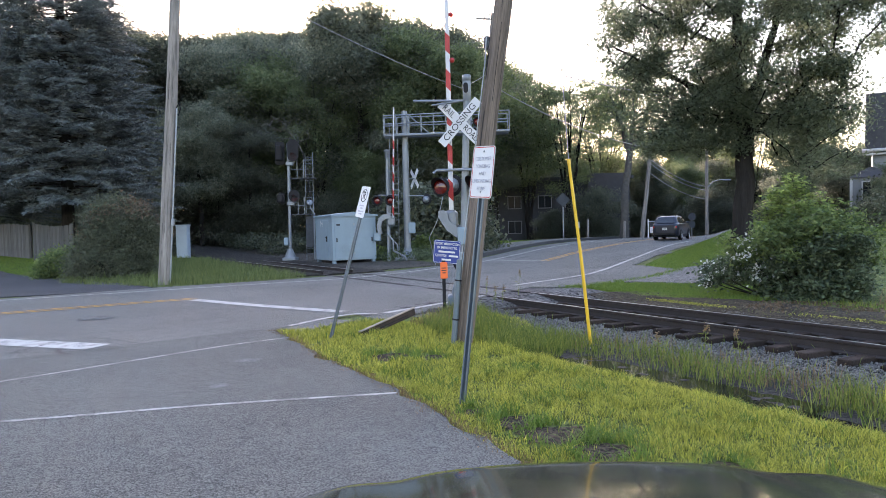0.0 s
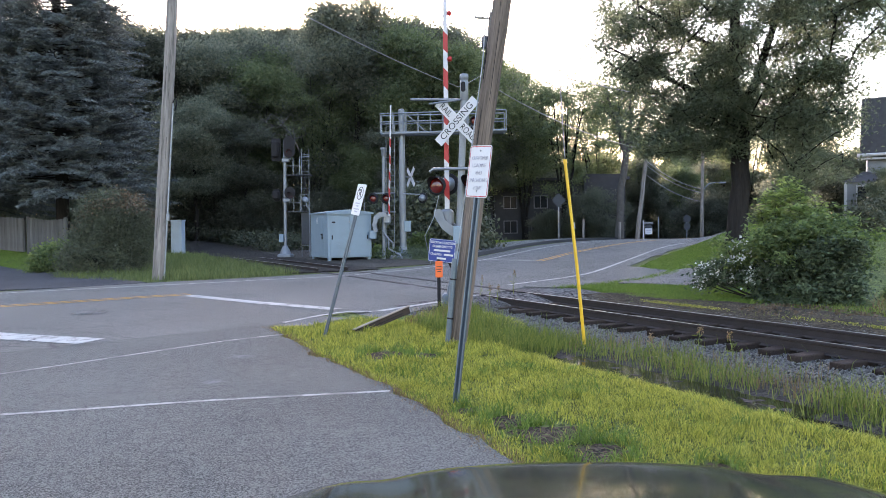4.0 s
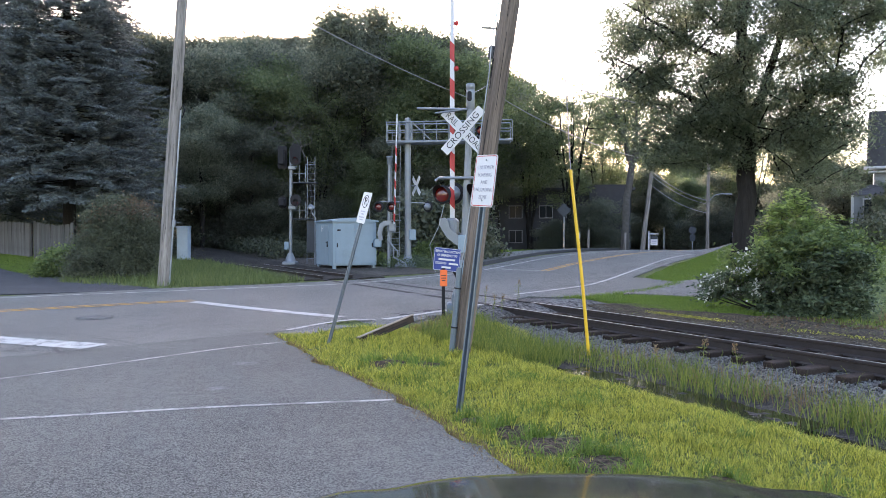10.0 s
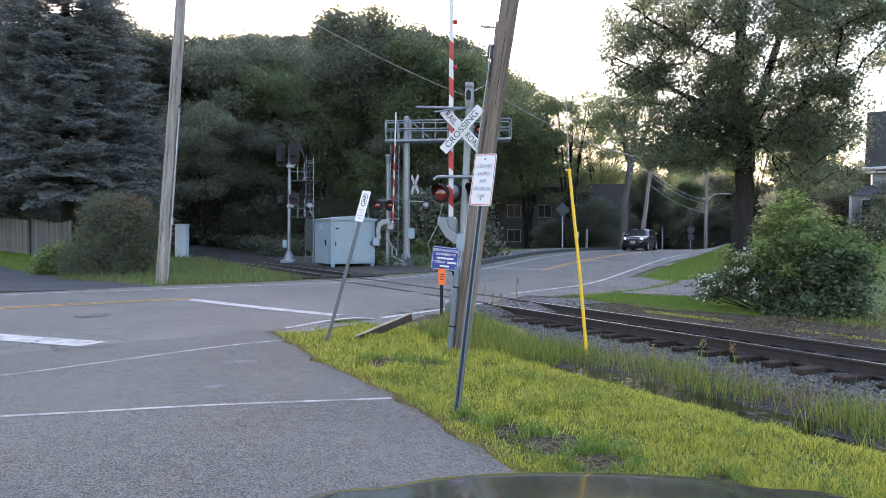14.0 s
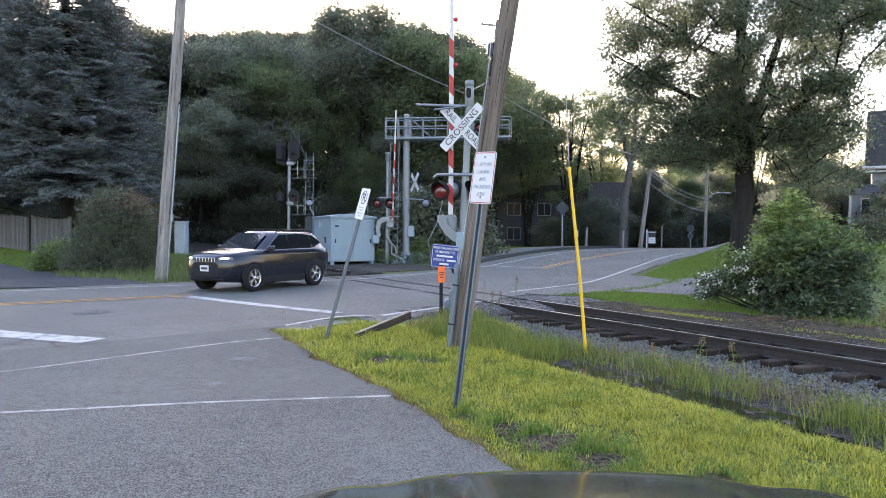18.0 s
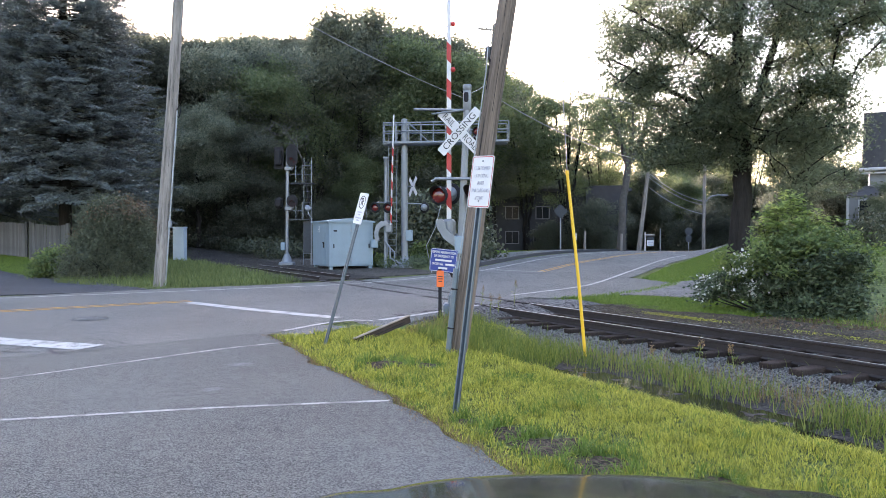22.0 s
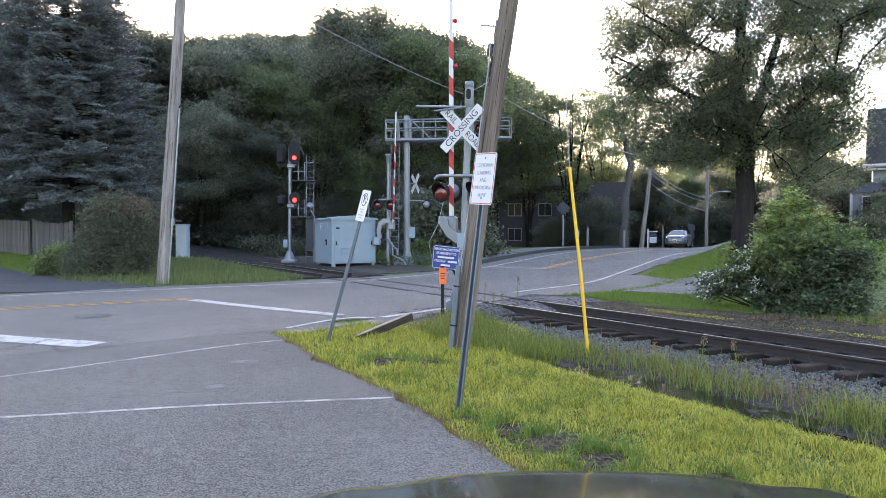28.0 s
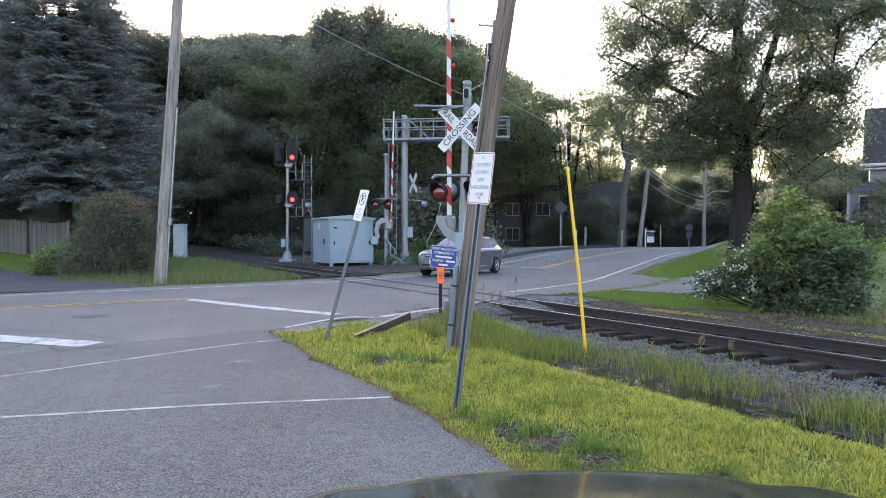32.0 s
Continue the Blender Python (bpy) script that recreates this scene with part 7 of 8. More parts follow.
    for x, z in ((h + .02, .64 * k), (-h - .01, .78 * k)):
        p = part("licence_plate", Mesh().box((.02, .31, .16), (x, 0, z), bevel=.005), M_WHITE, t, "white plate")
        part("printed_bar", Mesh().box((.004, .22, .06), (x + math.copysign(.012, x), 0, z)), M_INK, p)
    if rack:
        for s in (-1, 1):
            part("roof_bar", Mesh().tube((s * .35 - .3, -w * .7, Ht + .07), (s * .35 - .3, w * .7, Ht + .07), .02, n=8), M_BLACK, t)
        for y in (-.25, .2):
            part("rack_fork", Mesh().pipe([(-.6, y, Ht + .08), (-.65, y, Ht + .3), (-.55, y + .04, Ht + .38)], .02, 6), M_GALV, t)
    return t


SUV = make_car("dark_suv", "dark blue-black sport utility car with lit running lights", M_DARKCAR, 4.4, 1.82, 1.64, .365, 2.64, M_HEAD)
HATCH = make_car("silver_hatchback", "silver-grey five-door hatchback with roof rack", M_SILVERCAR, 4.45, 1.77, 1.48, .325, 2.67, M_HEADDIM, False, True, 0)
NAVY = make_car("navy_wagon", "dark navy sport utility car driving away", M_NAVYCAR, 4.6, 1.82, 1.7, .35, 2.67, M_HEADDIM)


def make_own_car():
    """The parked car over whose bonnet one looks."""
    t = thing("parked_car", "dark glossy bonnet of the parked car", "car", (0.315, 0.0, 0.0))
    g = Mesh()
    nx, ny = 64, 24
    verts = []
    for j in range(ny + 1):
        v = j / ny
        for i in range(nx + 1):
            x = (-1 + 2 * i / nx) * 0.93
            u = abs(x)
            y = 0.62 + (1.82 - 0.147 * (u / 0.8) ** 2.2 - 0.62) * v
            z = 1.17 - 0.063 * u * u - 0.075 * u ** 4 + 0.006 * math.exp(-((u - 0.58) / 0.08) ** 2) - 0.008 * math.exp(-((u - 0.45) / 0.07) ** 2) - 0.48 * max(0, u - 0.8) ** 1.5 - 0.125 * v * v - 0.48 * max(0, v - 0.88) ** 1.3
            verts.append((x, y, z))
    n = nx + 1
    g.add(verts, [(j * n + i, j * n + i + 1, (j + 1) * n + i + 1, (j + 1) * n + i) for j in range(ny) for i in range(nx)], True)
    part("bonnet", g, M_HOODPAINT, t, "dark olive glossy bonnet")
    for s in (-1, 1):
        f = Mesh().box((0.1, 1.05, 0.6), (s * 0.86, 1.0, 0.7), bevel=0.04)
        part("wing", f, M_HOODPAINT, t)
        part("wheel", Mesh().lathe([(0.22, -0.1), (0.34, -0.1), (0.36, -0.07), (0.36, 0.07), (0.34, 0.1), (0.22, 0.1)], Matrix.Translation((s * 0.78, 1.0, 0.36)) @ pose(0, 0, 0, 0, 90, 0), 24), M_TYRE, t)
    part("nose", Mesh().box((1.5, 0.3, 0.55), (0, 1.58, 0.68), bevel=0.08), M_HOODPAINT, t)
    part("grille", Mesh().box((1.0, 0.06, 0.25), (0, 1.74, 0.7), bevel=0.02), M_BLACK, t)
    part("cowl", Mesh().box((1.5, 0.14, 0.06), (0, 0.56, 1.08), bevel=0.02), M_BLACK, t)


make_own_car()


# ---- ground cover ----
def in_poly(x, y, poly):
    """Which of many points lie inside an outline."""
    inside = np.zeros(len(x), bool)
    j = len(poly) - 1
    for i in range(len(poly)):
        (xi, yi), (xj, yj) = poly[i], poly[j]
        cross = ((yi > y) != (yj > y)) & (x < (xj - xi) * (y - yi) / (yj - yi + 1e-12) + xi)
        inside ^= cross
        j = i
    return inside


def scatter(poly, per_m2, rng, dense=None):
    xs, ys = [p[0] for p in poly], [p[1] for p in poly]
    n = int((max(xs) - min(xs)) * (max(ys) - min(ys)) * per_m2)
    x, y = rng.uniform(min(xs), max(xs), n), rng.uniform(min(ys), max(ys), n)
    keep = in_poly(x, y, poly)
    if dense is not None:
        keep &= rng.uniform(0, 1, n) < dense(x, y)
    x, y = x[keep], y[keep]
    z = np.array([land(a, b) for a, b in zip(x, y)]) - 0.035
    return np.stack([x, y, z], 1)


def patchy(x, y, s=0.9, lo=0.25, hi=1.0, seed=0.0):
    v = np.array([noise.noise((a * s, b * s, seed)) for a, b in zip(x, y)])
    return np.clip(lo + (hi - lo) * (0.5 + 1.1 * v), lo, hi)


BARE = [(0.56, 5.88, 0.25), (0.86, 5.52, 0.33), (-0.75, 9.05, 0.34), (-0.25, 8.95, 0.24), (1.14, 5.05, 0.3), (0.22, 6.25, 0.14), (1.86, 4.68, 0.17)]


def verge_density(x, y):
    d = patchy(x, y, 1.3, 0.5, 1.0, 4.0)
    for bx, by, r in BARE:
        d *= np.clip(((x - bx) ** 2 + ((y - by) * 0.8) ** 2) / r ** 2 - 0.45, 0.02, 1)
    return d


def make_grass():
    rng = np.random.default_rng(77)
    verge_near = [(0.42, 4.95), (0.28, 5.25), (0.08, 5.7), (-0.1, 6.25), (-0.45, 6.95), (-0.9, 7.82), (-0.4, 8.6), (1.2, 8.98), (1.32, 9.14), (2.36, 7.43), (3.86, 4.84), (4.85, 3.1), (5.3, 2.0), (3.0, 1.8), (1.7, 3.3)]
    solid("lawn_grass", blades("lawn_grass", scatter(verge_near, 4800, rng, verge_density), rng, 0.07, 0.0075, 0.8, 0.5), L_GRASS, "bright yellow-green mown grass verge", "grass", "stuff")
    verge_far = [(-0.9, 7.8), (-1.62, 9.0), (-2.2, 10.3), (-2.85, 11.5), (-2.3, 11.75), (-1.15, 12.95), (0.55, 15.2), (1.4, 13.8), (1.5, 11.0), (0.9, 9.6), (1.2, 8.9), (-0.4, 8.5)]
    solid("lawn_grass", blades("lawn_grass", scatter(verge_far, 2400, rng, verge_density), rng, 0.095, 0.01, 0.7, 0.5), L_GRASS, "bright yellow-green grass by the signs", "grass", "stuff")
    edge = []
    for a, b in zip([(0.6, 4.6), (0.1, 5.65), (-0.47, 6.9), (-0.92, 7.78), (-1.65, 9.0), (-2.2, 10.25)], [(0.1, 5.65), (-0.47, 6.9), (-0.92, 7.78), (-1.65, 9.0), (-2.2, 10.25), (-2.95, 11.6)]):
        n = int(330 * math.dist(a, b))
        f = rng.uniform(0, 1, n)
        o = rng.normal(0.03, 0.05, n)
        edge.append(np.stack([a[0] + (b[0] - a[0]) * f + o, a[1] + (b[1] - a[1]) * f + o * 0.6, np.full(n, -0.02)], 1))
    solid("dry_edge_grass", blades("dry_edge_grass", np.concatenate(edge), rng, 0.06, 0.007, 0.9), L_REED, "dry brownish grass along the asphalt edge", "grass", "stuff")
    dry = np.concatenate([scatter([(-0.75, 12.2), (-0.1, 11.9), (0.25, 12.6), (0.2, 13.9), (-0.15, 14.2), (-0.5, 13.2)], 420, rng, lambda x, y: patchy(x, y, 1.8, 0.0, 1, 71)),
                          scatter([(8.3, 13.2), (10.5, 12.2), (11.5, 13.6), (10.5, 15.0), (9.0, 14.6)], 160, rng, lambda x, y: patchy(x, y, 1.2, 0.0, 1, 73))])
    solid("dry_weeds", blades("dry_weeds", dry, rng, 0.34, 0.008, 0.5, 0.3), L_REED, "dry reddish-brown weeds in the grass", "weeds", "stuff")
    # tall grass round the poles, along the ditch and on the bank
    tall = [(-0.6, 12.6), (-0.3, 11.2), (0.3, 10.2), (0.9, 9.4), (1.5, 9.3), (1.75, 10.0), (1.3, 11.6), (0.8, 13.8), (0.5, 15.3)]
    solid("tall_grass", blades("tall_grass", scatter(tall, 1100, rng, lambda x, y: patchy(x, y, 1.1, 0.25, 1, 8)), rng, 0.34, 0.009, 0.45), L_TALL, "tall uncut grass round the poles", "grass", "stuff")
    ditch = q_line(-3.0, -9, 3.6) + q_line(-2.05, -9, 4.2)[::-1]
    solid("ditch_grass", blades("ditch_grass", scatter(ditch, 620, rng, lambda x, y: patchy(x, y, 1.2, -0.1, 1, 12)), rng, 0.3, 0.009, 0.45, 0.3), L_TALL, "tall green grass in the ditch", "grass", "stuff")
    solid("dry_reeds", blades("dry_reeds", scatter(q_line(-2.7, -9, 2.6) + q_line(-1.75, -9, 3.0)[::-1], 330, rng, lambda x, y: patchy(x, y, 0.9, -0.1, 1, 19)), rng, 0.27, 0.007, 0.4), L_REED, "dry reddish reeds along the ballast", "grass", "stuff")
    solid("ditch_grass", blades("ditch_grass", scatter(q_line(-3.5, -9, -1.35) + q_line(-1.7, -9, -1.6)[::-1], 800, rng, lambda x, y: patchy(x, y, 1.3, 0.0, 1, 14)), rng, 0.33, 0.009, 0.5, 0.4), L_TALL, "thick tall grass beside the track", "grass", "stuff")
    weeds = q_line(-1.2, -8, 6) + q_line(-0.15, -8, 6)[::-1]
    solid("ditch_grass", blades("ditch_grass", scatter(q_line(-3.0, -3.4, 3.4) + q_line(-2.5, -3.4, 3.4)[::-1], 190, rng, lambda x, y: patchy(x, y, 1.6, 0.0, 0.8, 33)), rng, 0.26, 0.009, 0.5), L_TALL, "scattered grass at the water's edge", "grass", "stuff")
    solid("track_weeds", blades("track_weeds", scatter(weeds, 14, rng), rng, 0.2, 0.008, 0.5), L_TALL, "sparse weeds in the ballast", "weeds", "stuff")
    # beyond the track
    solid("cinder_weeds", blades("cinder_weeds", scatter(q_line(2.2, -12, 7.2) + q_line(3.4, -12, 7.0)[::-1], 240, rng, lambda x, y: patchy(x, y, 1.1, 0.0, 0.7, 41)), rng, 0.09, 0.012, 0.6), L_TALL, "sparse weeds on the cinder strip", "weeds", "stuff")
    solid("moss_strip", blades("moss_strip", scatter(q_line(2.84, -10, 6.4) + q_line(3.0, -10, 6.4)[::-1], 2600, rng, lambda x, y: patchy(x, y, 0.7, -0.2, 1, 51)) + np.array([0, 0, 0.04]), rng, 0.022, 0.016, 0.6), L_GRASS, "low yellow-green moss strip beside the track", "moss", "stuff")
    litter = scatter([(5.9, 14.4), (6.4, 13.2), (8.2, 12.4), (10.2, 12.6), (10.2, 14.6), (8.6, 14.0), (6.8, 15.0)], 90, rng, lambda x, y: patchy(x, y, 1.5, 0.1, 1, 61)) + np.array([0, 0, 0.05])
    solid("leaf_litter", leaves("leaf_litter", litter, 3, 0.05, 0.04, rng, 0.15, 1.6), L_RUSSET, "brown dead leaves and twigs on the ground", "leaf litter", "stuff")
    rim_pts = []
    for a, b in zip([(2.9, 18.3), (4.0, 18.9), (5.9, 20.7), (7.9, 23.8), (7.7, 26.6), (9.3, 30.2), (11.6, 35.4)], [(4.0, 18.9), (5.9, 20.7), (7.9, 23.8), (7.7, 26.6), (9.3, 30.2), (11.6, 35.4), (16.3, 43.7)]):
        n = int(160 * math.dist(a, b))
        f, o = rng.uniform(0, 1, n), rng.normal(0.1, 0.1, n)
        x, y = a[0] + (b[0] - a[0]) * f + o, a[1] + (b[1] - a[1]) * f - o * 0.5
        rim_pts.append(np.stack([x, y, np.array([land(p, q) for p, q in zip(x, y)]) - 0.03], 1))
    solid("apron_edge_grass", blades("apron_edge_grass", np.concatenate(rim_pts), rng, 0.12, 0.016, 0.6), L_GRASS2, "grass creeping over the asphalt edge", "grass", "stuff")
    strip = [(3.4, 18.5), (4.2, 18.75), (5.2, 19.1), (6.4, 18.9), (7.8, 19.1), (9.6, 20.0), (9.6, 16.2), (6.8, 15.2), (5.0, 16.2)]
    solid("strip_grass", blades("strip_grass", scatter(strip, 3000, rng, lambda x, y: patchy(x, y, 1.0, 0.65, 1, 5)), rng, 0.085, 0.014, 0.6), L_GRASS2, "short green grass strip beside the gravel drive", "grass", "stuff")
    bank = [(8.0, 26.4), (7.6, 25.2), (8.2, 24.2), (12, 25.6), (20, 27), (30, 40), (30, 56), (22, 54), (16.6, 44.6), (11.8, 36.0), (9.0, 30.2)]
    solid("bank_grass", blades("bank_grass", scatter(bank, 420, rng), rng, 0.055, 0.03, 0.7), L_GRASS2, "short green grass on the roadside bank", "grass", "stuff")
    right = q_line(4.1, -12, 3.5) + q_line(9, -12, 1.5)[::-1]
    solid("right_grass", blades("right_grass", scatter(right, 210, rng, lambda x, y: patchy(x, y, 0.7, 0.0, 1, 7)), rng, 0.16, 0.014, 0.5), L_TALL, "rough grass under the bush", "grass", "stuff")
    left = [(-13.8, 24.6), (-9.3, 22.0), (-5.9, 24.3), (-5.1, 25.4), (-9.0, 32.2), (-13.5, 39.5), (-17, 40.0), (-15, 32)]
    solid("roadside_grass", blades("roadside_grass", scatter(left, 330, rng, lambda x, y: patchy(x, y, 0.7, 0.2, 1, 2)), rng, 0.25, 0.016, 0.5, 0.6), L_ROUGH, "tall rough grass between road and track", "grass", "stuff")
    lawn = [(-40, 45), (-30, 36), (-19.5, 30.6), (-15.6, 28.2), (-13.5, 26.4), (-14, 34), (-20, 37), (-30, 44)]
    solid("garden_lawn", blades("garden_lawn", scatter(lawn, 200, rng), rng, 0.07, 0.03, 0.6), L_GRASS2, "short green lawn before the fence", "grass", "stuff")
    lawn = [(-0.9, 37), (1.5, 43), (5, 50.5), (9, 57), (13, 62), (14, 75), (-6, 75), (-6, 40)]
    solid("far_lawn", blades("far_lawn", scatter(lawn, 45, rng), rng, 0.12, 0.05, 0.5), L_GRASS2, "green lawn before the apartment block", "grass", "stuff")
    weeds = [(-3.0, 33.6), (-2.2, 33.2), (-1.2, 33.8), (0.4, 34.6), (-0.4, 37), (-2.0, 37.5), (-3.2, 36.5)]
    solid("crossing_weeds", leaves("crossing_weeds", scatter(weeds, 5, rng) + np.array([0, 0, 0.25]), 70, 0.2, 0.05, rng, 0.8), L_DEEP, "leafy weeds round the far signal mast", "weeds", "stuff")
    # the last patch, across the track, is added to darken its far end
    brush = np.concatenate([scatter(q_line(3.2, 35, 78) + q_line(7.5, 36, 80)[::-1], 2.6, rng), scatter(q_line(-4.5, 38, 90) + q_line(-1.3, 38, 90)[::-1], 2.6, rng), scatter(q_line(-1.4, 61, 80) + q_line(3.4, 61, 80)[::-1], 5, rng)])
    brush[:, 2] += np.array([0.4 + 0.09 * max(0.0, min(10.0, rail_q(x, y)[1] - 58)) for x, y, z in brush]) + rng.uniform(-0.3, 0.45, len(brush))
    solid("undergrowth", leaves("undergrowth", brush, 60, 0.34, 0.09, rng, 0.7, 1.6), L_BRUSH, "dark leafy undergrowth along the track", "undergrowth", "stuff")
    # long tufts that hang over the bare spots
    tufts = np.random.default_rng(92)
    ring_pts = []
    for bx, by, r0 in BARE:
        n = int(1500 * r0)
        a, d = tufts.uniform(0, 6.28, n), r0 * (0.78 + np.abs(tufts.normal(0, 0.22, n)))
        gap = np.array([noise.noise((q * 1.3, bx, by)) for q in a]) > -0.12
        x, y = bx + np.cos(a) * d, by + np.sin(a) * d
        ring_pts.append(np.stack([x, y, np.array([land(p, q) for p, q in zip(x, y)]) - 0.035], 1)[gap])
    solid("long_tuft_grass", blades("long_tuft_grass", np.concatenate(ring_pts), tufts, 0.13, 0.009, 0.9, 0.5), L_GRASS2, "long green tufts round the bare soil", "grass", "stuff")
    # darker tufts in clusters through the mown grass
    tufts = np.random.default_rng(91)

    def clustered(x, y):
        v = np.array([noise.noise((a * 1.7, b * 1.7, 61.0)) + 0.6 * noise.noise((a * 5.0, b * 5.0, 17.0)) for a, b in zip(x, y)])
        return np.clip((v - 0.08) * 2.2, 0.03, 0.9) * verge_density(x, y) ** 2
    for outline, many, tall in ((verge_near, 1500, 0.095), (verge_far, 800, 0.11)):
        solid("grass_tufts", blades("grass_tufts", scatter(outline, many, tufts, clustered), tufts, tall, 0.011, 0.75, 0.5), L_GRASS2, "darker green tufts in the mown verge", "grass", "stuff")


L_GRASS2 = leaf_mat("short_turf_blade", (0.07, 0.135, 0.018), (0.2, 0.27, 0.048), 0.45)


def make_stones():
    """Loose ballast stones on the bed beside the rails."""
    rng = np.random.default_rng(5)
    pts = np.concatenate([scatter(q_line(-2.3, -8, 7.6) + q_line(-0.1, -8, 7.6)[::-1], 900, rng), scatter(q_line(0.1, -8, 7) + q_line(2.7, -8, 7.6)[::-1], 650, rng)])
    n = len(pts)
    s = rng.uniform(0.009, 0.024, (n, 1, 1))
    octa = np.array([[1, 0, 0], [0, 1, 0], [-1, 0, 0], [0, -1, 0], [0, 0, 0.8], [0, 0, -0.8]], float)
    v = octa[None] * s * rng.uniform(0.6, 1.3, (n, 6, 1))
    a, b = rng.uniform(0, 6.28, n), rng.uniform(-0.8, 0.8, n)
    ca, sa, cb, sb = np.cos(a), np.sin(a), np.cos(b), np.sin(b)
    x, y, z = v[..., 0], v[..., 1], v[..., 2]
    y, z = y * cb[:, None] - z * sb[:, None], y * sb[:, None] + z * cb[:, None]
    x, y = x * ca[:, None] - y * sa[:, None], x * sa[:, None] + y * ca[:, None]
    v = np.stack([x, y, z], -1) + pts[:, None, :] + np.array([0, 0, 0.046])
    me = cloud("ballast_stones", v, [(0, 1, 4), (1, 2, 4), (2, 3, 4), (3, 0, 4), (1, 0, 5), (2, 1, 5), (3, 2, 5), (0, 3, 5)], n)
    solid("ballast_stones", me, M_STONE_LOOSE, "loose grey crushed ballast stones", "gravel", "stuff")


def make_weed(name, x, y, h, seed):
    """A single tall weed: a stalk with narrow leaves and a seed head."""
    r = random.Random(seed)
    rng = np.random.default_rng(seed)
    t = thing(name, "tall green weed stalk beside the track", "weed", (x, y, land(x, y) - 0.03), r.uniform(0, 360), "weed stalks")
    part("stalk", Mesh().pipe([(0, 0, 0), (0.02, 0, h * 0.5), (0.05, 0.02, h)], [0.006, 0.005, 0.002], 5), L_TALL, t)
    tagged(part("leaf_blades", leaves("leaf_blades", [(0.02, 0, h * f) for f in (0.25, 0.4, 0.55, 0.7)], 6, 0.035, 0.012, rng, 0.8, 6.0, 0.2), L_TALL, t), kind="stuff")
    tagged(part("seed_head", leaves("seed_head", [(0.05, 0.02, h * f) for f in (0.85, 0.92, 1.0)], 14, 0.018, 0.018, rng, 1.4, 1.6), L_REED, t), kind="stuff")


for i, (px, d, h) in enumerate(((70, 16.6, 0.45), (128, 16.9, 0.6), (100, 15.8, 0.4), (85, 15.2, 0.5), (380, 8.6, 0.45), (520, 8.8, 0.4), (455, 9.6, 0.38))):
    make_weed("weed_stalk", *seen(px, d), h, 200 + i)

M_STONE_LOOSE = leaf_mat("loose_stone", (0.024, 0.023, 0.021), (0.19, 0.182, 0.168), 0.0, 0.9)
make_grass()
make_stones()

M_MUD = speckled("wet_mud", (0.01, 0.009, 0.008), (0.065, 0.058, 0.05), 45.0, 0.8, 1.5, 0.8, 0.02, 0.12)
M_WATER = mat("ditch_water", (0.012, 0.012, 0.01), 0.03, vary=0.2, scale=2, fine=14, bump=0.04, spec=0.6)


def make_puddle():
    """Still water at one level; the uneven mud cuts its edge."""
    g = Mesh()
    for a in range(17):
        lo, hi = -1.45 + 0.2 * a, -1.25 + 0.2 * a
        g.add([(*rail_point(q, p)[:2], -0.139) for q, p in ((-3.85, lo), (-2.9, lo), (-2.9, hi), (-3.85, hi))], [(0, 1, 2, 3)])
    solid("ditch_water", g, M_WATER, "shallow still water in the ditch", "water", "structure")


make_puddle()
sheet((q_line(-3.24, -2.9, 2.9), q_line(-2.2, -2.9, 2.9)), 0.007, M_MUD, "muddy_margin", "dark wet mud along the ditch water", "mud", 160, 20, 0.016)


# ---- wear on the asphalt ----
M_TAR = mat("tar_crack", (0.028, 0.028, 0.03), 0.7, vary=0.3, scale=6, fine=60, bump=0.2)
M_EARTH = speckled("damp_earth", (0.016, 0.012, 0.009), (0.11, 0.078, 0.052), 40.0, 0.95, 1.2, 1.0, 0.03)
M_PATCH = speckled("pale_asphalt_patch", (0.085, 0.085, 0.083), (0.2, 0.2, 0.195), 55.0, 0.9, 0.35, 0.6, 0.012)


def crack(points, w, seed):
    """A jagged dark crack lying on the asphalt."""
    r = random.Random(seed)
    pts = spline([(x, y, 0) for x, y in points], 9)
    left, right = [], []
    for i, p in enumerate(pts):
        d = (pts[min(i + 1, len(pts) - 1)] - pts[max(i - 1, 0)]).normalized()
        s = Vector((-d.y, d.x, 0))
        o = s * r.gauss(0, 0.03)
        ww = w * r.uniform(0.35, 1.2)
        left.append(p + o + s * ww / 2)
        right.append(p + o - s * ww / 2)
    solid("asphalt_crack", ribbon(left, right, 0.009, 1), M_TAR, "dark irregular crack in the asphalt", "crack", "structure")


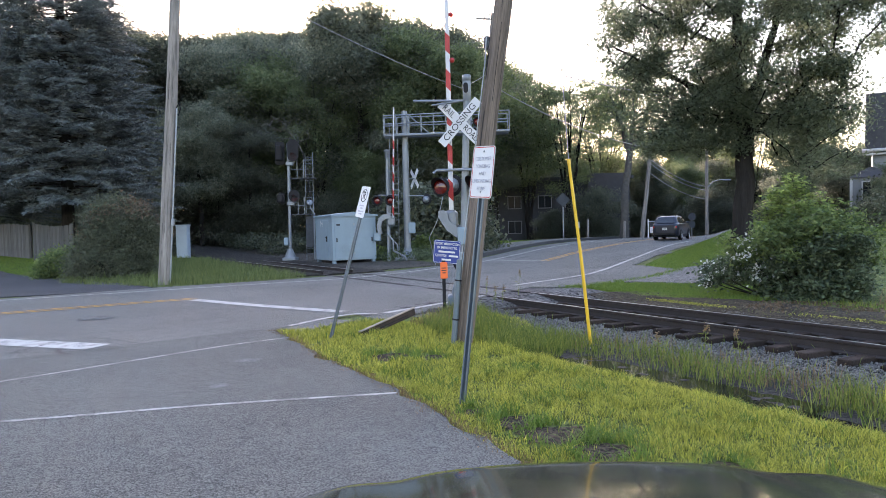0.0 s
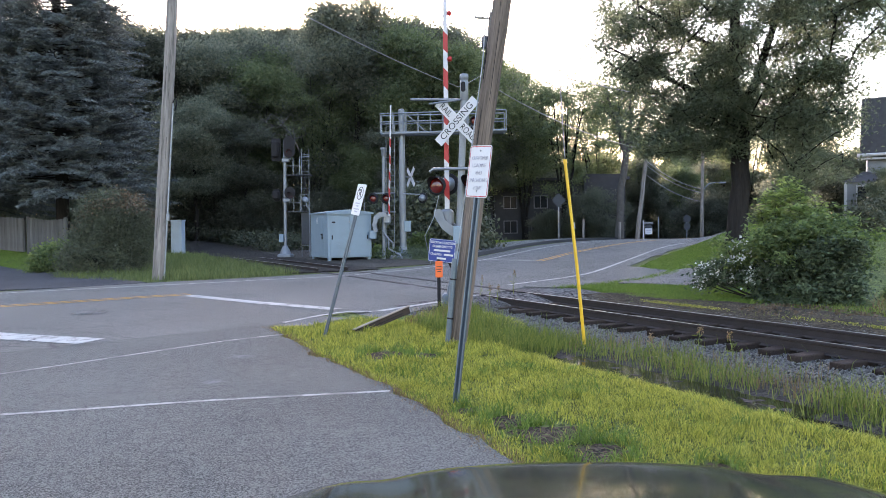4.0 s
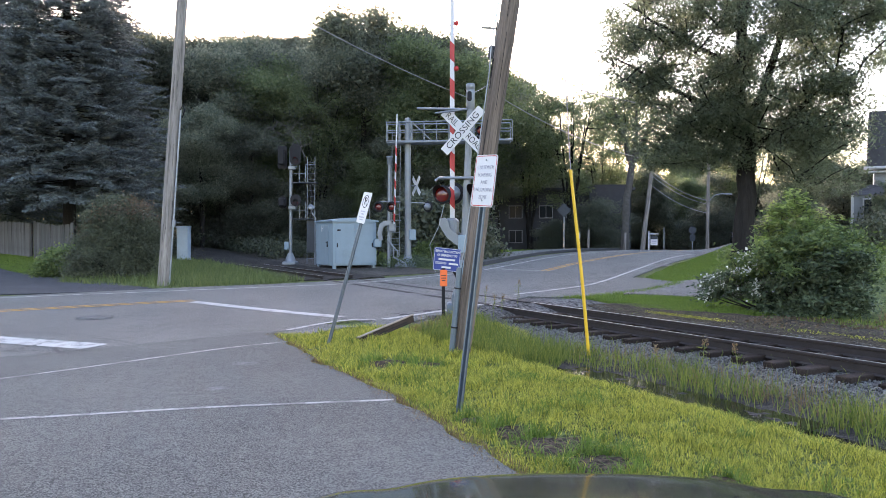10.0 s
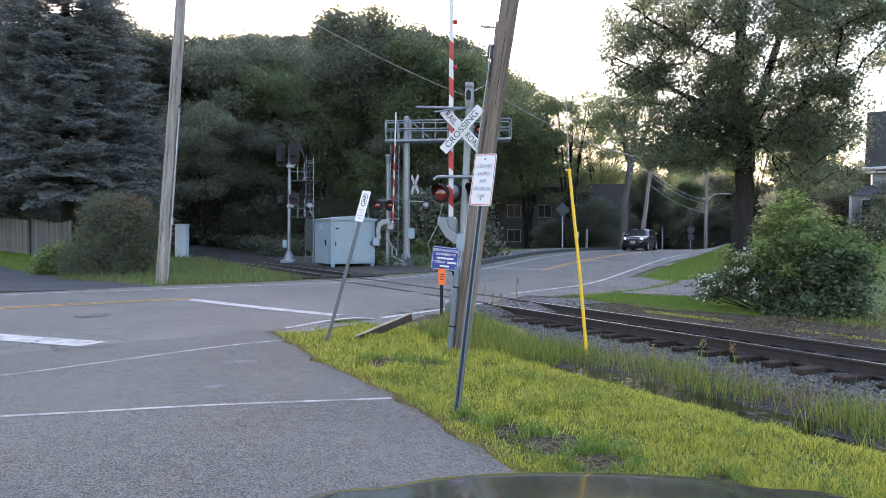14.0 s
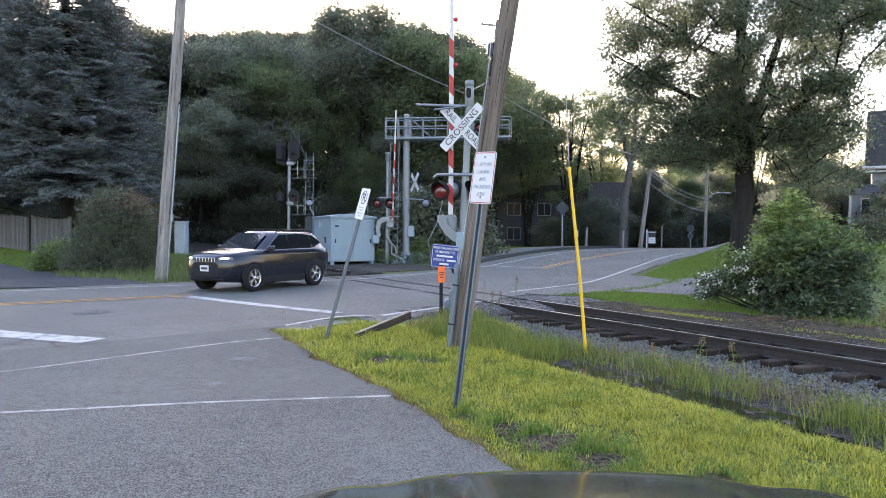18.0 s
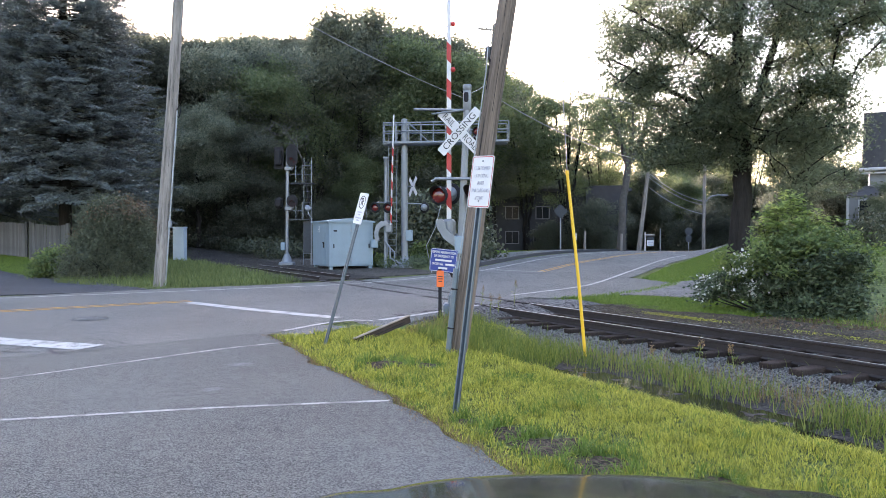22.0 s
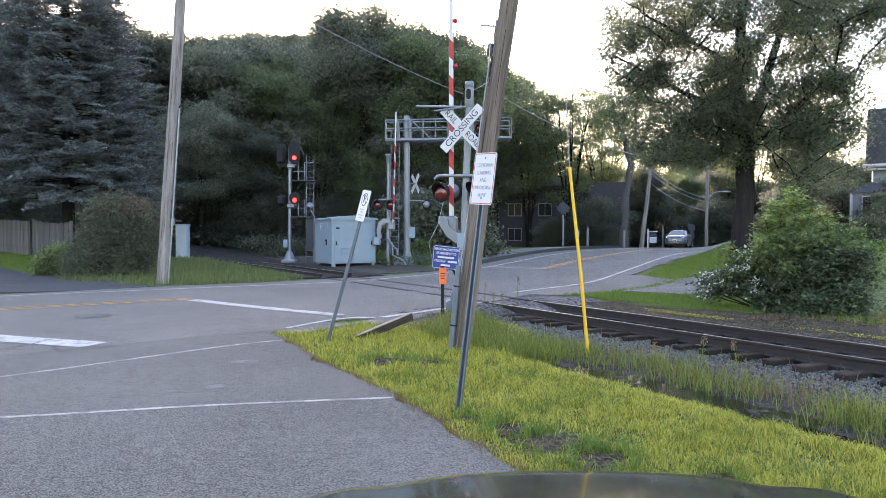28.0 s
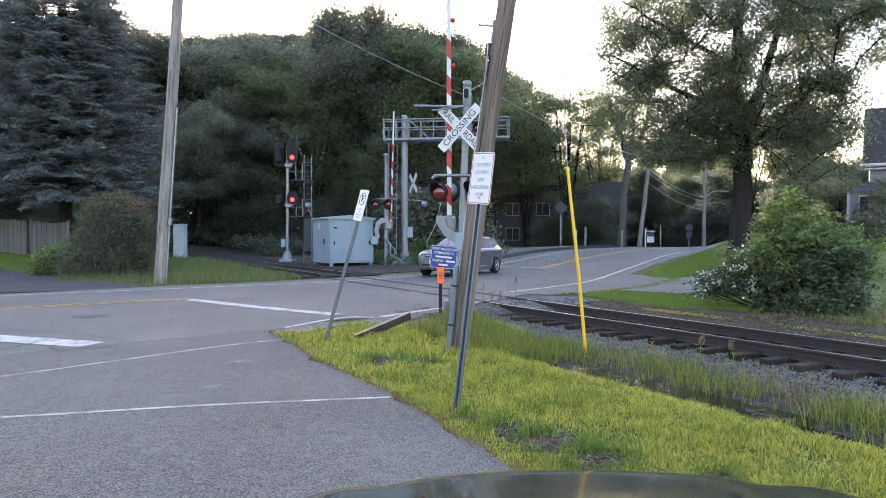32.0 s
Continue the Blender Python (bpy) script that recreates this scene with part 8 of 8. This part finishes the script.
for i, (pts, w) in enumerate([([(-6.32, 9.9), (-6.22, 10.13), (-6.18, 10.48), (-6.17, 10.63)], 0.05),
                              ([(-6.32, 9.9), (-5.94, 9.88), (-5.57, 9.9), (-5.2, 9.96), (-4.96, 10.08), (-4.59, 10.23)], 0.03),
                              ([(-5.82, 9.11), (-5.64, 9.35), (-5.49, 9.62), (-5.05, 9.93), (-4.9, 10.06)], 0.03),
                              ([(-6.17, 11.47), (-5.95, 11.76), (-5.15, 12.07), (-4.59, 12.51), (-3.64, 13)], 0.03),
                              ([(-5.85, 11.26), (-5.36, 11.01), (-4.96, 10.72), (-4.54, 10.44), (-4.23, 10.72), (-3.83, 10.91)], 0.03),
                              ([(-7.81, 12.24), (-7.2, 11.88), (-6.72, 11.72), (-6.17, 11.65)], 0.025),
                              ([(-7.61, 11.92), (-6.95, 11.67), (-6.35, 11.56)], 0.02),
                              ([(-6.03, 10.82), (-5.98, 11.05), (-5.82, 11.22)], 0.025),
                              ([(-5.21, 10.35), (-5.04, 10.23), (-4.91, 10.44), (-4.71, 10.63)], 0.02),
                              ([(-5.72, 10.13), (-5.56, 9.93), (-5.4, 9.69)], 0.09),
                              ([(-2.64, 8.8), (-2.49, 8.63), (-2.35, 8.3)], 0.025),
                              ([(-3.3, 8.88), (-3.21, 8.72), (-3.18, 8.59)], 0.03),
                              ([(-6.6, 14.4), (-4.9, 14.2), (-3.4, 14.9), (-1.6, 16.4)], 0.03),
                              ([(-3.3, 20.8), (-1.0, 19.4), (1.4, 19.2)], 0.04), ([(-5.0, 19.6), (-3.0, 18.6), (-0.5, 18.4)], 0.03), ([(-2.0, 9.6), (-1.9, 8.9), (-2.1, 8.3), (-2.6, 7.4)], 0.014),
                              ([(-1.7, 10.1), (-2.4, 9.9), (-2.9, 10.2)], 0.03), ([(-4.2, 6.9), (-2.8, 7.1), (-1.5, 7.5)], 0.014), ([(4.0, 26.5), (6.0, 29.8), (9.8, 37)], 0.03), ([(2.2, 27.5), (3.2, 25), (4.6, 23.2)], 0.03)]):
    crack(pts, w * 1.15, i)


def blot(x, y, a, b, turn, material, name, label, seed, lift=0.0075):
    """A flat irregular patch on the asphalt."""
    r = random.Random(seed)
    c, s = math.cos(radians(turn)), math.sin(radians(turn))
    g = Mesh()
    ring_ = []
    for k in range(22):
        q = 2 * math.pi * k / 22
        f = r.uniform(0.75, 1.15)
        u, v = a * f * math.cos(q), b * f * math.sin(q)
        px, py = x + u * c - v * s, y + u * s + v * c
        ring_.append((px, py, land(px, py) + lift))
    g.add(ring_, [tuple(range(22))])
    solid(name, g, material, label, "patch", "structure")


blot(-2.58, 8.9, 0.19, 0.13, 20, M_PATCH, "asphalt_patch", "pale worn patch in the asphalt", 1)
blot(-2.46, 7.45, 0.13, 0.1, 10, M_PATCH, "asphalt_patch", "pale worn patch in the asphalt", 2)
blot(-0.6, 19.4, 0.8, 0.25, -25, M_PATCH, "asphalt_patch", "pale worn patch near the crossing", 3)
blot(11.3, 35.6, 0.9, 0.5, 60, M_TAR, "asphalt_patch", "dark tarred patch at the road's edge", 4)
for bx, by, r0 in BARE:
    blot(bx, by, r0 * 1.05, r0 * 0.75, 15, M_EARTH, "bare_soil", "bare brown soil patch in the grass", int(bx * 100), -0.024)
M_LID = speckled("worn_iron_lid", (0.045, 0.045, 0.044), (0.19, 0.19, 0.185), 40.0, 0.8)
lid = thing("manhole_cover", "round iron manhole cover set in the road", "manhole cover", (-7.05, 13.9, 0.008), 0)
part("frame", Mesh().lathe([(0.36, 0), (0.36, 0.002), (0.345, 0.002), (0.345, 0)], None, 28), M_LID, lid)
part("cover", Mesh().lathe([(0.325, 0), (0.325, 0.002), (0, 0.003)], None, 28), M_LID, lid)


# ---- what moves ----
LANE_IN = [(46, 86), (27, 66.5), (17, 56), (12.6, 50.6), (9.3, 45.2), (6.4, 39.5), (3.3, 32.4), (1.1, 28.4), (-0.9, 25.2), (-3.4, 22.3), (-6.2, 19.8), (-8.9, 17.9), (-13, 15), (-24, 7.2), (-36, -1)]


def drive(points, s, bend=0.0, early=0.0):
    """The pose of a car s metres along a lane; bend: degrees by which it steers after the crossing; early: before it."""
    bend = bend * sm(70, 80, s) + early * sm(54, 38, s)
    pts = spline([(x, y, 0) for x, y in points], 20)
    for a, b in zip(pts, pts[1:]):
        d = (b - a).length
        if s <= d:
            break
        s -= d
    p = a.lerp(b, min(1.0, s / d))
    e = (b - a).normalized()
    slope = (land(p.x + e.x, p.y + e.y) - land(p.x - e.x, p.y - e.y)) / 2
    return pose(p.x, p.y, land(p.x, p.y) + 0.006, 0, -math.degrees(math.atan(slope)), math.degrees(math.atan2(e.y, e.x)) + bend)


def smooth_rows(knots, step=0.25):
    """Closely spaced times and distances between the knots, without jerks."""
    ts, ss = [k[0] for k in knots], [k[1] for k in knots]
    out, t = [], 0.0
    while t <= 32.0001:
        i = max(0, min(len(ts) - 2, sum(1 for q in ts if q <= t) - 1))
        def slope(j):
            if j <= 0 or j >= len(ts) - 1:
                return 0.0
            a, b = (ss[j] - ss[j - 1]) / (ts[j] - ts[j - 1]), (ss[j + 1] - ss[j]) / (ts[j + 1] - ts[j])
            return 0.0 if a * b <= 0 else 2 * a * b / (a + b)
        h = ts[i + 1] - ts[i]
        f = (t - ts[i]) / h
        m0, m1 = slope(i), slope(i + 1)
        out.append((t, (2 * f ** 3 - 3 * f ** 2 + 1) * ss[i] + (f ** 3 - 2 * f ** 2 + f) * h * m0 + (-2 * f ** 3 + 3 * f ** 2) * ss[i + 1] + (f ** 3 - f ** 2) * h * m1))
        t += step
    return out


def roll(name, knots):
    """Turn a car's wheels as far as it has driven."""
    travel = smooth_rows(knots, 1 / FPS)
    last = len(travel) - 1
    kept = [i for i in range(last + 1) if i in (0, last) or abs(travel[i][1] - travel[i - 1][1]) > 1e-4 or abs(travel[i][1] - travel[i + 1][1]) > 1e-4]
    for wheel, (x, y, r) in WHEELS[name]:
        walk(wheel, [(travel[i][0], pose(x, y, r, 0, math.degrees((travel[i][1] - travel[0][1]) / r) % 360, 0)) for i in kept])


def motions():
    suv = [(0, 9.0), (6.5, 9.0), (9, 18.5), (11, 29.2), (12, 33.6), (13, 38.2), (14, 44.4), (14.5, 49.4), (16.6, 72.6), (17, 76.0), (17.2, 77.7), (17.5, 80.2), (17.8, 82.5), (18, 84.0), (18.2, 85.6), (18.5, 88.4), (19, 95.0), (20, 105), (22.5, 120), (32, 120.5)]
    walk(SUV, [(t, drive(LANE_IN, s, 22, 17)) for t, s in smooth_rows(suv)])
    roll("dark_suv", suv)
    hatch = [(0, 2.0), (22, 2.0), (25.5, 23), (27.6, 35.2), (28.1, 38.0), (28.8, 41.4), (29.5, 45.0), (30, 49.4), (30.5, 54.7), (31, 60.8), (31.5, 67.6), (32, 74.4)]
    walk(HATCH, [(t, drive(LANE_IN, s, 0, 17)) for t, s in smooth_rows(hatch)])
    roll("silver_hatchback", hatch)
    lane_out = [(11.2, 39.2), (14, 45.5), (16.5, 50.5), (19.3, 54.6), (23.5, 59.5), (31, 67), (46, 82), (70, 106)]
    navy = [(0, 12.4), (0.3, 15.0), (0.6, 17.6), (1.0, 20.8), (1.3, 23.3), (2, 29), (4, 45), (8, 70), (32, 72)]
    walk(NAVY, [(t, drive(lane_out, s)) for t, s in smooth_rows(navy)])
    roll("navy_wagon", navy)
    # the two signal lamps come on as the train is announced
    for lamp, place in LAMPS:
        rows = [(0, 180), (24.8, 180), (24.85, 120), (24.9, 60), (24.95, 0), (32, 0)]
        walk(lamp, [(t, pose(*place, 0, 0, a)) for t, a in rows])


motions()
